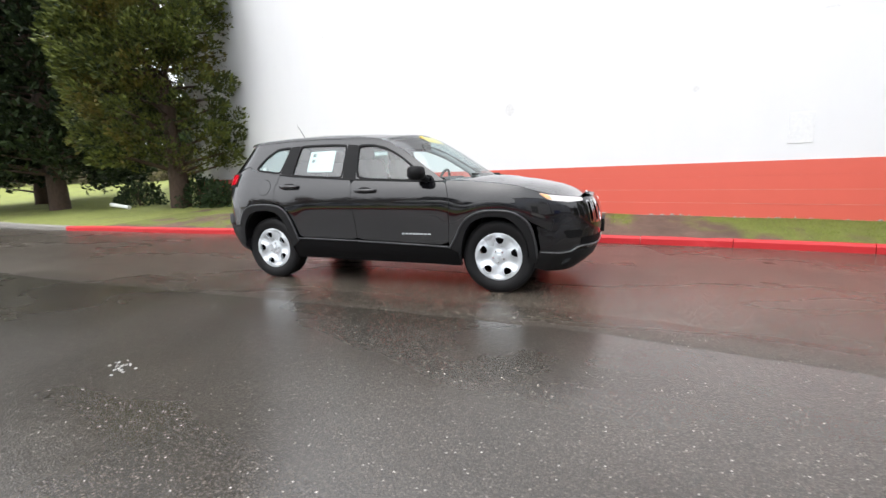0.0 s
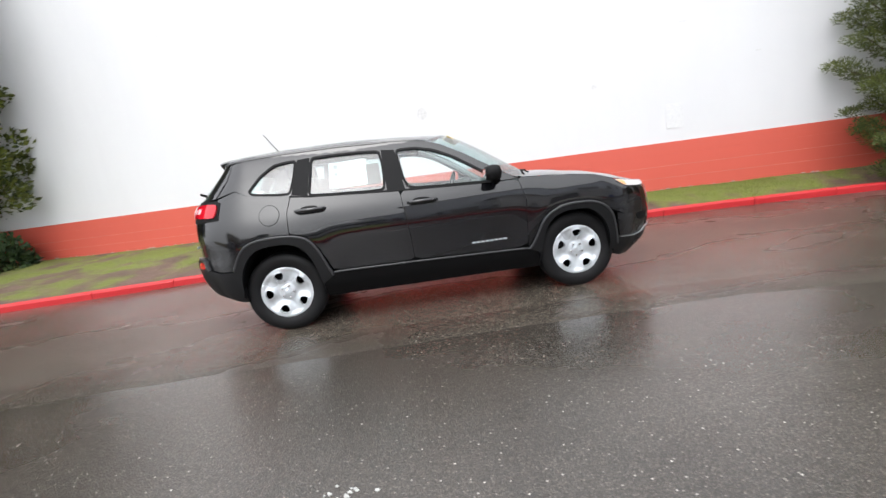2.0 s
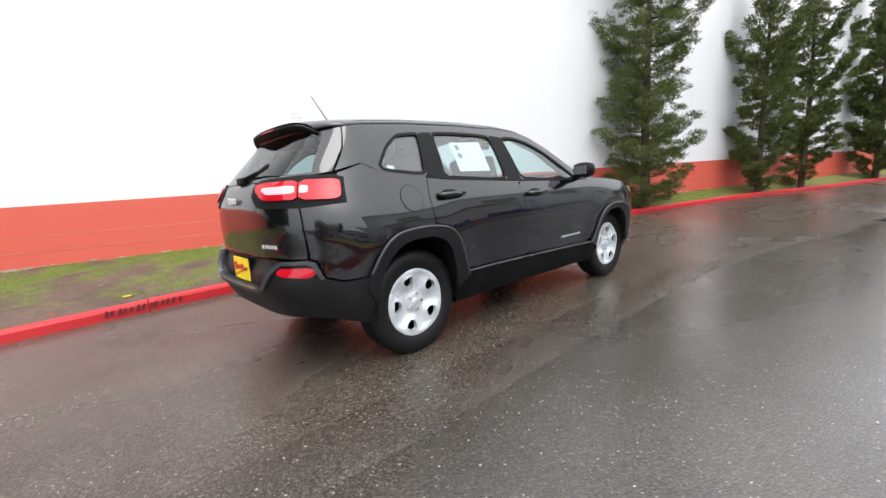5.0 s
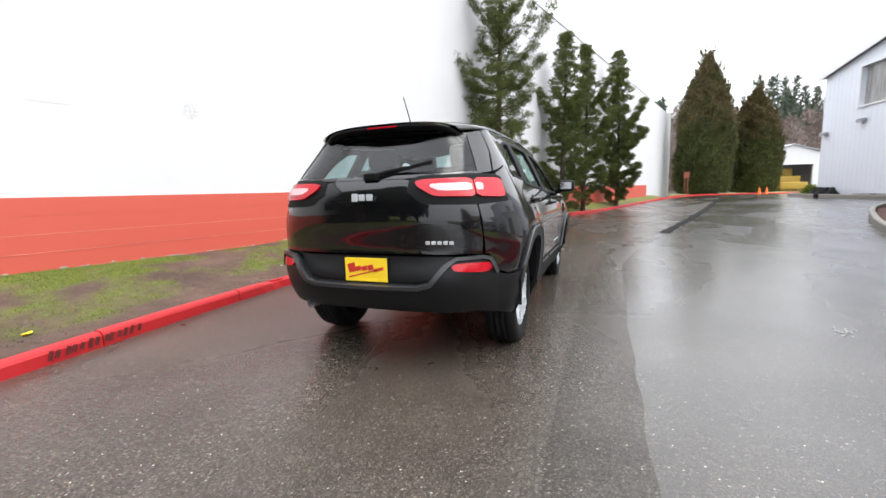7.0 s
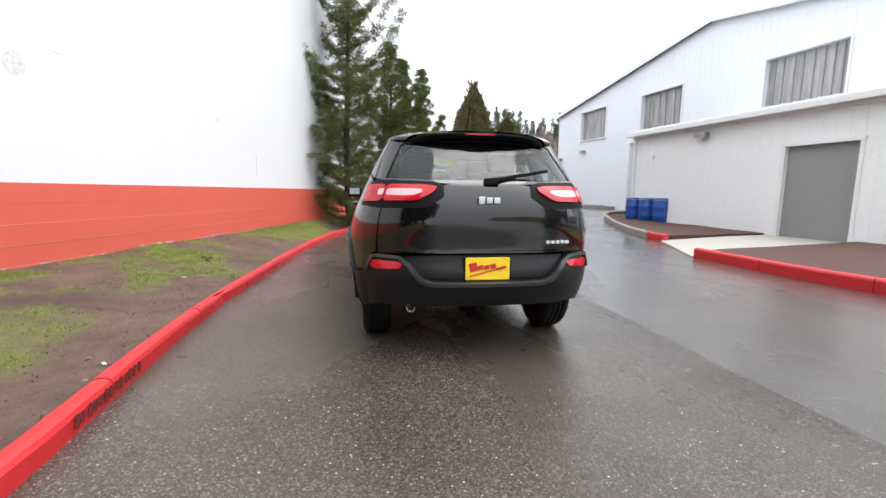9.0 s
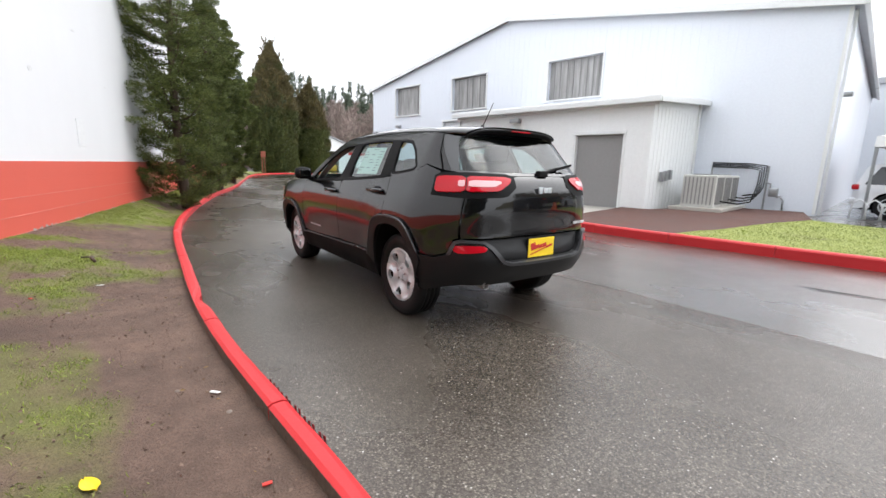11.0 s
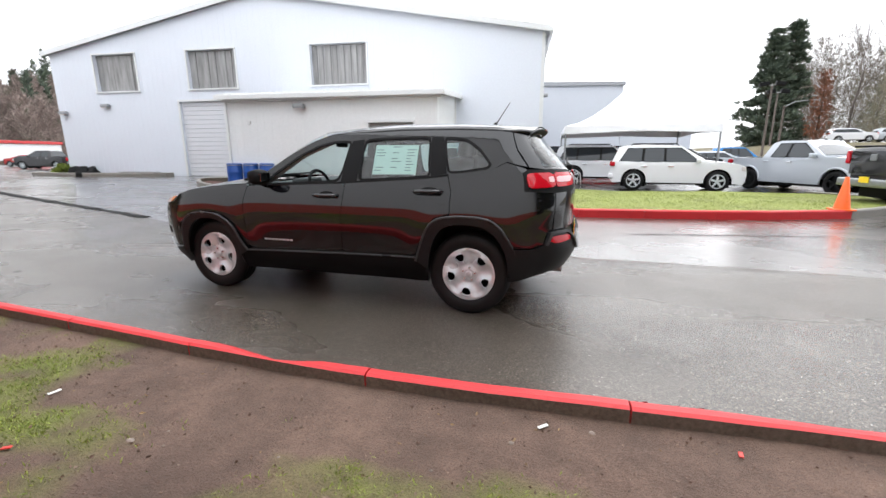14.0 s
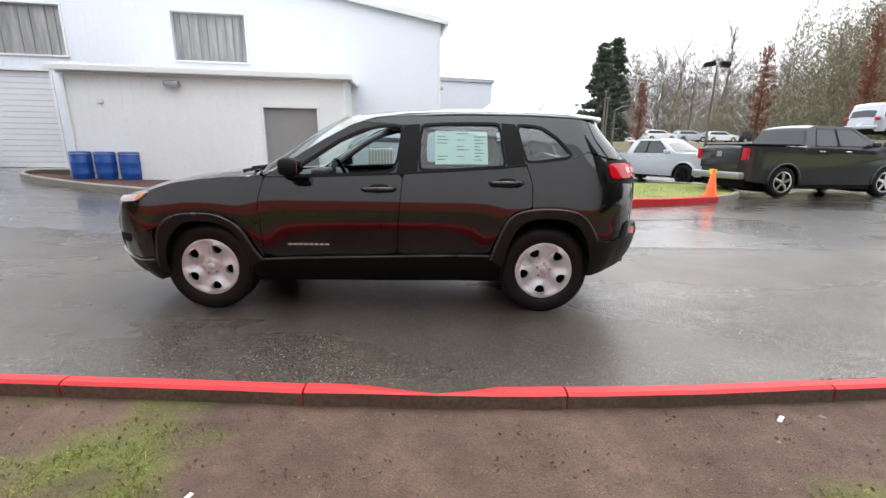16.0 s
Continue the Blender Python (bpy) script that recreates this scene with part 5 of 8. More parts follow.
for k in range(26):
    cx, cy, r = -0.57 + sr.gauss(0, 0.055), -3.11 + sr.gauss(0, 0.035), sr.uniform(0.003, 0.011)
    blob = [(cx + r * math.cos(a) * sr.uniform(0.6, 1.3), cy + r * math.sin(a) * sr.uniform(0.6, 1.3)) for a in np.linspace(0, 2 * math.pi, 8, endpoint=False)]
    flat_sheet("paint_chip", blob, lambda x, y: 0.005, M_SCUFF, scuffs, grid=0.5, step=0.5, depth=0.004)

# ---- the white wall with its red foot ----
hall = thing("wall_north", "tall white-painted block wall with a red-painted foot", "wall", WALL, kind="structure")
S0, S1, TOPW = -14.0, 34.7, 8.0
wall_white = bmesh.new()
add_box(wall_white, ((S0 + S1) / 2, 10.0, (TOPW + 1.215) / 2), (S1 - S0, 20.0, TOPW - 1.215))
part("wall_body", wall_white, M_WALL_WHITE, hall, "white-painted masonry")
part("wall_foot", box(((S0 + S1) / 2, 10.01, 0.55), (S1 - S0, 19.98, 1.32)), stuff("bare_bedding_joint", (0.55, 0.26, 0.20), 0.8, grain=12, vary=0.3), hall, "pale bedding joints")
part("parapet_cap", box(((S0 + S1) / 2, 10.0, TOPW + 0.03), (S1 - S0 + 0.1, 20.1, 0.06), 0.01), M_TRIM, hall, "grey metal parapet cap")
part("far_wall", box(((S1 + 48) / 2 + 0.02, 10.3, 4.1), (48 - S1, 20.0, 8.4)), M_WALL_WHITE, hall, "white-painted masonry further on")
M_JOINT = stuff("worn_bedding_joint", (0.66, 0.24, 0.19), 0.7, grain=3, vary=0.25)
# five painted courses over the bare bedding joints, and a grey footing at the soil
for row in range(5):
    z = 0.115 + row * 0.2205
    part("course", box(((S0 + S1) / 2, 0.006 + 0.0015 * (row % 2), z + 0.1095), (S1 - S0, 0.030, 0.2203), 0.002), M_WALL_RED, hall, "red-painted block course")
    if 0 < row < 4:
        part("bedding_joint", box(((S0 + S1) / 2, -0.0095, z), (S1 - S0, 0.006, 0.006), 0.0), M_JOINT, hall, "pale worn bedding joint")
part("footing", box(((S0 + S1) / 2, -0.004, 0.13), (S1 - S0, 0.05, 0.34), 0.012), M_KERB_GREY, hall, "grey concrete footing edge")
M_FLAKE = stuff("flaked_pale_paint", (0.46, 0.42, 0.39), 0.8, grain=30, vary=0.35)
fl = random.Random(23)
for k in range(130):
    u = fl.uniform(-11.5, 13.0)
    g = verge_level(0.335 + u * WX, 4.449 + u * WY)
    w, h = fl.uniform(0.008, 0.04) * (3.0 if fl.random() < 0.15 else 1), fl.uniform(0.006, 0.022)
    blob = [(u + w * math.cos(a) * fl.uniform(0.6, 1.2), g + 0.012 + h * math.sin(a) * fl.uniform(0.5, 1.2)) for a in np.linspace(0, 2 * math.pi, 9, endpoint=False)]
    skin("paint_flake", blob, lambda a, b: (Vector((a, -0.030, b)), Vector((0, -1, 0))), M_FLAKE, hall, "", lift=0.002, depth=0.006, grid=0.3, step=0.1)
# patches and scars on the white
part("wall_patch", box((4.80, -0.004, 1.68), (0.30, 0.012, 0.44), 0.004), stuff("grey_patch_paint", (0.71, 0.715, 0.725), 0.6, grain=20, vary=0.05), hall, "grey painted-over vent patch")
scar = stuff("patched_plaster", (0.69, 0.69, 0.69), 0.7, grain=30, vary=0.2, bump=0.5)
for s, z, w, h in ((0.03, 2.45, 0.22, 0.24), (-2.6, 4.2, 0.10, 0.07), (3.4, 2.42, 0.10, 0.08), (-5.7, 5.0, 0.08, 0.06), (5.0, 3.3, 0.16, 0.03), (2.0, 3.2, 0.05, 0.05), (-0.2, 2.85, 0.28, 0.012), (0.5, 2.7, 0.22, 0.012), (-1.6, 2.35, 0.5, 0.010), (-2.4, 2.3, 0.35, 0.010), (6.2, 2.6, 0.10, 0.02)):
    blob = [(s + w / 2 * math.cos(a) * (1 + 0.25 * noise.noise(Vector((s, a, 2)))), z + h / 2 * math.sin(a) * (1 + 0.25 * noise.noise(Vector((s, a, 9))))) for a in np.linspace(0, 2 * math.pi, 18, endpoint=False)]
    skin("wall_scar", blob, lambda u, v: (Vector((u, 0, v)), Vector((0, -1, 0))), scar, hall, "small plaster scar", lift=0.004, depth=0.004, grid=0.3)

# ---- the pale steel workshop opposite ----
BAY = radians(7.87)
SHOP = Matrix.Translation((-0.43, -15.54, 0)) @ Matrix.Rotation(BAY, 4, "Z")   # local x along the gable wall, local +y to the road
EAVE, RIDGE, LONG, RIDGE_U = 6.43, 8.62, 25.0, 13.05


def gable_z(u):
    return EAVE + (RIDGE - EAVE) * (u / RIDGE_U if u < RIDGE_U else (LONG - u) / (LONG - RIDGE_U))


shop = thing("workshop", "large pale blue-white steel workshop with a low gable", "workshop", SHOP)
SHOP_WINDOWS = [(7.86, 10.57), (14.43, 17.03), (19.93, 22.37)]
holes = [[(a, 4.55), (b, 4.55), (b, 6.32), (a, 6.32)] for a, b in SHOP_WINDOWS] + [[(15.15, 0.02), (17.72, 0.02), (17.72, 3.96), (15.15, 3.96)]]
outline = [(0, -0.1), (LONG, -0.1), (LONG, EAVE), (RIDGE_U, RIDGE), (0, EAVE)]


pts, tris, rings = filled(outline, holes, 0.9, 1.2)
gable_verts = [Vector((u, 0, v)) for u, v in pts] + [Vector((u, -0.25, v)) for u, v in pts]
n0 = len(pts)
gable_faces = [t[::-1] for t in tris] + [tuple(n0 + k for k in t) for t in tris]
for ring in rings:
    for k in range(len(ring)):
        a, b = ring[k], ring[(k + 1) % len(ring)]
        gable_faces.append((a, b, n0 + b, n0 + a))
link_mesh("gable_wall", gable_verts, gable_faces, M_SIDING, shop)
ribs = bmesh.new()
for k in range(82):
    u = 0.2 + 0.305 * k
    gaps = [(4.50, 6.37) for a, b in SHOP_WINDOWS if a - 0.1 < u < b + 0.1] + ([(-0.1, 4.05)] if 15.05 < u < 17.82 else [])
    z = 0.05
    for lo, hi in sorted(gaps) + [(gable_z(u) - 0.12, 99)]:
        if lo - z > 0.05:
            add_box(ribs, (u, 0.003, (z + lo) / 2), (0.035, 0.006, lo - z))
        z = hi
part("siding_ribs", ribs, M_SIDING, shop, "ribs of the steel siding")
part("side_wall", box((0.125, -11.0, EAVE / 2 - 0.05), (0.25, 21.5, EAVE + 0.1)), M_SIDING, shop)
part("side_wall", box((LONG - 0.125, -11.0, EAVE / 2 - 0.05), (0.25, 21.5, EAVE + 0.1)), M_SIDING, shop)
part("back_wall", box((LONG / 2, -22.0, EAVE / 2), (LONG, 0.25, EAVE)), M_SIDING, shop)
for a, b in (((-0.25, EAVE - 0.02), (RIDGE_U, RIDGE + 0.03)), ((RIDGE_U, RIDGE + 0.03), (LONG + 0.25, EAVE - 0.02))):
    slope = bmesh.new()
    v = [slope.verts.new((u, y, z + dz)) for dz in (0.02, 0.14) for y in (0.22, -22.2) for u, z in (a, b)]
    for f in ((0, 1, 3, 2), (4, 6, 7, 5), (0, 4, 5, 1), (2, 3, 7, 6), (0, 2, 6, 4), (1, 5, 7, 3)):
        slope.faces.new([v[k] for k in f])
    part("roof_slope", slope, M_ROOF, shop, "grey metal roof")
    edge = bmesh.new()
    d = Vector((b[0] - a[0], 0, b[1] - a[1]))
    add_box(edge, ((a[0] + b[0]) / 2, 0.235, (a[1] + b[1]) / 2 + 0.03), (d.length, 0.05, 0.24), 0.01, pose(0, 0, 0, 0, -math.degrees(math.atan2(d.z, d.x)), 0))
    part("barge_board", edge, M_TRIM, shop, "white metal barge trim")
part("gutter", box((-0.30, -11, EAVE - 0.02), (0.14, 22.4, 0.15), 0.02), M_TRIM, shop, "white gutter")
part("downpipe", box((-0.06, -0.5, EAVE / 2), (0.09, 0.07, EAVE), 0.01), M_TRIM, shop, "white downpipe")
part("corner_trim", box((0.03, 0.022, EAVE / 2), (0.10, 0.03, EAVE - 0.1), 0.005), M_TRIM, shop)
for a, b in SHOP_WINDOWS:
    w = thing("window", "", "")
    w.parent = shop
    part("pane", box(((a + b) / 2, -0.20, 5.435), (b - a, 0.02, 1.77)), M_CURTAIN, w, "grey sheeted glass")
    for f in ((0.09, 0.19, 0.30, 0.42, 0.55, 0.66, 0.80, 0.91) if a < 10 else (0.12, 0.24, 0.45, 0.60, 0.86) if a < 18 else (0.16,)):
        x = a + (b - a) * f
        part("mullion", box((x, -0.175, 5.435), (0.028, 0.03, 1.75)), M_GREYDOOR, w, "thin grey mullion")
    fr = bmesh.new()
    for c, s in ((((a + b) / 2, 0.02, 6.35), (b - a + 0.14, 0.06, 0.07)), (((a + b) / 2, 0.03, 4.515), (b - a + 0.18, 0.09, 0.07)), ((a - 0.035, 0.02, 5.435), (0.07, 0.06, 1.77)), ((b + 0.035, 0.02, 5.435), (0.07, 0.06, 1.77))):
        add_box(fr, c, s, 0.006)
    part("window_frame", fr, M_TRIM, w, "white metal window trim")
rd = thing("roll_up_door", "", "")
rd.parent = shop
for k in range(17):
    z = 0.31 + k * 0.2147
    part("slat", box((16.435, -0.12, z + 0.107), (2.56, 0.035, 0.205), 0.012), M_ROLLDOOR, rd)
part("door_step", box((16.435, -0.05, 0.14), (2.9, 0.3, 0.32)), M_PATH, rd, "concrete sill")
fr = bmesh.new()
for c, s in (((15.11, 0.02, 2.0), (0.09, 0.07, 4.0)), ((17.76, 0.02, 2.0), (0.09, 0.07, 4.0)), ((16.435, 0.02, 4.01), (2.74, 0.07, 0.10))):
    add_box(fr, c, s, 0.006)
part("door_frame", fr, M_TRIM, rd)


def wall_lamp(u, v, z, parent, y=0.0):
    lampo = thing("wall_lamp", "", "")
    lampo.parent = parent
    part("lamp_body", box((u, y + 0.13, z), (0.42, 0.22, 0.17), 0.04), M_STEEL, lampo, "grey metal flood lamp", True)
    part("lamp_lens", box((u, y + 0.19, z - 0.088), (0.34, 0.10, 0.02), 0.005), M_CLEARLENS, lampo, "dull lens")
    part("lamp_foot", box((u, y + 0.02, z + 0.04), (0.14, 0.04, 0.14), 0.01), M_STEEL, lampo)


wall_lamp(21.95, 0, 3.86, shop)
wall_lamp(24.6, 0, 3.55, shop)
side_lamp = thing("wall_lamp", "", "")
side_lamp.parent = shop
part("lamp_body", box((-0.16, -1.0, 3.95), (0.3, 0.26, 0.14), 0.03), M_STEEL, side_lamp, "grey metal flood lamp", True)

# the low annex in front of the workshop
A0, A1, OUT = 3.75, 11.85, 4.6
annex = thing("annex", "low off-white steel lean-to with a grey service door", "annex", SHOP)
outline = [(A0, -0.1), (A1, -0.1), (A1, 3.42), (A0, 3.42)]
pts, tris, rings = filled(outline, [[(4.62, 0.06), (6.27, 0.06), (6.27, 2.48), (4.62, 2.48)]], 0.9, 1.2)
n0 = len(pts)
faces = [t[::-1] for t in tris] + [tuple(n0 + k for k in t) for t in tris]
for ring in rings:
    for k in range(len(ring)):
        a, b = ring[k], ring[(k + 1) % len(ring)]
        faces.append((a, b, n0 + b, n0 + a))
link_mesh("front_wall", [Vector((u, OUT, v)) for u, v in pts] + [Vector((u, OUT - 0.2, v)) for u, v in pts], faces, M_ANNEX, annex)
for u in (A0 + 0.1, A1 - 0.1):
    side = bmesh.new()
    v = [side.verts.new(p) for x in (u - 0.1, u + 0.1) for p in ((x, 0.03, -0.1), (x, OUT - 0.2, -0.1), (x, OUT - 0.2, 3.42), (x, 0.03, 3.86))]
    for f in ((0, 1, 2, 3), (7, 6, 5, 4), (0, 4, 5, 1), (1, 5, 6, 2), (2, 6, 7, 3), (3, 7, 4, 0)):
        side.faces.new([v[k] for k in f])
    part("end_wall", side, M_ANNEX, annex)
ribs = bmesh.new()
for k in range(26):
    u = A0 + 0.22 + 0.305 * k
    lo = 2.56 if 4.5 < u < 6.4 else 0.02
    add_box(ribs, (u, OUT + 0.003, (lo + 3.36) / 2), (0.035, 0.006, 3.36 - lo))
for k in range(14):
    add_box(ribs, (A0 - 0.006, 0.25 + 0.31 * k, 1.7), (0.012, 0.04, 3.3))
part("siding_ribs", ribs, M_ANNEX, annex, "ribs of the steel siding")
slab = bmesh.new()
v = [slab.verts.new((u, y, z + dz)) for dz in (0.0, 0.07) for u in (A0 - 0.22, A1 + 0.22) for y, z in ((OUT + 0.25, 3.50), (0.03, 3.90))]
for f in ((0, 2, 3, 1), (4, 5, 7, 6), (0, 1, 5, 4), (2, 6, 7, 3), (0, 4, 6, 2), (1, 3, 7, 5)):
    slab.faces.new([v[k] for k in f])
part("annex_roof", slab, M_TRIM, annex, "white metal lean-to roof")
for k in range(28):
    u = A0 - 0.1 + 0.30 * k
    part("roof_rib", box((u, (OUT + 0.22) / 2, 3.785), (0.05, OUT + 0.32, 0.035), 0.008, pose(0, 0, 0, -4.9, 0, 0)), M_TRIM, annex)
part("fascia", box(((A0 + A1) / 2, OUT + 0.30, 3.44), (A1 - A0 + 0.55, 0.10, 0.17), 0.02), M_TRIM, annex, "white gutter fascia")
part("fascia_band", box(((A0 + A1) / 2, OUT + 0.05, 3.34), (A1 - A0 + 0.3, 0.10, 0.10), 0.01), M_TRIM, annex)
part("end_fascia", box((A0 - 0.25, OUT / 2, 3.66), (0.08, OUT + 0.5, 0.17), 0.015, pose(0, 0, 0, -4.9, 0, 0)), M_TRIM, annex)
part("downpipe", box((A1 + 0.02, OUT + 0.06, 1.75), (0.09, 0.08, 3.3), 0.01), M_TRIM, annex, "white downpipe")
part("downpipe", box((A0 - 0.03, 0.4, 1.95), (0.09, 0.08, 3.8), 0.01), M_TRIM, annex, "white downpipe")
service = thing("service_door", "", "")
service.parent = annex
part("door_leaf", box((5.445, OUT - 0.12, 1.27), (1.64, 0.05, 2.40), 0.004), M_GREYDOOR, service, "flat grey steel door")
fr = bmesh.new()
for c, s in (((4.58, OUT + 0.01, 1.27), (0.08, 0.06, 2.44)), ((6.31, OUT + 0.01, 1.27), (0.08, 0.06, 2.44)), ((5.445, OUT + 0.015, 2.53), (1.85, 0.08, 0.10))):
    add_box(fr, c, s, 0.006)
part("door_frame", fr, M_TRIM, service)
wall_lamp(8.85, 0, 3.09, annex, OUT)
part("sensor_box", box((10.95, OUT + 0.05, 2.55), (0.13, 0.09, 0.13), 0.02), M_TRIM, annex, "small white sensor")

# ---- grass island, bark beds and path by the workshop ----
ISLAND = [(2.25, -5.22), (1.0, -5.18), (0.0, -5.22), (-1.7, -5.46), (-3.9, -5.75), (-6.0, -6.18), (-7.75, -6.88)]
kerb_run("kerb_south", [p for p in ISLAND], M_KERB_RED, "red-painted kerb round the grass island", 1.5, seed=3, back=None)
kerb_run("kerb_nose", [(-7.75, -6.88), (-8.5, -7.45), (-9.3, -8.25), (-9.95, -9.3), (-10.2, -10.4), (-9.9, -11.4), (-9.1, -12.1)], M_KERB_GREY, "bare concrete kerb at the island's rounded end", 1.2, seed=4)


def bed_level(x, y):
    return 0.14 + 0.03 * noise.noise(Vector((x * 0.7, y * 0.7, 8))) + lot_level(x, y) * 0.6


lawn_poly = [(-0.6, -5.46), (-1.7, -5.62), (-3.9, -5.91), (-6.0, -6.34), (-7.7, -7.02), (-8.4, -7.58), (-9.16, -8.35), (-9.8, -9.36), (-10.04, -10.4), (-9.76, -11.32), (-9.1, -11.95), (-6.0, -11.7), (-3.4, -11.2), (-1.2, -12.0), (-0.8, -9.0)]
tagged(flat_sheet("lawn", lawn_poly, bed_level, M_TURF, grid=0.5, step=0.4), "worn wet lawn on the kerbed island", "lawn", kind="structure")
bark_poly = [(-0.6, -5.46), (0.0, -5.38), (1.0, -5.34), (2.1, -5.38), (2.35, -6.0), (3.35, -10.45), (2.5, -10.55), (2.0, -14.6), (-0.3, -14.9), (-1.2, -12.0), (-0.8, -9.0)]
tagged(flat_sheet("bark_bed", bark_poly, bed_level, M_BARK, grid=0.5, step=0.4), "reddish bark mulch bed by the workshop", "bed", kind="structure")
path_poly = [(2.25, -5.2), (4.75, -6.35), (5.4, -10.15), (3.35, -10.4)]
tagged(flat_sheet("path", path_poly, lambda x, y: 0.02 + 0.07 * smooth01((-y - 5.2) / 4) + lot_level(x, y), M_PATH, grid=1.0, step=0.5), "pale concrete path to the service door", "path", kind="structure")
BED2 = [(5.55, -6.49), (5.6, -6.50), (7.0, -6.85), (8.6, -7.40), (10.5, -8.15), (12.0, -8.85), (12.9, -9.6), (13.0, -10.4), (12.3, -10.9)]
kerb_run("kerb_bed", BED2[::-1], M_KERB_GREY, "bare concrete kerb of the bark bed", 1.4, seed=5, level=lot_level)
kerb_run("kerb_bed_end", [(5.53, -6.485), (5.1, -6.43), (4.72, -6.40)], M_KERB_RED, "two red-painted kerb stones at the path", 0.40, seed=15, level=lot_level)
bed2_poly = [(4.9, -6.58), (5.6, -6.66), (7.0, -7.02), (8.6, -7.57), (10.5, -8.32), (11.9, -8.98), (12.74, -9.65), (12.84, -10.3), (10.6, -9.45), (5.5, -10.15)]
tagged(flat_sheet("bark_bed_2", bed2_poly, bed_level, M_BARK, grid=0.5, step=0.4), "reddish bark mulch bed with drums on it", "bed", kind="structure")

# ---- trees and planting ----
def spray_mesh(name, where, ways, long, wide, material, parent=None, label="", seed=0, bend=0.25):
    """Many small leaf sprays, each a bent lozenge, in one mesh."""
    rng = np.random.default_rng(seed)
    where, ways = np.asarray(where, float), np.asarray(ways, float)
    n = len(where)
    ways = ways / np.maximum(1e-6, np.linalg.norm(ways, axis=1))[:, None]
    side = np.cross(ways, rng.normal(size=(n, 3)))
    side /= np.maximum(1e-6, np.linalg.norm(side, axis=1))[:, None]
    up = np.cross(side, ways)
    size = rng.uniform(0.6, 1.3, n)[:, None]
    l, w = long * size, wide * size
    v = np.stack([where, where + ways * l * 0.5 + side * w * 0.5 + up * l * bend * 0.3, where + ways * l - up * l * bend * 0.4, where + ways * l * 0.5 - side * w * 0.5 + up * l * bend * 0.3], 1)
    me = bpy.data.meshes.new(name)
    me.from_pydata(v.reshape(-1, 3).tolist(), [], np.arange(4 * n).reshape(-1, 4).tolist())
    me.update()
    me.materials.append(material)
    ob = new(name, me)
    if parent is not None:
        ob.parent = parent
    return tagged(ob, label) if label else ob


def trunk_mesh(pts, r0, r1, bm=None, n=9):
    bm = bm or bmesh.new()
    rings = []
    pts = [Vector(p) for p in pts]
    for i, p in enumerate(pts):
        d = (pts[min(i + 1, len(pts) - 1)] - pts[max(i - 1, 0)]).normalized()
        q = d.to_track_quat("Z", "Y").to_matrix()
        r = r0 + (r1 - r0) * i / (len(pts) - 1)
        rings.append([bm.verts.new(p + q @ Vector((r * math.cos(2 * math.pi * k / n), r * math.sin(2 * math.pi * k / n), 0)) * (1 + 0.12 * noise.noise(p * 3 + Vector((k, 0, 0))))) for k in range(n)])
    for a, b in zip(rings, rings[1:]):
        for k in range(n):
            bm.faces.new((a[k], a[(k + 1) % n], b[(k + 1) % n], b[k]))
    return bm


def branchy_conifer(name, label, base, height, radius, seed, material=None, whorl=0.30, spray=0.15, dense=1.0, lift=0.5, start=0.10, group="", tip=0.55, wob=0.35, slim=0.34):
    """A conifer built of limbs that sweep up, each carrying tufts of needle sprays, with gaps between them."""
    rng = np.random.default_rng(seed)
    tree = thing(name, label, "tree", pose(*base), group)
    lean = rng.normal(0, 0.008, 2)
    spine = [(lean[0] * h, lean[1] * h, h) for h in np.linspace(-0.3, height * 0.97, 9)]
    limbs = trunk_mesh(spine, 0.015 * height + 0.03, 0.02)
    where, ways = [], []
    h, a = start * height, 0.0
    while h < height * 0.985:
        f = (h - start * height) / (height * (1 - start))
        for _ in range(int(rng.integers(2, 5))):
            a += 2.4 + rng.uniform(-0.5, 0.5)
            reach = radius * ((1 - f) ** tip) * rng.uniform(1 - wob, 1 + wob * 0.5) + 0.10
            if f < 0.08:
                reach *= 0.7
            rise = lift * (0.25 + 1.0 * f) * reach
            root = np.array([lean[0] * h, lean[1] * h, h])
            out = np.array([math.cos(a), math.sin(a), 0.0])
            curve = lambda t: rise * t ** 2.2 - 0.14 * reach * np.sin(np.pi * np.minimum(t, 1))
            if reach > 0.3:
                trunk_mesh([tuple(root + out * reach * t + np.array([0, 0, float(curve(t))])) for t in np.linspace(0, 1, 6)], 0.010 + 0.012 * reach, 0.004, limbs, 5)
            tufts = max(3, int(3 + 7 * reach * (0.15 / spray) ** 0.5))
            for q in range(tufts):
                t = 0.15 + 0.88 * (q + rng.uniform(0, 1)) / tufts
                c = root + out * reach * t + np.array([0, 0, float(curve(t))]) + rng.normal(size=3) * np.array([0.10, 0.10, 0.03]) * reach
                size = spray * (0.75 + 0.75 * math.sin(math.pi * min(1.0, t * 0.9 + 0.1)))
                count = int(dense * 26)
                d = rng.normal(size=(count, 3))
                d /= np.linalg.norm(d, axis=1)[:, None]
                d[:, 2] = np.abs(d[:, 2]) * 0.7 - 0.12
                where.append(c + d * size * rng.uniform(0.2, 1.0, count)[:, None])
                ways.append(d * 0.8 + out * 0.55 + np.array([0, 0, 0.30 + 0.5 * lift]) + rng.normal(size=d.shape) * 0.25)
        h += whorl * rng.uniform(0.6, 1.3)
    part("trunk", limbs, M_BARKWOOD, tree, "brown trunk and limbs", True)
    spray_mesh("crown", np.concatenate(where), np.concatenate(ways), spray, spray * slim, material or M_PINE, tree, "", seed)
    return tree


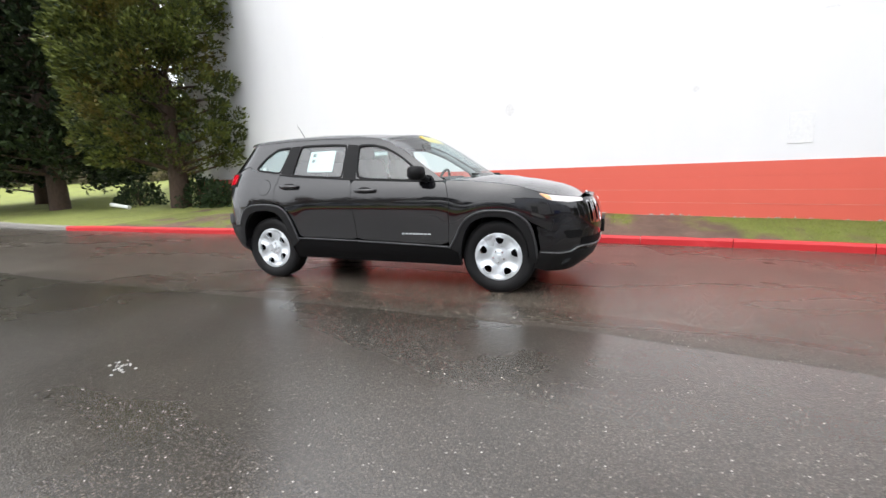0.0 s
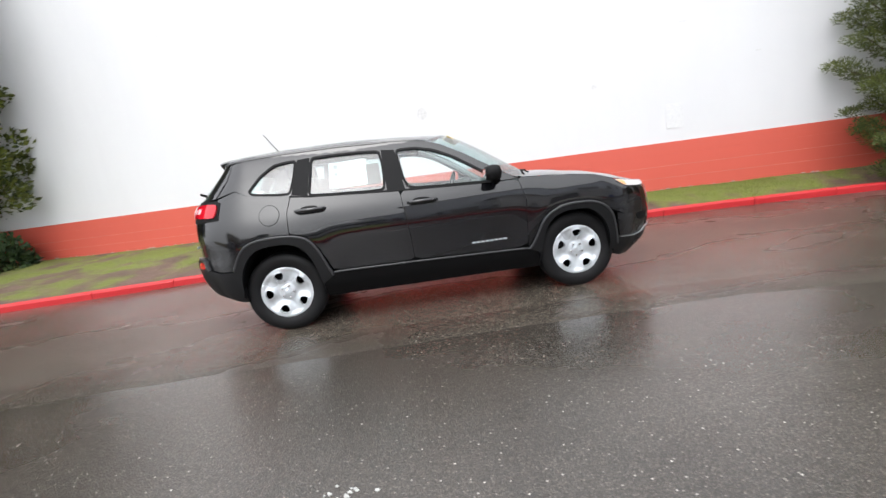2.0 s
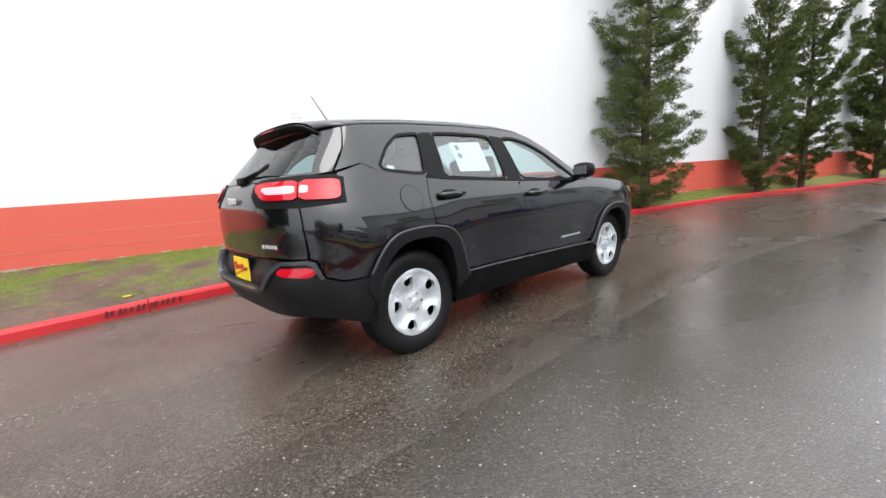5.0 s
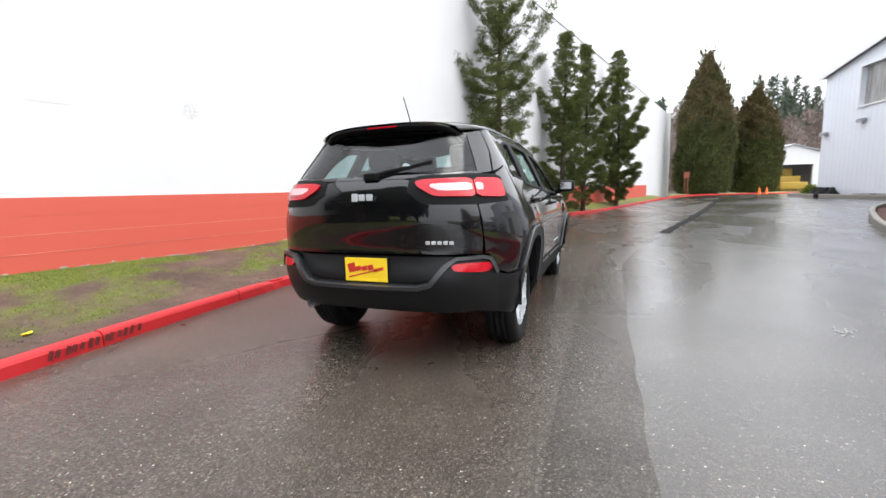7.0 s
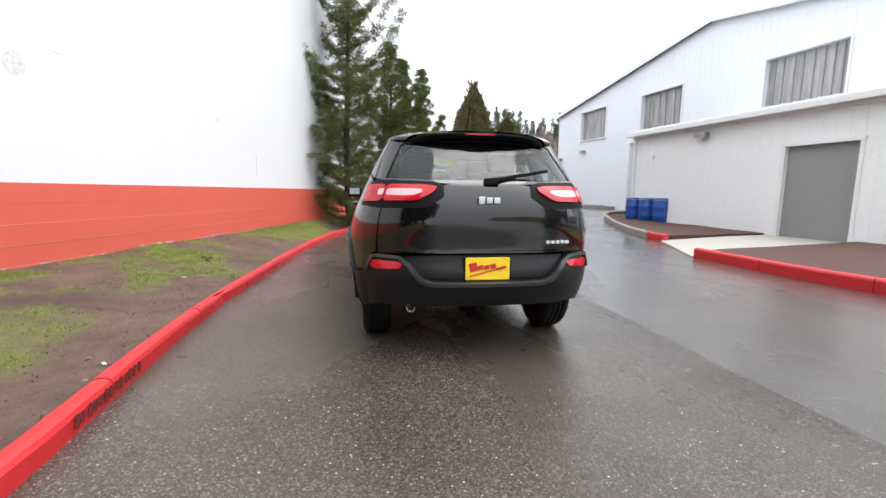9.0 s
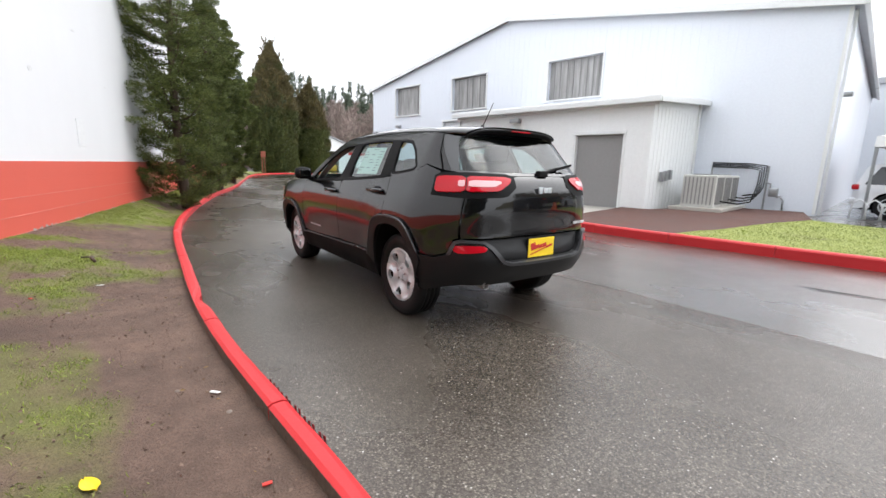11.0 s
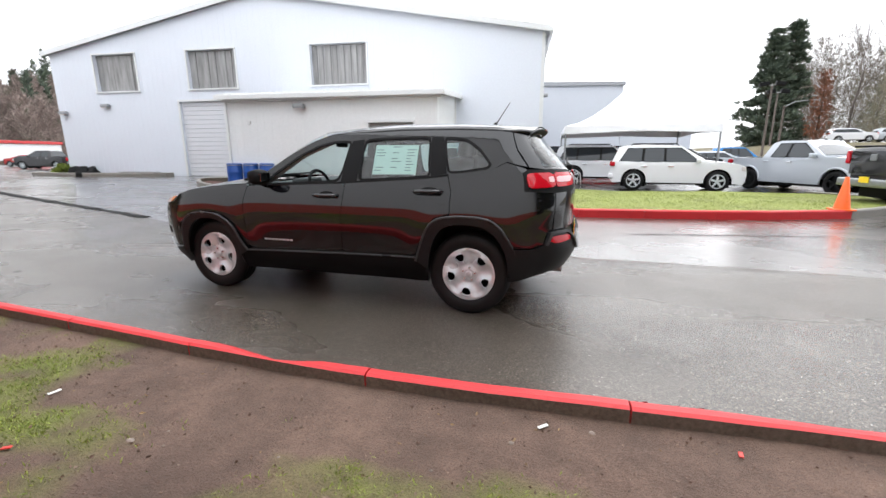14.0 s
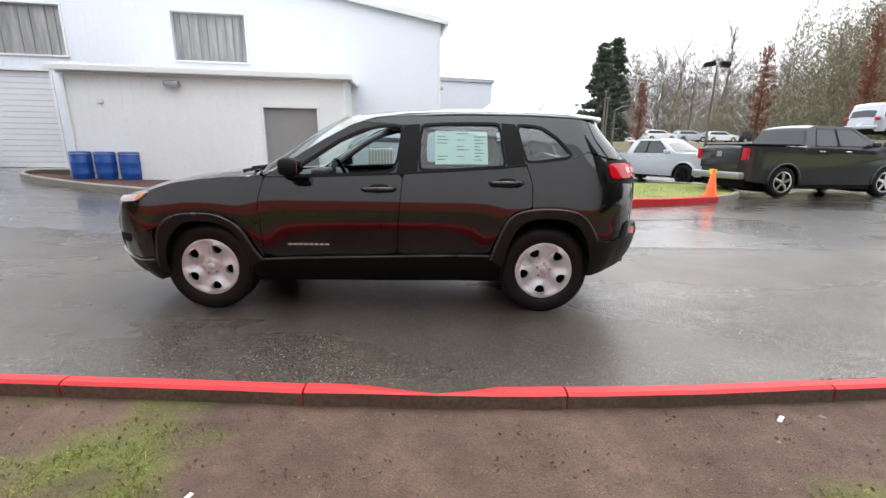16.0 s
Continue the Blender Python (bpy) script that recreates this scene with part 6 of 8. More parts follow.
def clumpy_conifer(name, label, base, height, radius, seed, material, clumps, spray=0.26, bare=1.3, trunk_r=0.4, per=70, flat=0.75, group=""):
    """A broad cedar: overlapping clumps of sprays round a thick trunk, hollow at the foot."""
    rng = np.random.default_rng(seed)
    tree = thing(name, label, "tree", pose(*base), group)
    bm = trunk_mesh([(0.05 * math.sin(h), 0.04 * math.cos(h * 1.3), h) for h in np.linspace(-0.4, height * 0.9, 12)], trunk_r, 0.05, n=12)
    where, ways = [], []
    for k in range(clumps):
        f = rng.uniform(0, 1) ** 0.9
        h = bare + f * (height - bare)
        a = rng.uniform(0, 2 * math.pi)
        r = radius * (0.80 + 0.35 * math.sin(math.pi * min(1, f * 1.15 + 0.12))) * (1 - 0.75 * max(0, f - 0.55) / 0.45) * rng.uniform(0.55, 1.05)
        c = np.array([r * math.cos(a), r * math.sin(a), h])
        if k % 4 == 0:
            trunk_mesh([(0, 0, max(0.6, h - 0.5)), (c[0] * 0.5, c[1] * 0.5, h - 0.25), tuple(c)], 0.07, 0.015, bm, 5)
        out = np.array([math.cos(a), math.sin(a), 0.25])
        cs = rng.uniform(0.55, 1.0) * radius * 0.26
        d = rng.normal(size=(per, 3))
        d /= np.linalg.norm(d, axis=1)[:, None]
        d[:, 2] *= flat
        keep = d @ out > -0.55
        d = d[keep]
        where.append(c + d * cs * rng.uniform(0.55, 1.0, len(d))[:, None])
        ways.append(d * 0.7 + out * 0.7 + rng.normal(size=d.shape) * 0.4 + np.array([0, 0, 0.25]))
    part("trunk", bm, M_BARKWOOD, tree, "stout reddish brown trunk", True)
    spray_mesh("crown", np.concatenate(where), np.concatenate(ways), spray, spray * 0.55, material, tree, "", seed)
    return tree


def clipped_cypress(base, height, radius, seed):
    """A tall dense cypress: clipped green to a ledge at half its height, loose and browned above."""
    rng = np.random.default_rng(seed)
    tree = thing("cypress", "tall dense cypress, clipped green below and browned above", "tree", pose(*base), "cypresses by the kerb")
    part("trunk", trunk_mesh([(0, 0, h) for h in np.linspace(-0.3, height * 0.9, 6)], 0.3, 0.05), M_BARKWOOD, tree, "", True)
    for low, high, mt, nm, n, out in ((0.0, 0.50, M_CYPRESS, "lower_crown", 34000, 1.03), (0.49, 1.0, M_CYPRESS_TOP, "upper_crown", 30000, 1.0)):
        f = low + (high - low) * rng.uniform(0, 1, n) ** 0.9
        a = rng.uniform(0, 2 * math.pi, n)
        prof = np.interp(f, [0, 0.03, 0.25, 0.5, 0.62, 0.75, 0.86, 0.94, 1.0], [0.82, 0.92, 1.0, 0.95, 0.84, 0.64, 0.40, 0.18, 0.03])
        wave = 1 + 0.07 * np.sin(a * 3 + f * 11 + seed) + 0.06 * np.sin(a * 7 - f * 31) + (0.10 * np.sin(a * 5 + f * 47) if low > 0 else 0)
        r = radius * out * prof * wave * rng.uniform(0.78, 1.06 if low == 0 else 1.14, n)
        p = np.stack([r * np.cos(a), r * np.sin(a), 0.1 + f * (height - 0.5)], 1)
        w = np.stack([np.cos(a) * 0.5, np.sin(a) * 0.5, np.ones(n)], 1) + rng.normal(size=(n, 3)) * 0.35
        spray_mesh(nm, p, w, 0.30, 0.055, mt, tree, "", seed)
    tips, aims = [], []
    for k in range(34):
        a, f = rng.uniform(0, 6.28), rng.uniform(0.62, 1.0)
        r = radius * float(np.interp(f, [0.6, 0.75, 0.86, 1.0], [0.86, 0.62, 0.38, 0.05]))
        root = np.array([r * math.cos(a), r * math.sin(a), f * (height - 0.5)])
        aim = np.array([0.25 * math.cos(a), 0.25 * math.sin(a), 1.0])
        u = rng.uniform(0, 1, 40)[:, None]
        tips.append(root + aim * u * rng.uniform(0.6, 1.3) + rng.normal(size=(40, 3)) * 0.10 * (1.1 - u))
        aims.append(aim + rng.normal(size=(40, 3)) * 0.35)
    spray_mesh("loose_tip", np.concatenate(tips), np.concatenate(aims), 0.28, 0.08, M_CYPRESS_TOP, tree, "loose upright sprigs", seed)
    # added solid core, coloured dark for the shade deep between the sprays
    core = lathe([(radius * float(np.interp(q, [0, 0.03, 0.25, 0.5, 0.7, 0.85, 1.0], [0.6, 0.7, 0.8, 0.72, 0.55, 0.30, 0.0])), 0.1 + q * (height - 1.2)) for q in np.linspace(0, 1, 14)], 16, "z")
    part("shade_core", core, M_BUSH, tree, "dark core for the shade inside the crown", True)


def tufted_pine(label, base, height, girth, seed, needle=0.056, gap=0.070, arms=(), lift=0.55, pad=0.185, group="pines along the wall"):
    """A dense garden pine: limbs in every direction that end in upturned pads of short needles; girth lists height and reach."""
    rng = np.random.default_rng(seed)
    tree = thing("pine_tree", label, "tree", pose(*base), group)
    hs, rs = [g[0] for g in girth], [g[1] for g in girth]
    sway = lambda h: np.array([0.06 * math.sin(h * 0.9 + seed), 0.06 * math.cos(h * 0.7 + seed), h])
    limbs = trunk_mesh([tuple(sway(h)) for h in np.linspace(-0.3, height * 0.98, 14)], 0.011 * height + 0.03, 0.02)
    where, ways = [], []

    def tuft(c, out, size):
        n = int(150 * (size / 0.17) ** 1.4) + 8
        d = rng.normal(size=(n, 3))
        d /= np.linalg.norm(d, axis=1)[:, None]
        where.append(c + d * np.array([1.0, 1.0, 0.55]) * size * rng.uniform(0.3, 1.0, n)[:, None])
        ways.append(d * 0.7 + out * 0.5 + np.array([0, 0, 0.55]) + rng.normal(size=(n, 3)) * 0.3)

    def limb(h, a, reach, rise):
        out = np.array([math.cos(a), math.sin(a), 0.0])
        across_way = np.array([-out[1], out[0], 0.0])
        bow = rng.uniform(-0.25, 0.25)
        at = lambda t: sway(h) + out * reach * t + across_way * bow * reach * t * t + np.array([0, 0, rise * t ** 2.0 - 0.10 * reach * math.sin(math.pi * min(1, t))])
        if reach > 0.3:
            trunk_mesh([tuple(at(t)) for t in np.linspace(0, 1, 6)], 0.010 + 0.014 * reach, 0.005, limbs, 5)
        k = max(2, int(reach / (0.10 if rise > 0.8 else 0.16)))
        for q in range(k):
            t = 0.20 + 0.84 * (q + rng.uniform(0.2, 0.8)) / k
            size = pad * (0.70 + 0.5 * t) * rng.uniform(0.75, 1.2)
            tuft(at(t) + np.array([0, 0, 0.03]), out, size)
            if reach > 0.6 and t > 0.35:
                s = rng.choice((-1, 1))
                shoot = at(t) + across_way * s * rng.uniform(0.14, 0.30) * (1.15 - 0.5 * t) + out * 0.10 + np.array([0, 0, 0.05])
                tuft(shoot, out + across_way * s, size * 0.8)

    h, a = 0.06, rng.uniform(0, 6)
    while h < height * 0.985:
        reach = float(np.interp(h, hs, rs))
        a += 2.4 + rng.uniform(-0.45, 0.45)
        limb(h, a, reach * rng.uniform(0.62, 1.08), lift * reach * rng.uniform(0.7, 1.2) * (0.6 + 0.7 * h / height))
        h += gap * rng.uniform(0.6, 1.4) * (1.0 if reach > 0.5 else 0.8)
    for h, a, reach, rise in arms:
        limb(h, a, reach, rise)
    tuft(sway(height * 0.98), np.array([0, 0, 1.0]), pad * 0.7)
    part("trunk", limbs, M_BARKWOOD, tree, "brown trunk and limbs", True)
    spray_mesh("crown", np.concatenate(where), np.concatenate(ways), needle, needle * 0.26, M_PINE, tree, "", seed)
    return tree


tufted_pine("dense green garden pine with upswept upper limbs against the wall", (8.10, 1.50, 0.15), 8.6, [(0.05, 0.80), (0.4, 1.00), (1.3, 1.10), (2.2, 1.06), (2.9, 0.90), (3.6, 0.92), (4.2, 0.70), (4.8, 0.52), (6.0, 0.46), (7.2, 0.36), (8.6, 0.08)], 11,
            arms=((4.2, 1.65, 1.45, 1.45), (4.5, -1.45, 1.45, 1.50), (4.9, 1.20, 1.15, 1.35), (5.1, -1.95, 1.20, 1.35), (3.8, 2.2, 1.30, 0.95), (3.9, -1.0, 1.30, 0.95), (5.0, 0.2, 1.05, 1.2), (5.2, 3.2, 1.05, 1.2), (5.7, 1.75, 0.95, 1.15), (5.9, -1.35, 0.95, 1.15), (6.5, 1.3, 0.7, 0.95), (6.7, -1.8, 0.7, 0.95)))
tufted_pine("slender dark green pine with upswept limbs", (13.1, 0.14, 0.2), 6.7, [(0.1, 0.5), (0.8, 0.8), (3.0, 0.85), (4.2, 0.6), (5.5, 0.42), (6.7, 0.08)], 12, 0.085, 0.10, ((3.8, 1.5, 0.95, 0.9), (4.2, -1.5, 0.85, 0.9), (5.0, 0.4, 0.7, 0.8)), 0.9, 0.17)
tufted_pine("slender forked dark green pine by the wall", (15.5, -0.55, 0.2), 6.9, [(0.1, 0.5), (0.8, 0.85), (2.6, 0.80), (4.2, 0.55), (5.5, 0.40), (6.9, 0.08)], 13, 0.09, 0.11, ((3.2, -1.4, 1.05, 1.1), (3.6, 1.7, 0.9, 1.2), (4.4, -1.8, 0.8, 1.0)), 1.0, 0.18)
tufted_pine("slender dark green pine at the wall's far end", (20.8, -2.0, 0.2), 8.0, [(0.1, 0.6), (0.8, 1.0), (3.0, 0.95), (5.0, 0.65), (6.8, 0.45), (8.0, 0.08)], 14, 0.10, 0.13, ((4.2, -1.5, 1.2, 1.2), (4.8, 1.5, 1.0, 1.2), (3.0, -1.2, 1.3, 0.9)), 0.9, 0.21)
clipped_cypress((43.4, -10.2, 0.1), 13.2, 2.25, 21)
clipped_cypress((46.0, -14.9, 0.1), 10.2, 2.05, 22)
clumpy_conifer("cedar_tree", "broad yellow-green cedar with a stout trunk on the verge", (-12.0, 6.3, 0.28), 13.5, 2.45, 31, M_CEDAR, 620, 0.15, 1.5, 0.36, 230, group="cedars on the verge")
# the next three cedars carry their shade in the leaf colour
clumpy_conifer("cedar_tree", "cedar with a stout trunk on the verge, leaves toned dark for shade", (-18.9, 6.2, 0.28), 14.0, 3.0, 32, M_SHADE_CEDAR, 700, 0.26, 1.3, 0.38, 80, group="cedars on the verge")
clumpy_conifer("cedar_tree", "cedar behind the others, leaves toned dark for shade", (-25.5, 9.0, 0.25), 15.0, 4.2, 33, M_SHADE_CEDAR, 520, 0.36, 1.0, 0.45, 75, group="cedars on the verge")
clumpy_conifer("cedar_tree", "cedar at the end of the row, leaves toned dark for shade", (-24.0, 4.9, 0.25), 14.5, 3.3, 34, M_SHADE_CEDAR, 520, 0.32, 1.6, 0.40, 75, group="cedars on the verge")
def shrub(base, size, seed, label, material=None):
    rng = np.random.default_rng(seed)
    ob = thing("shrub", label, "shrub", pose(*base))
    bm = bmesh.new()
    for k in range(5):
        a = rng.uniform(0, 6.28)
        trunk_mesh([(0, 0, -0.1), (0.15 * math.cos(a), 0.15 * math.sin(a), size[2] * 0.4), (0.3 * size[0] * math.cos(a), 0.3 * size[1] * math.sin(a), size[2] * 0.8)], 0.03, 0.01, bm, 5)
    part("stems", bm, M_BARKWOOD, ob)
    d = rng.normal(size=(1500, 3))
    d /= np.linalg.norm(d, axis=1)[:, None]
    d[:, 2] = np.abs(d[:, 2])
    lump = 1 + 0.18 * np.sin(d[:, 0] * 5 + seed) * np.cos(d[:, 1] * 6)
    p = d * np.array([size[0] / 2, size[1] / 2, size[2]]) * (lump * rng.uniform(0.6, 1.0, 1500))[:, None]
    spray_mesh("leaves", p, d + rng.normal(size=d.shape) * 0.5, 0.13, 0.08, material or M_BUSH, ob, "", seed)


shrub((-11.3, 6.6, 0.25), (2.2, 1.3, 1.15), 41, "low dark evergreen shrub under the cedar")
shrub((-15.4, 7.2, 0.25), (2.6, 1.5, 1.0), 42, "low dark evergreen shrub between the cedars")
shrub((-10.2, 6.4, 0.22), (1.5, 1.0, 0.9), 43, "low dark evergreen shrub by the wall corner")
shrub((24.6, -12.0, 0.28), (1.3, 0.9, 0.6), 44, "low green shrub by the workshop", M_GRASS)
pipe = thing("fallen_post", "pale fallen post lying under the cedar", "post")
part("post", rod((-15.6, 6.2, 0.40), (-14.3, 6.0, 0.30), 0.075, 0.07), M_PAPER, pipe)

# ---- parked vehicles ----
tyre_far = lathe([(0.60, -0.09), (0.68, -0.12), (0.85, -0.13), (0.97, -0.10), (1.0, -0.05), (1.0, 0.05), (0.97, 0.10), (0.85, 0.13), (0.68, 0.12), (0.60, 0.09)], 32)


def vehicle(name, label, m, body, profile, roof_line, windows, wheels, width, paint_m, lamps=(), rim=None, rear_glass=None, front_glass=None, extra=None, group="", roof_w=0.72, belt=1.0):
    """A parked vehicle that faces +x: flanks cut from a side outline, roof and ends between them, glass, wheels and lamps."""
    v = thing(name, label, body, m, group)
    x0, x1 = min(p[0] for p in profile), max(p[0] for p in profile)

    def half(x, z):
        w = width / 2
        if z > belt:
            w -= (z - belt) * (width / 2) * (1 - roof_w) / max(0.3, max(p[1] for p in roof_line) - belt)
        w -= 0.05 * max(0.0, (0.45 - z) / 0.3) ** 2
        ends = min(x - x0, x1 - x)
        return w - 0.16 * width * max(0.0, 1 - ends / 0.45) ** 2

    def flank(x, z):
        return Vector((x, half(x, z), z)), Vector((0, 1, 0.15)).normalized()

    lower = list(profile)
    feet = [q for q in lower[-2:]]
    lower = lower[:-2] + [feet[0]]
    for x, r in sorted(wheels, reverse=True):
        lower += [(x + (r + 0.07) * math.cos(a), r + (r + 0.07) * math.sin(a)) for a in np.linspace(-0.15, math.pi + 0.15, 15)]
    lower += [feet[1]]
    for mirror in (False, True):
        skin("flank", lower, flank, paint_m, v, mirror=mirror, grid=0.16, step=0.08, depth=0.02)
    # the skin over nose, bonnet, roof and tail
    shell = [(Vector((x, half(x, z), z)), Vector((x, -half(x, z), z))) for x, z in stepped(list(roof_line) , 0.12)[: -1] + [roof_line[-1]]]
    rows = []
    for a, b in shell:
        rows.append([a.lerp(b, t) + Vector((0, 0, 0.035 * math.sin(math.pi * t) if a.z > 0.6 else 0)) for t in np.linspace(0, 1, 7)])
    cut = len(rows) - 1
    loft("top_skin", rows[:cut] + [rows[cut]], paint_m, v)
    first, last = windows[0], windows[-1]
    hoop = [(first[0][0] + 0.03, first[0][1] - 0.02), (first[1][0] + 0.04, first[1][1] + 0.025), (last[-2][0] - 0.01, last[-2][1] + 0.025), (last[-1][0] - 0.04, last[-1][1] - 0.02)]
    for mirror in (False, True):
        skin("window_surround", hoop, flank, M_BLACK, v, "black window surround", mirror=mirror, lift=0.003, depth=0.004, grid=0.3, step=0.1)
    for poly in windows:
        for mirror in (False, True):
            skin("side_window", rounded(poly, 1, 0.08), flank, M_CARGLASS, v, "dark side glass", mirror=mirror, lift=0.006, depth=0.006, grid=0.3, step=0.1)
    for ends, tag in ((rear_glass, "rear_window"), (front_glass, "windscreen")):
        if ends:
            (xa, za), (xb, zb) = ends
            q = []
            for x, z in ((xa, za), (xb, zb)):
                w = half(x, z) - 0.08
                n = Vector((zb - za, 0, xa - xb)).normalized()
                n = n if (n.x > 0) == (x > (x0 + x1) / 2) else -n
                q += [[Vector((x, w * t, z + 0.035 * (1 - t * t))) + n * 0.012 for t in np.linspace(-1, 1, 7)]]
            loft(tag, q, M_CARGLASS, v, "dark glass")
    for x, r in wheels:
        for s in (1, -1):
            wheel = thing("wheel", "", "")
            wheel.parent = v
            wheel.matrix_basis = pose(x, s * (width / 2 - 0.13), r, 0, 0, 180 if s > 0 else 0)
            t = tyre_far.copy()
            bmesh.ops.scale(t, vec=(r, 1.0, r), verts=t.verts[:])
            part("tyre", t, M_TYRE, wheel, "black tyre", True)
            d = bmesh.new()
            for k in range(5):
                a = 2 * math.pi * k / 5 + 0.3
                add_box(d, (0.33 * r * math.cos(a), -0.10, 0.33 * r * math.sin(a)), (0.66 * r, 0.03, 0.19 * r), 0.01, Matrix.Rotation(-a, 4, "Y"))
            part("spokes", d, rim or M_SILVER, wheel, "five-spoke rim")
            part("rim", lathe([(0.60 * r, -0.115), (0.68 * r, -0.122), (0.70 * r, -0.10), (0.60 * r, -0.09), (0.60 * r, -0.115)], 32), rim or M_SILVER, wheel, "rim ring", True)
            part("hub", lathe([(0.0, -0.02), (0.62 * r, -0.02), (0.62 * r, 0.03), (0.0, 0.03)], 20), M_BLACK, wheel, "dark hub")
        part("wheel_well", box((x, 0, r + 0.12), (2 * r + 0.16, width - 0.62, 2 * r - 0.02), 0.05), M_BLACK, v, "dark wheel well")
    for nm, mt, (x, y, z), size in lamps:
        for s in (1, -1):
            part(nm, box((x, s * y, z), size, min(size) * 0.3), mt, v, "")
    for s in (1, -1):
        if belt > 0:
            xm = (front_glass[0][0] if front_glass else 0.6) - 0.25
            part("door_mirror", box((xm, s * (width / 2 + 0.10), belt + 0.09), (0.14, 0.20, 0.16), 0.04), paint_m, v, "", True)
            for x in (xm - 0.85, xm - 1.75):
                part("door_handle", box((x, s * (half(x, belt - 0.12) + 0.02), belt - 0.12), (0.20, 0.03, 0.035), 0.01), M_CHROME, v, "")
            part("sill", box((0, s * (width / 2 - 0.10), 0.30), ((x1 - x0) * 0.5, 0.10, 0.10), 0.02), M_BLACK, v, "dark sill")
    part("underbody", box(((x0 + x1) / 2, 0, 0.36), ((x1 - x0) * 0.9, width * 0.72, 0.24), 0.03), M_BLACK, v, "dark underbody")
    if extra:
        extra(v, half)
    return v


def suv_shape(l, h, nose=0.98, hood=1.08, belt=1.02, tail=1.0):
    a, b = -l / 2, l / 2
    roof = [(a + 0.02, 0.42), (a, 0.62), (a + 0.05, tail), (a + 0.28, h - 0.10), (a + 0.50, h - 0.02), (a + 1.2, h), (b - 2.15, h - 0.04), (b - 1.30, hood + 0.02), (b - 0.30, hood - 0.10), (b - 0.06, nose - 0.10), (b, 0.62), (b - 0.03, 0.38)]
    return roof + [(b - 0.10, 0.26), (a + 0.12, 0.28)], roof


def suv(name, label, m, l, h, w, paint_m, wheel_r=0.37, base=2.80, group="", rails=False):
    profile, roof = suv_shape(l, h)
    a, b = -l / 2, l / 2
    glass = [[(b - 1.50, 1.07), (b - 2.18, h - 0.13), (b - 2.62, h - 0.10), (b - 2.62, 1.05)], [(b - 2.70, 1.05), (b - 2.70, h - 0.10), (a + 1.22, h - 0.10), (a + 1.18, 1.05)], [(a + 1.10, 1.05), (a + 1.12, h - 0.10), (a + 0.62, h - 0.13), (a + 0.36, 1.10)]]

    def more(v, half):
        if rails:
            for s in (1, -1):
                r = bmesh.new()
                add_tube(r, [(a + 0.7, s * 0.58, h - 0.02), (a + 0.8, s * 0.58, h + 0.05), (b - 2.3, s * 0.58, h + 0.04), (b - 2.2, s * 0.58, h - 0.05)], 0.018, 6)
                part("roof_rail", r, M_BLACK, v, "dark roof rail")
        part("bumper", box((a + 0.06, 0, 0.52), (0.18, w * 0.86, 0.20), 0.05), paint_m, v, "", True)
        part("plate", box((a - 0.035, 0, 0.62), (0.02, 0.31, 0.15), 0.005), M_PAPER, v, "pale plate")

    return vehicle(name, label, m, "car", profile, roof, glass, [(b - 0.92, wheel_r), (b - 0.92 - base, wheel_r)], w, paint_m,
                   [("tail_lamp", M_REDLENS, (a + 0.09, w / 2 - 0.19, 0.98), (0.20, 0.22, 0.17)), ("headlamp", M_CLEARLENS, (b - 0.18, w / 2 - 0.24, 0.82), (0.22, 0.30, 0.15))],
                   None, ((a + 0.05, 1.04), (a + 0.30, h - 0.14)), ((b - 1.34, 1.14), (b - 2.08, h - 0.08)), more, group, belt=1.02)


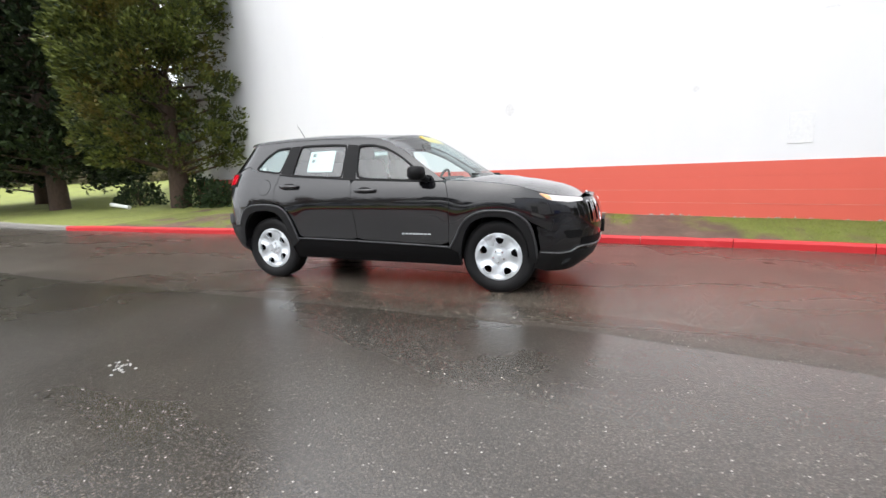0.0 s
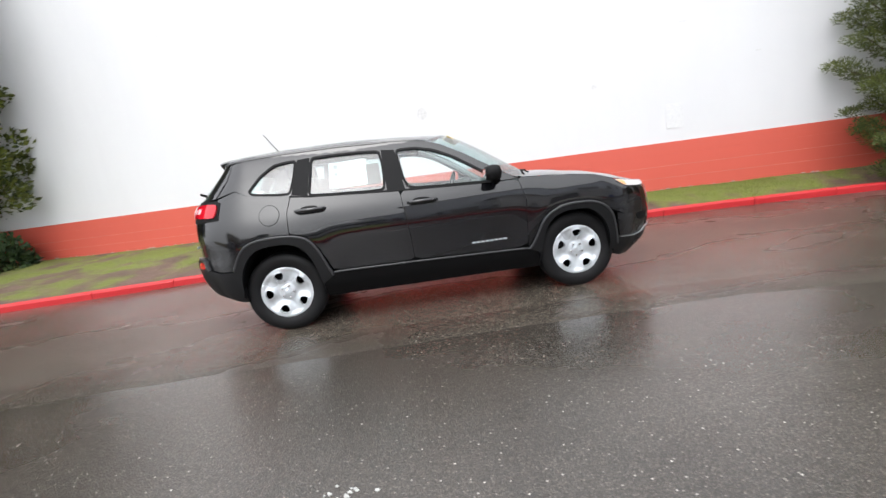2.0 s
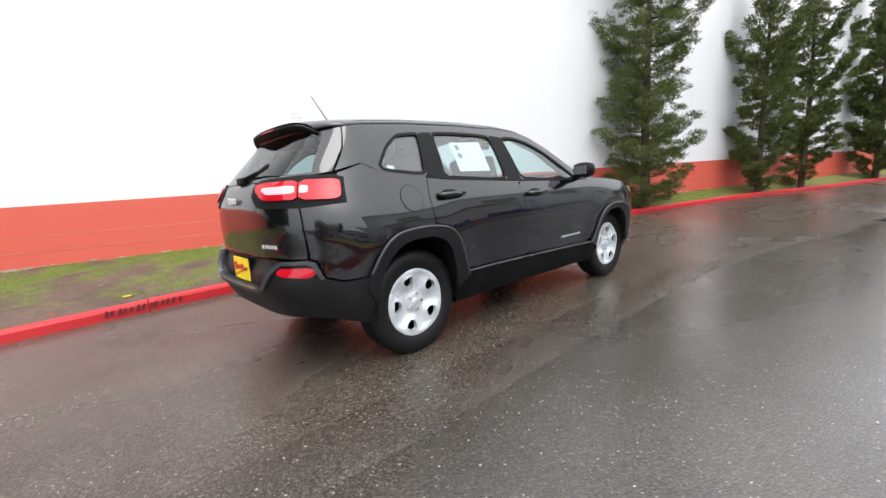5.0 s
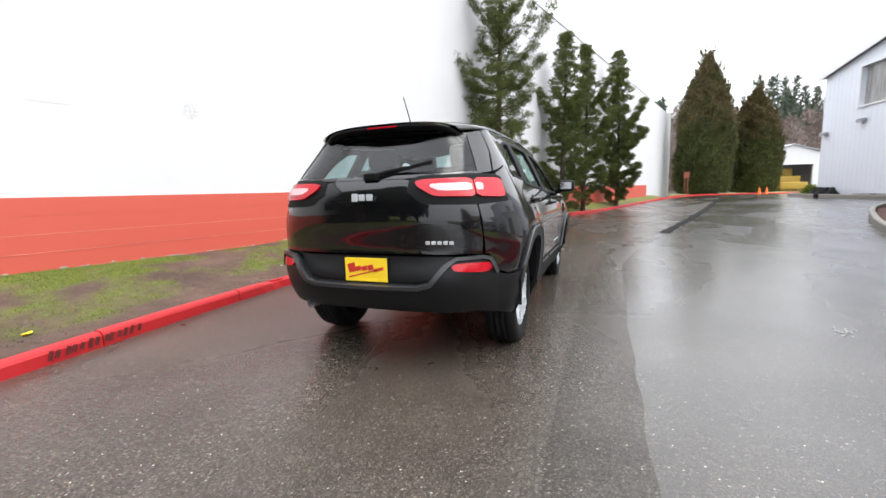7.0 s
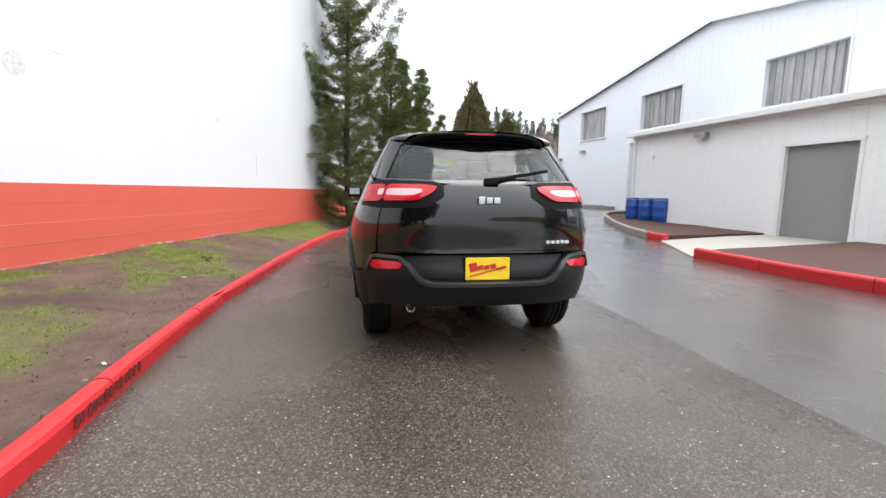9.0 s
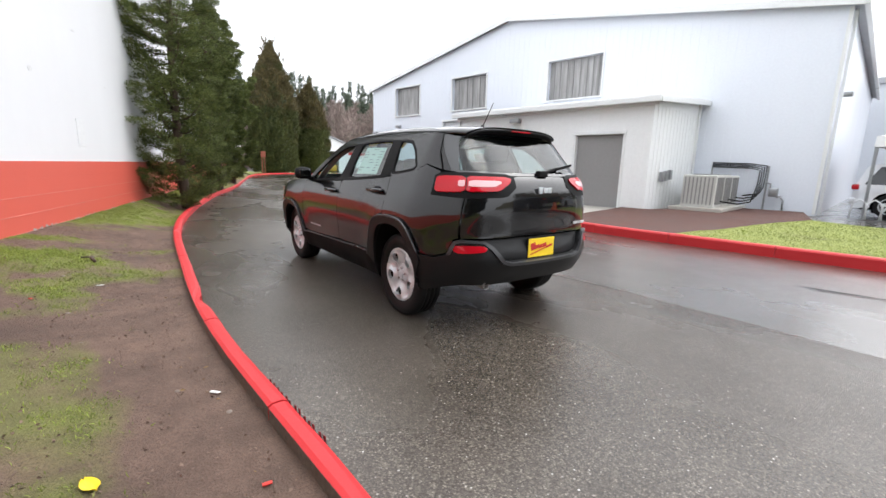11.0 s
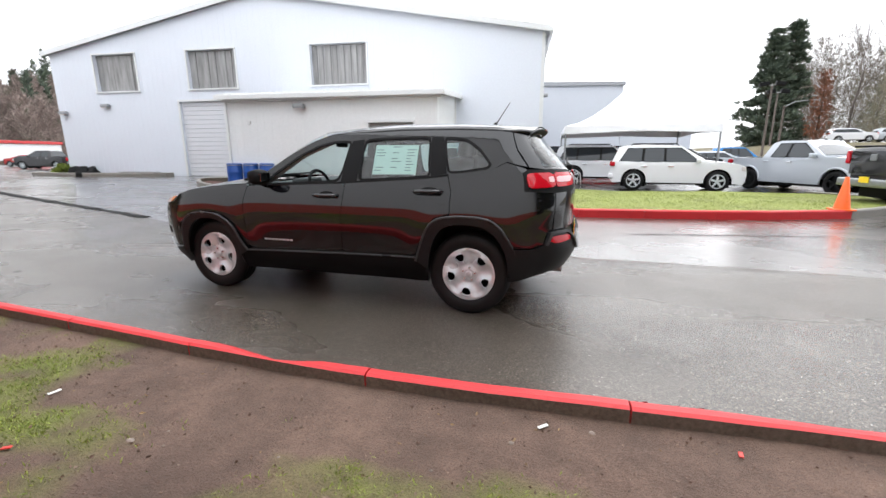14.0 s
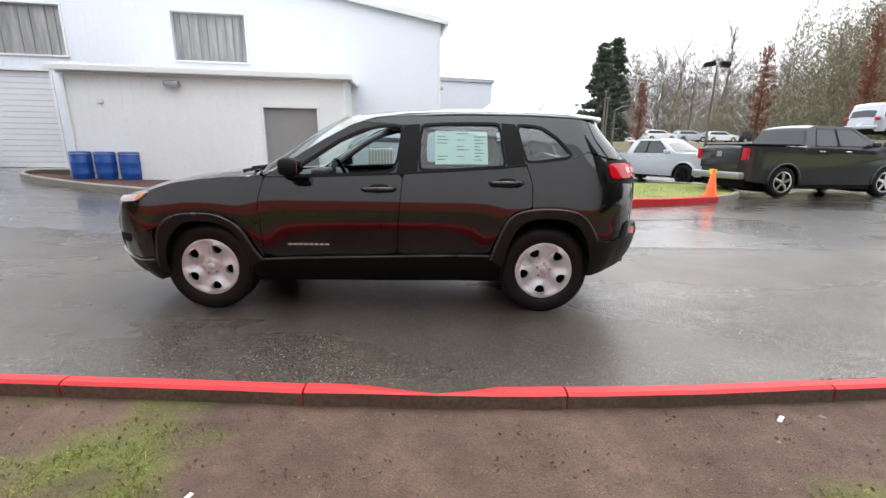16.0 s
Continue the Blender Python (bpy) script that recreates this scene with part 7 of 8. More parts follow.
def pickup(name, label, m, l, h, w, paint_m, wheel_r, base, rim=None, group="", cab=2.9, cover=False):
    a, b = -l / 2, l / 2
    bed = h * (0.70 if cover else 0.66)
    c0 = b - 1.05 - cab
    roof = [(a + 0.02, 0.62), (a, 0.80), (a + 0.02, bed), (c0 - 0.04, bed), (c0 + 0.14, h - 0.08), (c0 + 0.4, h), (b - 2.30, h - 0.02), (b - 1.45, bed + 0.06), (b - 0.35, bed - 0.02), (b - 0.04, bed - 0.16), (b, 0.66), (b - 0.02, 0.48)]
    profile = roof + [(b - 0.10, 0.38), (a + 0.2, 0.48)]
    mid = (c0 + b - 1.75) / 2 - 0.05
    glass = [[(b - 1.68, bed + 0.05), (b - 2.34, h - 0.11), (mid + 0.04, h - 0.10), (mid + 0.04, bed + 0.04)], [(mid - 0.05, bed + 0.04), (mid - 0.05, h - 0.10), (c0 + 0.42, h - 0.11), (c0 + 0.30, bed + 0.04)]]

    def more(v, half):
        part("bumper", box((a - 0.04, 0, 0.62), (0.20, w * 0.94, 0.20), 0.04), M_STEEL, v, "bright steel bumper", True)
        part("front_bumper", box((b + 0.02, 0, 0.60), (0.18, w * 0.92, 0.24), 0.05), M_CHROME if cover else paint_m, v, "", True)
        part("tailgate", box((a - 0.008, 0, (bed + 0.78) / 2), (0.03, w * 0.74, bed - 0.86), 0.02), paint_m, v, "", True)
        part("plate", box((a - 0.15, -0.0, 0.70), (0.02, 0.31, 0.15), 0.005), M_YELLOW, v, "yellow dealer plate")
        part("grille", box((b - 0.02, 0, 0.92), (0.06, w * 0.5, 0.30), 0.02), M_BLACK, v, "dark grille")
        if cover:
            part("bed_cover", box(((a + c0) / 2, 0, bed + 0.055), (c0 - a - 0.15, w * 0.84, 0.05), 0.015), M_BLACK, v, "black bed cover")
            part("tail_badge", box((a - 0.03, 0, bed - 0.22), (0.02, 0.20, 0.16), 0.03), M_STEEL, v, "grey shield badge")
        for x in (b - 1.0, b - 1.0 - base):
            for s in (1, -1):
                fl = bmesh.new()
                add_tube(fl, [(x + (wheel_r + 0.085) * math.cos(a), s * (half(x, wheel_r + 0.3) + 0.012), wheel_r + (wheel_r + 0.085) * math.sin(a)) for a in np.linspace(-0.1, math.pi + 0.1, 17)], 0.038, 7)
                part("arch_flare", fl, paint_m, v, "flared wheel arch", True)
        for s in (1, -1):
            part("side_step", rod((mid - 0.9, s * (w / 2 - 0.06), 0.42), (mid + 1.1, s * (w / 2 - 0.06), 0.42), 0.05), M_BLACK if not cover else M_CHROME, v, "side step")

    return vehicle(name, label, m, "pickup", profile, roof, glass, [(b - 1.0, wheel_r), (b - 1.0 - base, wheel_r)], w, paint_m,
                   [("tail_lamp", M_REDLENS, (a + 0.05, w / 2 - 0.13, bed - 0.22), (0.12, 0.16, 0.34)), ("headlamp", M_CLEARLENS, (b - 0.14, w / 2 - 0.26, bed - 0.28), (0.2, 0.32, 0.2))],
                   rim, ((c0 - 0.02, bed + 0.06), (c0 + 0.12, h - 0.12)), ((b - 1.50, bed + 0.10), (b - 2.24, h - 0.08)), more, group, belt=bed)


LOT = "vehicles in the yard"
suv("white_suv", "clean white boxy sport-utility car parked beside the grass island", pose(-5.62, -14.35, 0, 0, 0, 176), 4.55, 1.68, 1.84, M_CARWHITE, 0.37, 2.76, LOT, True)
suv("white_suv", "large white sport-utility car parked under the tent edge", pose(-3.35, -18.0, 0, 0, 0, 178), 4.85, 1.76, 1.94, M_CARWHITE, 0.39, 2.92, LOT, True)
pickup("silver_pickup", "silver-blue pickup with black wheels facing the road", pose(-10.08, -14.6, 0, 0, 0, 118), 5.3, 1.80, 1.90, M_CARSILVER, 0.40, 3.2, M_BLACK, LOT, 2.6)
pickup("black_pickup", "large charcoal crew-cab pickup with bright wheels", pose(-12.15, -9.75, 0.0, 0, 0, 188), 5.95, 2.10, 2.05, M_CARBLACK, 0.45, 3.62, M_CHROME, LOT, 2.95, True)
suv("blue_suv", "bright blue off-road car parked across the yard", pose(-14.9, -38.0, 0, 0, 0, 185), 4.4, 1.85, 1.88, M_CARBLUE, 0.42, 2.9, LOT)
suv("dark_suv", "dark sport-utility car parked across the yard", pose(-9.4, -30.5, 0, 0, 0, 170), 4.6, 1.72, 1.86, M_CARBLACK, 0.38, 2.8, LOT)
suv("red_suv", "red sport-utility car behind the white ones", pose(-3.2, -25.0, 0, 0, 0, 180), 4.6, 1.80, 1.86, M_CARRED, 0.38, 2.8, LOT)
suv("silver_car", "silver-blue car parked behind the pickup", pose(-18.5, -30.0, 0, 0, 0, 120), 4.6, 1.6, 1.84, M_CARSILVER, 0.36, 2.8, LOT)
suv("grey_car", "grey hatchback parked across the yard", pose(-12.4, -33.2, 0, 0, 0, 160), 4.4, 1.5, 1.8, M_CARSILVER, 0.34, 2.7, LOT)
suv("silver_suv", "silver-blue sport-utility car on the higher ground", pose(-27.0, -21.6, 2.25, 0, 0, 190), 4.8, 1.85, 1.92, M_CARSILVER, 0.38, 2.9, LOT)
for x, y, mt, nm, lab in ((-31.5, -58.0, M_CARWHITE, "white_car", "white car on the bank behind the yard"), (-36.5, -59.0, M_CARSILVER, "silver_car", "silver car on the bank behind the yard"), (-41.5, -60.0, M_CARWHITE, "white_car", "white car on the bank behind the yard"), (-46.5, -60.5, M_CARBLACK, "dark_car", "dark car on the bank behind the yard")):
    suv(nm, lab, pose(x, y, 2.55, 0, 0, 175), 4.6, 1.55, 1.82, mt, 0.34, 2.7, "cars on the bank")
pickup("dark_pickup", "dark pickup parked beyond the workshop", pose(50.0, -26.0, 0, 0, 0, 20), 5.4, 1.85, 1.95, M_CARBLACK, 0.40, 3.3, None, "vehicles beyond the workshop", 2.9)
suv("red_car", "red car parked beyond the workshop", pose(66.0, -33.0, 0, 0, 0, 20), 4.6, 1.45, 1.82, M_CARRED, 0.34, 2.7, "vehicles beyond the workshop")

# ---- yard things ----
def drum(x, y, z, turn):
    d = thing("blue_drum", "blue plastic lidded drum on the bark bed", "drum", pose(x, y, z, 0, 0, turn), "blue drums")
    part("drum_body", lathe([(0.0, 0.0), (0.255, 0.0), (0.27, 0.02), (0.28, 0.20), (0.29, 0.23), (0.28, 0.26), (0.285, 0.52), (0.295, 0.55), (0.285, 0.58), (0.28, 0.80), (0.262, 0.84), (0.0, 0.84)], 28, "z"), M_BLUEBIN, d, "", True)
    part("lid", lathe([(0.0, 0.885), (0.24, 0.885), (0.285, 0.865), (0.29, 0.82), (0.275, 0.82)], 28, "z"), M_BLUEBIN, d, "blue lid", True)
    part("band", lathe([(0.288, 0.80), (0.298, 0.80), (0.298, 0.825), (0.288, 0.825)], 28, "z"), M_STEEL, d, "steel band", True)


for k in range(3):
    drum(10.55 - 0.66 * k, -9.30 - 0.12 * k, 0.17, 25 * k)

unit = thing("cooling_unit", "pale grey outdoor cooling unit with grilles on a concrete pad", "machine", SHOP @ pose(2.6, 2.0, 0.12))
part("pad", box((0, 0, 0.05), (1.5, 3.3, 0.14), 0.02), M_PATH, unit, "concrete pad")
for k in range(3):
    y = 0.95 - 0.95 * k
    part("case", box((0.0, y, 0.62), (0.95, 0.90, 1.02), 0.03), M_BEIGE, unit)
    gr = bmesh.new()
    for j in range(9):
        add_box(gr, (-0.482, y - 0.36 + 0.09 * j, 0.64), (0.02, 0.03, 0.84))
        add_box(gr, (0.0, y + 0.0, 1.14), (0.02, 0.5, 0.01))
    part("grille", gr, M_GREYDOOR, unit, "dark grille bars")
    part("fan_guard", lathe([(0.30, 1.135), (0.32, 1.155), (0.28, 1.155)], 24, "z"), M_GREYDOOR, unit, "fan guard").location = (0, y, 0)
gr = bmesh.new()
for j in range(8):
    add_box(gr, (-0.38 + 0.11 * j, 1.41, 0.64), (0.04, 0.02, 0.84))
part("grille", gr, M_GREYDOOR, unit, "dark grille bars")
pipes = thing("pipe_run", "black lagged pipes running from the cooling unit to the wall", "pipes", SHOP)
for k in range(4):
    pb = bmesh.new()
    add_tube(pb, [(2.0 - 0.07 * k, 3.2 - 0.6 * k, 0.45 + 0.05 * k), (1.75 - 0.07 * k, 2.2, 0.35 + 0.1 * k), (1.65 - 0.07 * k, 0.9, 0.38 + 0.1 * k), (1.60 - 0.06 * k, 0.45, 0.9), (1.60 - 0.06 * k, 0.35, 1.45 + 0.05 * k), (1.9, 0.22, 1.52 + 0.05 * k), (3.1, 0.18, 1.55 + 0.05 * k)], 0.022, 7)
    part("pipe", pb, M_BLACK, pipes, "black lagged pipe", True)
for x in (1.3, 3.0):
    part("bracket", rod((x + 0.1, 0.15, 0.1), (x + 0.1, 0.15, 1.6), 0.03), M_STEEL, pipes)
meter = thing("gas_meter", "grey gas meter with pipes by the workshop corner", "meter", SHOP)
part("meter_body", box((1.15, 0.28, 0.72), (0.26, 0.2, 0.30), 0.04), M_STEEL, meter, "", True)
mb = bmesh.new()
add_tube(mb, [(0.85, 0.28, 0.05), (0.85, 0.28, 0.45), (0.95, 0.28, 0.6), (1.05, 0.28, 0.55)], 0.03, 7)
add_tube(mb, [(1.25, 0.28, 0.85), (1.25, 0.28, 1.0), (1.4, 0.2, 1.05), (1.45, 0.05, 1.05)], 0.03, 7)
part("meter_pipe", mb, M_STEEL, meter, "", True)
for dx in (0.0, 0.35, 0.7):
    bol = thing("wall_junction_box", "small grey electrical box on the annex end wall", "box", SHOP)
    part("box_body", box((3.66, 3.6 - dx, 1.15 + 0.1 * dx), (0.12, 0.2, 0.32), 0.02), M_STEEL, bol)
hose = thing("bicycle_rack", "bent white metal rack beside the workshop corner", "rack", SHOP)
for k in range(3):
    hb = bmesh.new()
    add_tube(hb, [(-1.2 - 0.35 * k, -0.3, 0.0), (-1.15 - 0.35 * k, -0.3, 0.5), (-1.0 - 0.35 * k, -0.3, 0.62), (-0.85 - 0.35 * k, -0.3, 0.5), (-0.8 - 0.35 * k, -0.3, 0.0)], 0.022, 6)
    part("rack_loop", hb, M_TRIM, hose, "", True)

cone = thing("traffic_cone", "tall orange traffic cone at the end of the red kerb", "cone", pose(-7.62, -7.02, 0.16))
part("cone_body", lathe([(0.155, 0.03), (0.14, 0.06), (0.035, 0.70), (0.025, 0.71), (0.0, 0.71)], 28, "z"), M_ORANGE, cone, "", True)
part("cone_base", box((0, 0, 0.018), (0.37, 0.37, 0.036), 0.012), M_ORANGE, cone)
for x, y in ((41.2, -14.8), (41.0, -14.2)):
    c = thing("traffic_cone", "orange traffic cone by the cypresses", "cone", pose(x, y, 0.0), "cones by the cypresses")
    part("cone_body", lathe([(0.16, 0.03), (0.14, 0.06), (0.04, 0.72), (0.0, 0.74)], 20, "z"), M_ORANGE, c, "", True)
    part("cone_base", box((0, 0, 0.018), (0.38, 0.38, 0.036), 0.012), M_ORANGE, c)
gp = thing("marker_post", "red-brown wooden marker board on two thin posts by the kerb", "post", pose(40.6, -8.4, 0))
for dy in (-0.12, 0.12):
    part("post_shaft", box((0, dy, 0.95), (0.07, 0.07, 1.9), 0.01), M_BROWNPOST, gp)
part("post_board", box((0, 0, 2.05), (0.06, 0.45, 0.55), 0.02), M_BROWNPOST, gp, "red-brown board")

# the white marquee
tent = thing("marquee", "white peaked marquee on steel legs over parked cars", "tent", pose(-4.35, -19.3, 0, 0, 0, 4))
W2, EAV, PEAK = 3.12, 2.55, 4.65
rows = []
for a in range(49):
    ang = 2 * math.pi * a / 48
    cx, cy = math.cos(ang), math.sin(ang)
    k = W2 / max(abs(cx), abs(cy))
    rows.append([Vector((cx * k * t, cy * k * t, EAV + (PEAK - EAV) * (1 - t) ** 1.55)) for t in (1.0, 0.8, 0.6, 0.4, 0.25, 0.12, 0.0)])
loft("tent_roof", rows, M_TENT, tent, "white tent fabric")
val = []
for a in range(49):
    ang = 2 * math.pi * a / 48
    k = W2 / max(abs(math.cos(ang)), abs(math.sin(ang)))
    p = Vector((math.cos(ang) * k, math.sin(ang) * k, 0))
    mid = min(1.0, 1.0 - max(abs(math.cos(ang)), abs(math.sin(ang))) ** 6)
    val.append([p + Vector((0, 0, EAV + 0.01)), p * 1.004 + Vector((0, 0, EAV - 0.34 + 0.10 * (1 - mid)))])
loft("valance", val, M_TENT, tent, "white scalloped valance")
for sx in (-1, 1):
    for sy in (-1, 1):
        part("tent_leg", rod((sx * (W2 - 0.05), sy * (W2 - 0.05), 0.0), (sx * (W2 - 0.05), sy * (W2 - 0.05), EAV), 0.045), M_STEEL, tent, "steel tube leg")

# blue-grey wing of the workshop behind the marquee
wing = thing("showroom_wing", "low blue-grey building wing with a band of windows", "building", SHOP)
part("wing_wall", box((-4.1, -24.0, 4.25), (8.7, 0.4, 6.7)), M_FARGREY, wing)
part("wing_wall", box((-11.6, -24.0, 2.1), (6.2, 0.4, 2.5)), M_FARGREY, wing)
part("wing_base", box((-6.0, -24.2, 0.45), (12.5, 0.4, 0.95)), M_FARGREY, wing)
sl = bmesh.new()
v = [sl.verts.new(p) for p in ((0.3, -23.6, 8.0), (-8.6, -23.6, 7.80), (-8.6, -34, 7.80), (0.3, -34, 8.0), (0.3, -23.6, 7.6), (-8.6, -23.6, 7.5), (-8.6, -34, 7.5), (0.3, -34, 7.6))]
for f in ((0, 1, 2, 3), (7, 6, 5, 4), (0, 4, 5, 1), (1, 5, 6, 2), (2, 6, 7, 3), (3, 7, 4, 0)):
    sl.faces.new([v[k] for k in f])
part("wing_roof", sl, M_ROOF, wing)
for k in range(7):
    w = part("window_pane", box((-1.2 - 1.7 * k, -23.75, 1.5), (1.5, 0.08, 1.15), 0.01), M_DARKGLASS, wing, "dark pane")

# ---- distance ----
def light_pole(x, y, h, heads, label, arm=0.0, z=0.0):
    p = thing("lamp_post", label, "lamp post", pose(x, y, z))
    part("post_shaft", rod((0, 0, 0), (0, 0, h), 0.13, 0.09), M_TWIG, p)
    if arm:
        ab = bmesh.new()
        add_tube(ab, [(0, 0, h - 0.05), (-arm * 0.4, 0, h + 0.45), (-arm, 0, h + 0.6)], 0.05, 6)
        part("arm", ab, M_STEEL, p)
        part("lamp_head", box((-arm - 0.2, 0, h + 0.58), (0.6, 0.2, 0.12), 0.03), M_STEEL, p)
    for s in heads:
        part("lamp_head", box((s * 0.72, 0, h + 0.14), (0.85, 0.60, 0.42), 0.06, pose(0, 0, 0, 0, 10 * s, 0)), M_BLACK, p, "boxy lamp head")
        part("lamp_bar", rod((0, 0, h), (s * 0.4, 0, h + 0.05), 0.05), M_STEEL, p)


light_pole(-26.1, -38.0, 9.0, (1, -1), "tall steel yard light with two boxy heads")
light_pole(-24.5, -60.0, 8.5, (1, -1), "tall steel yard light with boxy heads, far off")
light_pole(-20.6, -50.5, 8.2, (1, -1), "steel yard light beside the fir", z=0)
light_pole(-40.0, -66.0, 13.0, (), "tall grey street lamp with a curved arm", -3.0)
light_pole(-22.5, -52.0, 6.2, (), "grey street lamp with a curved arm", 2.4)


def bank_level(x, y):
    rise = smooth01((-y - 40) / 16) * smooth01((-x - 14) / 12)
    near = smooth01((-x - 21.5) / 4) * smooth01((-y - 16) / 4) * 0.85
    return 2.55 * max(rise, near) - 0.05


bank = [(-12, -39), (-20, -28), (-22.5, -16), (-60, -15), (-120, -40), (-120, -140), (0, -140), (-6, -60)]
tagged(flat_sheet("bank", bank, bank_level, M_BANK, grid=5.0, step=4.0), "grassy bank rising behind the yard", "bank", kind="structure")


def bare_tree(x, y, z, h, seed, spread=0.35, label="tall bare winter tree with fine twigs"):
    rng = np.random.default_rng(seed)
    t = thing("bare_tree", label, "tree", pose(x, y, z), "bare trees behind the yard")
    bm = trunk_mesh([(0.3 * math.sin(k), 0.2 * math.cos(2 * k), h * k / 6) for k in range(7)], 0.016 * h, 0.03, n=7)
    where, ways = [], []
    for k in range(26):
        f = rng.uniform(0.25, 0.97)
        a = rng.uniform(0, 6.28)
        r = spread * h * (1 - f) * rng.uniform(0.5, 1.1) + 0.8
        tip = np.array([r * math.cos(a), r * math.sin(a), min(h * 1.05, h * f + r * rng.uniform(0.8, 1.5))])
        root = np.array([0, 0, h * f * 0.92])
        trunk_mesh([tuple(root), tuple((root + tip) / 2 + np.array([0, 0, 0.1 * r])), tuple(tip)], 0.05, 0.012, bm, 4)
        n = 46
        u = rng.uniform(0.25, 1.0, n)[:, None]
        where.append(root + (tip - root) * u + rng.normal(size=(n, 3)) * 0.15)
        ways.append((tip - root) / np.linalg.norm(tip - root) + rng.normal(size=(n, 3)) * 0.55)
    part("trunk", bm, M_TWIG, t, "grey-brown trunk and limbs", True)
    spray_mesh("crown", np.concatenate(where), np.concatenate(ways), 1.1, 0.022, M_TWIG, t, "fine bare twigs", seed, 0.1)


for k, (x, y, h) in enumerate(((-28, -74, 17), (-33, -80, 19), (-38, -72, 16), (-44, -78, 21), (-50, -74, 19), (-55, -82, 23), (-62, -76, 21), (-68, -70, 19), (-74, -76, 24), (-82, -66, 22), (-36, -90, 22), (-58, -62, 18))):
    bare_tree(x, y, 2.0, h, 200 + k)
branchy_conifer("fir_tree", "tall dark fir behind the yard", (-27.2, -71.0, 1.0), 17.0, 4.0, 51, M_FIR, 0.75, 0.60, 0.8, 0.10, 0.05, "firs behind the yard", 0.85)
branchy_conifer("fir_tree", "tall dark fir behind the yard", (-30.4, -74.0, 1.0), 19.2, 3.4, 52, M_FIR, 0.75, 0.60, 0.8, 0.10, 0.05, "firs behind the yard", 0.85)
for k, (x, y, z, h, r) in enumerate(((-25.5, -51.5, 0.6, 8.6, 1.1), (-30.7, -38.0, 1.8, 9.0, 0.95), (-33.0, -29.9, 2.2, 8.7, 1.0))):
    branchy_conifer("columnar_tree", "narrow tree still holding withered brown leaves", (x, y, z), h, r, 60 + k, M_BROWNLEAF, 0.34, 0.26, 0.24, 1.5, 0.14, "narrow brown-leaved trees", 0.45, 0.45, 0.26)


def woodland(name, label, centre, size, count, seed, material, spray, level, tall, slim=0.10, pointed=False):
    """A far wood: one mass of countless crowns and stems."""
    rng = np.random.default_rng(seed)
    where, ways = [], []
    for _ in range(count):
        x, y = centre[0] + rng.uniform(-1, 1) * size[0], centre[1] + rng.uniform(-1, 1) * size[1]
        h = tall * rng.uniform(0.6, 1.15)
        z0 = level(x, y)
        n = 520
        f = rng.uniform(0.08, 1, n)
        r = tall * 0.20 * np.sin(np.pi * np.minimum(1, f * 0.85 + 0.12)) * rng.uniform(0.2, 1, n)
        if pointed:
            r = tall * 0.17 * (1.02 - f) * rng.uniform(0.3, 1, n)
        a = rng.uniform(0, 6.28, n)
        where.append(np.stack([x + r * np.cos(a), y + r * np.sin(a), z0 + f * h], 1))
        ways.append(np.stack([0.5 * np.cos(a), 0.5 * np.sin(a), np.ones(n)], 1) + rng.normal(size=(n, 3)) * 0.55)
    ob = spray_mesh(name, np.concatenate(where), np.concatenate(ways), spray, spray * slim, material, None, label, seed, 0.1)
    return tagged(ob, "", "woods", kind="stuff")


def hill_level(x, y):
    return 16.0 * smooth01((x - 95) / 90) + 2.0 * noise.noise(Vector((x * 0.02, y * 0.02, 0)))


hill = [(88, 60), (88, -130), (300, -200), (300, 120)]
tagged(flat_sheet("hillside", hill, lambda x, y: hill_level(x, y) - 1.0, stuff("leaf_littered_hill", (0.13, 0.085, 0.06), 0.9, grain=2, vary=0.3), grid=14.0, step=12.0), "brown leaf-littered hillside", "hill", kind="structure")
woodland("winter_woods", "brown winter woods on the hillside", (140, -45), (42, 75), 620, 71, M_WOODS, 1.5, lambda x, y: hill_level(x, y) - 1, 12)
woodland("evergreen_woods", "scattered dark evergreens on the hillside", (165, -50), (36, 75), 90, 72, M_FIR, 1.5, lambda x, y: hill_level(x, y) - 1, 19, 0.22, True)
woodland("yard_woods", "grey-brown winter woods behind the yard", (-70, -92), (34, 12), 190, 73, M_YARDWOODS, 1.5, lambda x, y: 2.0, 17, 0.035)
woodland("yard_thicket", "olive winter thicket behind the parked vehicles", (-60, -70), (22, 6), 80, 75, M_OLIVE, 0.50, lambda x, y: 1.5, 10, 0.11)
woodland("yard_evergreens", "olive-brown evergreens behind the yard", (-58, -54), (10, 6), 130, 74, M_OLIVE, 0.60, lambda x, y: 2.0, 19, 0.13)
woodland("west_trees", "dark trees beyond the lawn", (-62, 34), (18, 12), 60, 76, M_SHADE_CEDAR, 1.1, lambda x, y: 1.2, 14, 0.3)
woodland("west_hedge", "low brown hedge beyond the lawn", (-46, 22), (16, 3), 60, 77, M_OLIVE, 0.5, lambda x, y: 1.0, 2.2, 0.3)

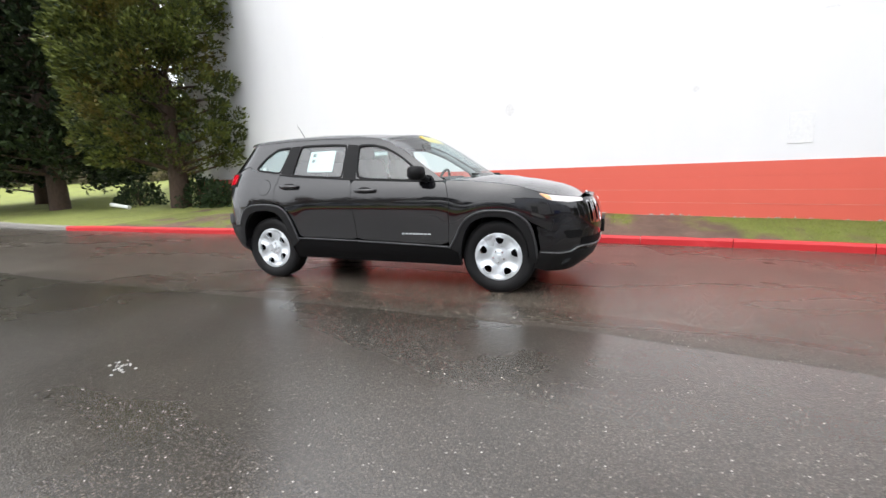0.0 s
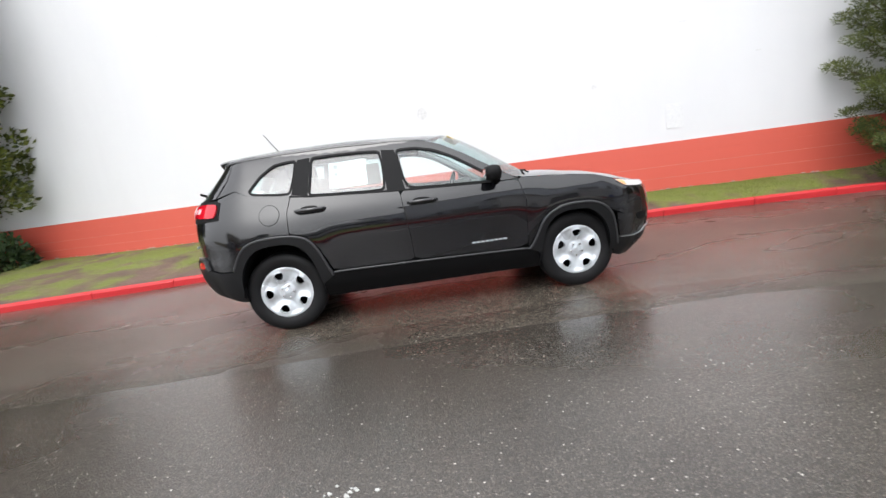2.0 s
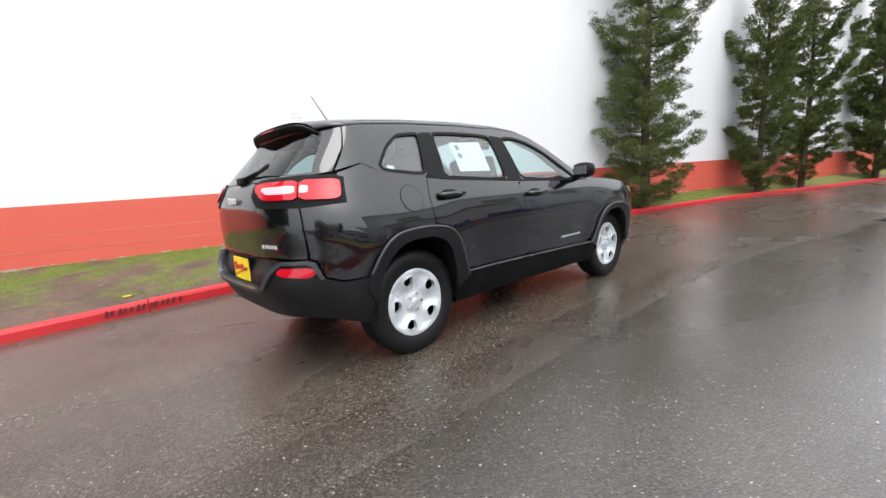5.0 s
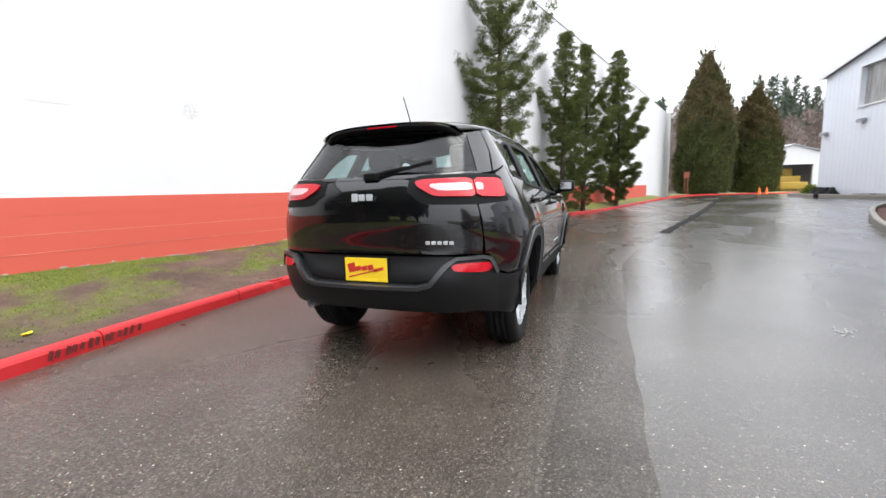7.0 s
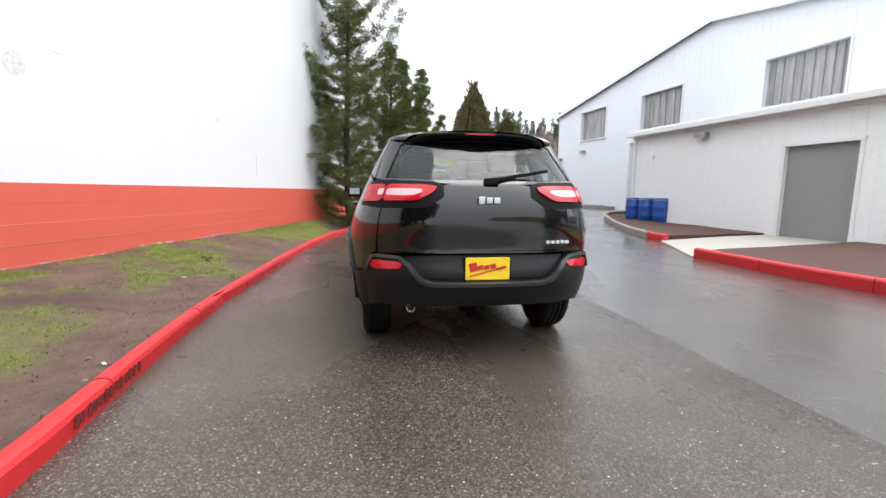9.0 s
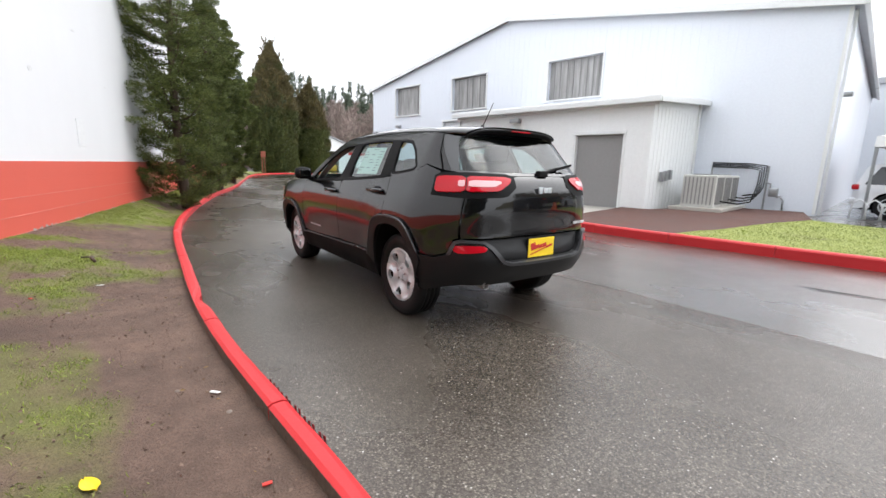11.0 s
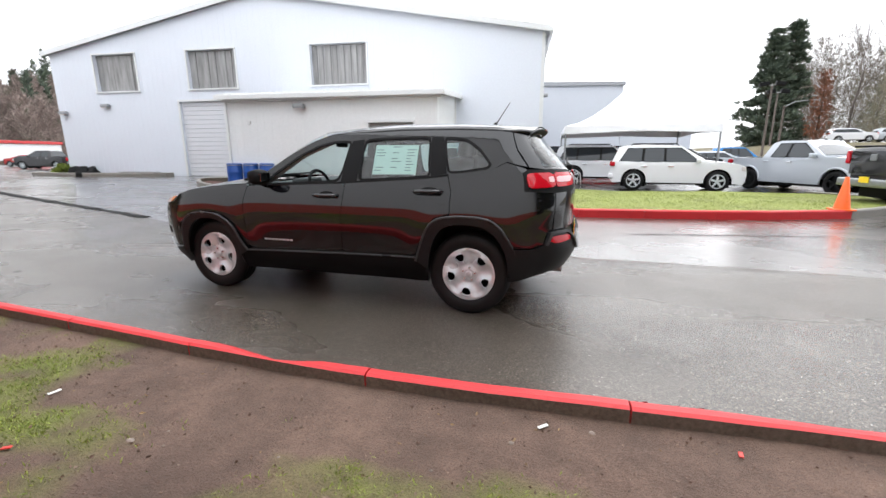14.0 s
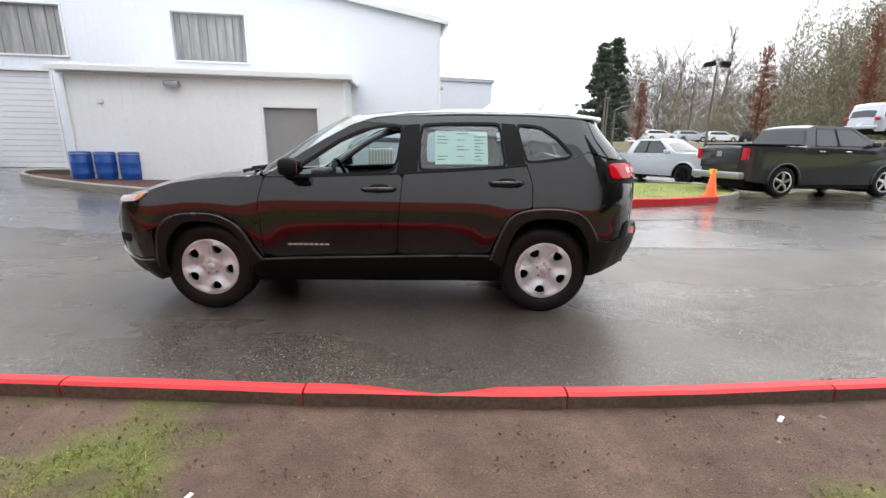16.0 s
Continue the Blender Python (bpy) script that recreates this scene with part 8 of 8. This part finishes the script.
# far sheds beyond the workshop
shed = thing("white_shed", "white gabled shed with an open bay beyond the yard", "shed", pose(66.0, -24.6, 0, 0, 0, 14))
part("shed_wall", box((0, 3.4, 2.3), (0.3, 2.4, 4.6)), M_TRIM, shed)
part("shed_wall", box((0, -3.6, 2.3), (0.3, 2.0, 4.6)), M_TRIM, shed)
part("shed_lintel", box((0, -0.1, 4.0), (0.3, 5.0, 1.2)), M_TRIM, shed)
sg = bmesh.new()
v = [sg.verts.new(p) for p in ((-0.15, 4.6, 4.6), (-0.15, -4.6, 4.6), (-0.15, 0, 6.0), (0.15, 4.6, 4.6), (0.15, -4.6, 4.6), (0.15, 0, 6.0))]
for f in ((0, 1, 2), (5, 4, 3), (0, 3, 4, 1), (1, 4, 5, 2), (2, 5, 3, 0)):
    sg.faces.new([v[k] for k in f])
part("shed_gable", sg, M_TRIM, shed)
part("shed_side", box((6.0, 4.45, 2.3), (12, 0.3, 4.6)), M_TRIM, shed)
part("shed_side", box((6.0, -4.45, 2.3), (12, 0.3, 4.6)), M_TRIM, shed)
part("shed_back", box((12.0, 0, 2.3), (0.3, 9.0, 4.6)), M_FARGREY, shed)
for s in (1, -1):
    part("shed_roof", box((5.9, s * 2.4, 5.35), (12.6, 5.1, 0.14), 0.02, pose(0, 0, 0, -16.3 * s, 0, 0)), M_ROOF, shed)
loader = thing("yellow_loader", "yellow wheeled loader in the shed bay", "machine", pose(68.0, -24.6, 0, 0, 0, 14))
part("loader_body", box((0, 0, 1.2), (2.4, 2.6, 1.5), 0.15), M_YELLOWMACHINE, loader, "", True)
part("loader_cab", box((0.3, 0, 2.4), (1.3, 1.5, 1.2), 0.1), M_YELLOWMACHINE, loader, "", True)
part("loader_bucket", box((-1.7, 0, 0.6), (0.7, 3.4, 1.0), 0.1), M_YELLOWMACHINE, loader, "", True)
for s in (1, -1):
    part("loader_wheel", lathe([(0.0, -0.2), (0.5, -0.22), (0.6, -0.15), (0.6, 0.15), (0.5, 0.22), (0.0, 0.2)], 20), M_TYRE, loader, "", True).location = (0, s * 1.35, 0.6)
trailer = thing("white_trailer", "long white trailer with a red roof edge", "trailer", pose(84.0, -41.0, 0, 0, 0, 20))
part("trailer_box", box((0, 0, 1.9), (3.0, 16.0, 2.6), 0.1), M_TRIM, trailer)
part("trailer_roof", box((0, 0, 3.45), (3.4, 16.4, 0.5), 0.05), M_CARRED, trailer, "faded red roof edge")
for y in (-5, 5):
    part("trailer_wheel", lathe([(0.0, -0.2), (0.45, -0.2), (0.5, -0.15), (0.5, 0.15), (0.0, 0.2)], 16), M_TYRE, trailer, "", True).location = (-1.2, y, 0.5)

# planting strip and sacks by the workshop
kerb_run("kerb_shop", [(27.5, -12.6), (26.5, -11.4), (24.0, -11.3), (21.0, -11.75), (18.2, -12.3), (17.9, -12.9)], M_KERB_GREY, "bare concrete kerb before the workshop wall", 1.5, seed=9, level=lot_level)
strip = [(27.2, -12.7), (26.4, -11.6), (24.0, -11.5), (21.0, -11.95), (18.4, -12.5), (18.1, -12.95)]
tagged(flat_sheet("planting_strip", strip, lambda x, y: 0.12 + lot_level(x, y), M_BARK, grid=0.6, step=0.5), "bark-covered planting strip by the workshop", "bed", kind="structure")
for k, (x, y) in enumerate(((23.6, -11.9), (23.0, -12.05), (22.4, -12.0), (22.8, -11.75))):
    sack = thing("black_sack", "full black refuse sack by the workshop wall", "sack", pose(x, y, 0.36, 0, 0, 40 * k), "black sacks")
    bm = bmesh.new()
    bmesh.ops.create_icosphere(bm, subdivisions=3, radius=0.34)
    for q in bm.verts:
        q.co *= 1 + 0.16 * noise.noise(q.co * 6 + Vector((k, 0, 0)))
        q.co.z = max(-0.18, q.co.z * 0.8) + (0.18 if q.co.z > 0.22 and abs(q.co.x) < 0.1 else 0)
    part("sack_body", bm, M_BLACK, sack, "", True)
for x, y, a in ((20.2, -12.35, 10), (19.0, -12.5, -8)):
    pl = thing("board", "grey board leaning low at the workshop wall", "board", pose(x, y, 0.42, 0, 0, a))
    part("board_face", box((0, 0, 0.06), (1.1, 0.35, 0.10), 0.02), M_GREYDOOR, pl)

# ---- litter, grass and stones on the near verge ----
rng = np.random.default_rng(77)


def on_verge(x, y, z=0.0):
    return np.array([x, y, verge_level(x, y) + z])


blades, leans = [], []
turf = random.Random(9)
for k in range(300000):
    x = turf.uniform(-9, 13) if k % 2 else turf.uniform(-4.5, 3.5)
    y0 = float(np.interp(x, kx, ky)) + 0.15
    y = y0 + (wall_y(x) - 0.03 - y0) * turf.random()
    if turf_at(x, y) + turf.gauss(0, 0.16) < 0.66:
        continue
    blades.append(on_verge(x, y, -0.004))
    leans.append((turf.gauss(0, 0.6), turf.gauss(0, 0.6), 0.7))
tagged(spray_mesh("grass", blades, leans, 0.028, 0.0042, M_GRASS, None, "short wet grass growing in patches", 5, 0.3), "", "grass", kind="stuff")
lawnb, lawnw = [], []
for k in range(50000):
    x, y = turf.uniform(-10, -0.6), turf.uniform(-12, -5.5)
    if inside((x, y), lawn_poly):
        lawnb.append((x, y, bed_level(x, y) - 0.005))
        lawnw.append((turf.gauss(0, 0.6), turf.gauss(0, 0.6), 0.7))
tagged(spray_mesh("lawn_grass", lawnb, lawnw, 0.030, 0.007, M_GRASS, None, "short wet lawn grass", 6, 0.3), "", "grass", kind="stuff")
dead, deadw = [], []
for k in range(240):
    x = turf.uniform(-5.5, 4)
    y0 = float(np.interp(x, kx, ky)) + 0.2
    dead.append(on_verge(x, y0 + turf.random() ** 1.3 * 2.0, 0.006))
    deadw.append((turf.gauss(0, 1), turf.gauss(0, 1), 0.12))
tagged(spray_mesh("leaf_litter", dead, deadw, 0.026, 0.010, M_DEADLEAF, None, "scattered fallen leaves and twigs", 7, 0.2), "", "leaves", kind="stuff")
crumbs, crumbw = [], []
for k in range(2600):
    x = turf.uniform(-5.5, 3.5)
    y0 = float(np.interp(x, kx, ky)) + 0.16
    crumbs.append(on_verge(x, y0 + turf.random() ** 1.2 * 2.0, 0.002))
    crumbw.append((turf.gauss(0, 1), turf.gauss(0, 1), 0.35))
tagged(spray_mesh("soil_crumbs", crumbs, crumbw, 0.016, 0.013, M_CRUMB, None, "loose crumbs of damp brown soil", 8, 0.4), "", "soil", kind="stuff")
pebble_mesh = []
for k in range(4):
    bm = bmesh.new()
    bmesh.ops.create_icosphere(bm, subdivisions=2, radius=1.0)
    for q in bm.verts:
        q.co *= 1 + 0.25 * noise.noise(q.co * 1.7 + Vector((k * 5, 0, 0)))
        q.co.z *= 0.55
    me = bpy.data.meshes.new("pebble")
    bm.to_mesh(me)
    bm.free()
    me.polygons.foreach_set("use_smooth", [True] * len(me.polygons))
    me.materials.append(M_STONE)
    pebble_mesh.append(me)
for k in range(60):
    x = turf.uniform(-4.6, 3.0)
    y0 = float(np.interp(x, kx, ky)) + 0.22
    y = y0 + turf.random() ** 1.5 * 1.7
    r = 0.004 + 0.020 * turf.random() ** 4
    ob = tagged(new("pebble", pebble_mesh[k % 4]), "small grey pebble on the trodden soil", "pebble", "pebbles on the verge")
    ob.matrix_basis = pose(x, y, verge_level(x, y) - r * 0.1, 0, 0, turf.uniform(0, 360)) @ Matrix.Diagonal((r, r * turf.uniform(0.7, 1.2), r, 1))
stick = thing("broken_stick", "short dark broken stick lying on the grass", "stick", pose(1.37, 3.04, verge_level(1.37, 3.04) + 0.02, 0, 0, 12))
sb = bmesh.new()
add_tube(sb, [(-0.11, 0, 0.0), (-0.04, 0.015, 0.022), (0.05, 0.0, 0.02), (0.12, -0.02, 0.004)], 0.016, 7)
add_tube(sb, [(-0.02, 0.0, 0.02), (0.0, 0.05, 0.035), (0.03, 0.09, 0.03)], 0.009, 6)
part("stick_wood", sb, M_BARKWOOD, stick, "", True)
leaf = thing("fallen_leaf", "curled yellow fallen leaf on the soil", "leaf", pose(-2.62, 2.88, verge_level(-2.62, 2.88) + 0.008, 0, 0, 25))
loft("leaf_blade", [[Vector((0.05 * u, 0.028 * v * (1 - u * u) ** 0.6, 0.012 * abs(v) + 0.006 * u * u)) for v in (-1, -0.5, 0, 0.5, 1)] for u in (-0.98, -0.7, -0.35, 0, 0.35, 0.7, 0.98)], M_YELLOW, leaf)
for x, y, c, a in ((-2.12, 2.40, M_PAPER, 40), (0.35, 2.95, M_PAPER, 70), (-3.25, 2.62, M_REDINK, 10), (-0.05, 3.35, M_REDINK, 30), (-2.95, 2.35, M_REDINK, 80)):
    scrap = thing("litter", "small flattened scrap of litter on the soil", "litter", pose(x, y, verge_level(x, y) + 0.006, 4, 3, a))
    part("scrap", box((0, 0, 0.004), (0.055 if c is M_PAPER else 0.035, 0.018, 0.006), 0.002), c, scrap)
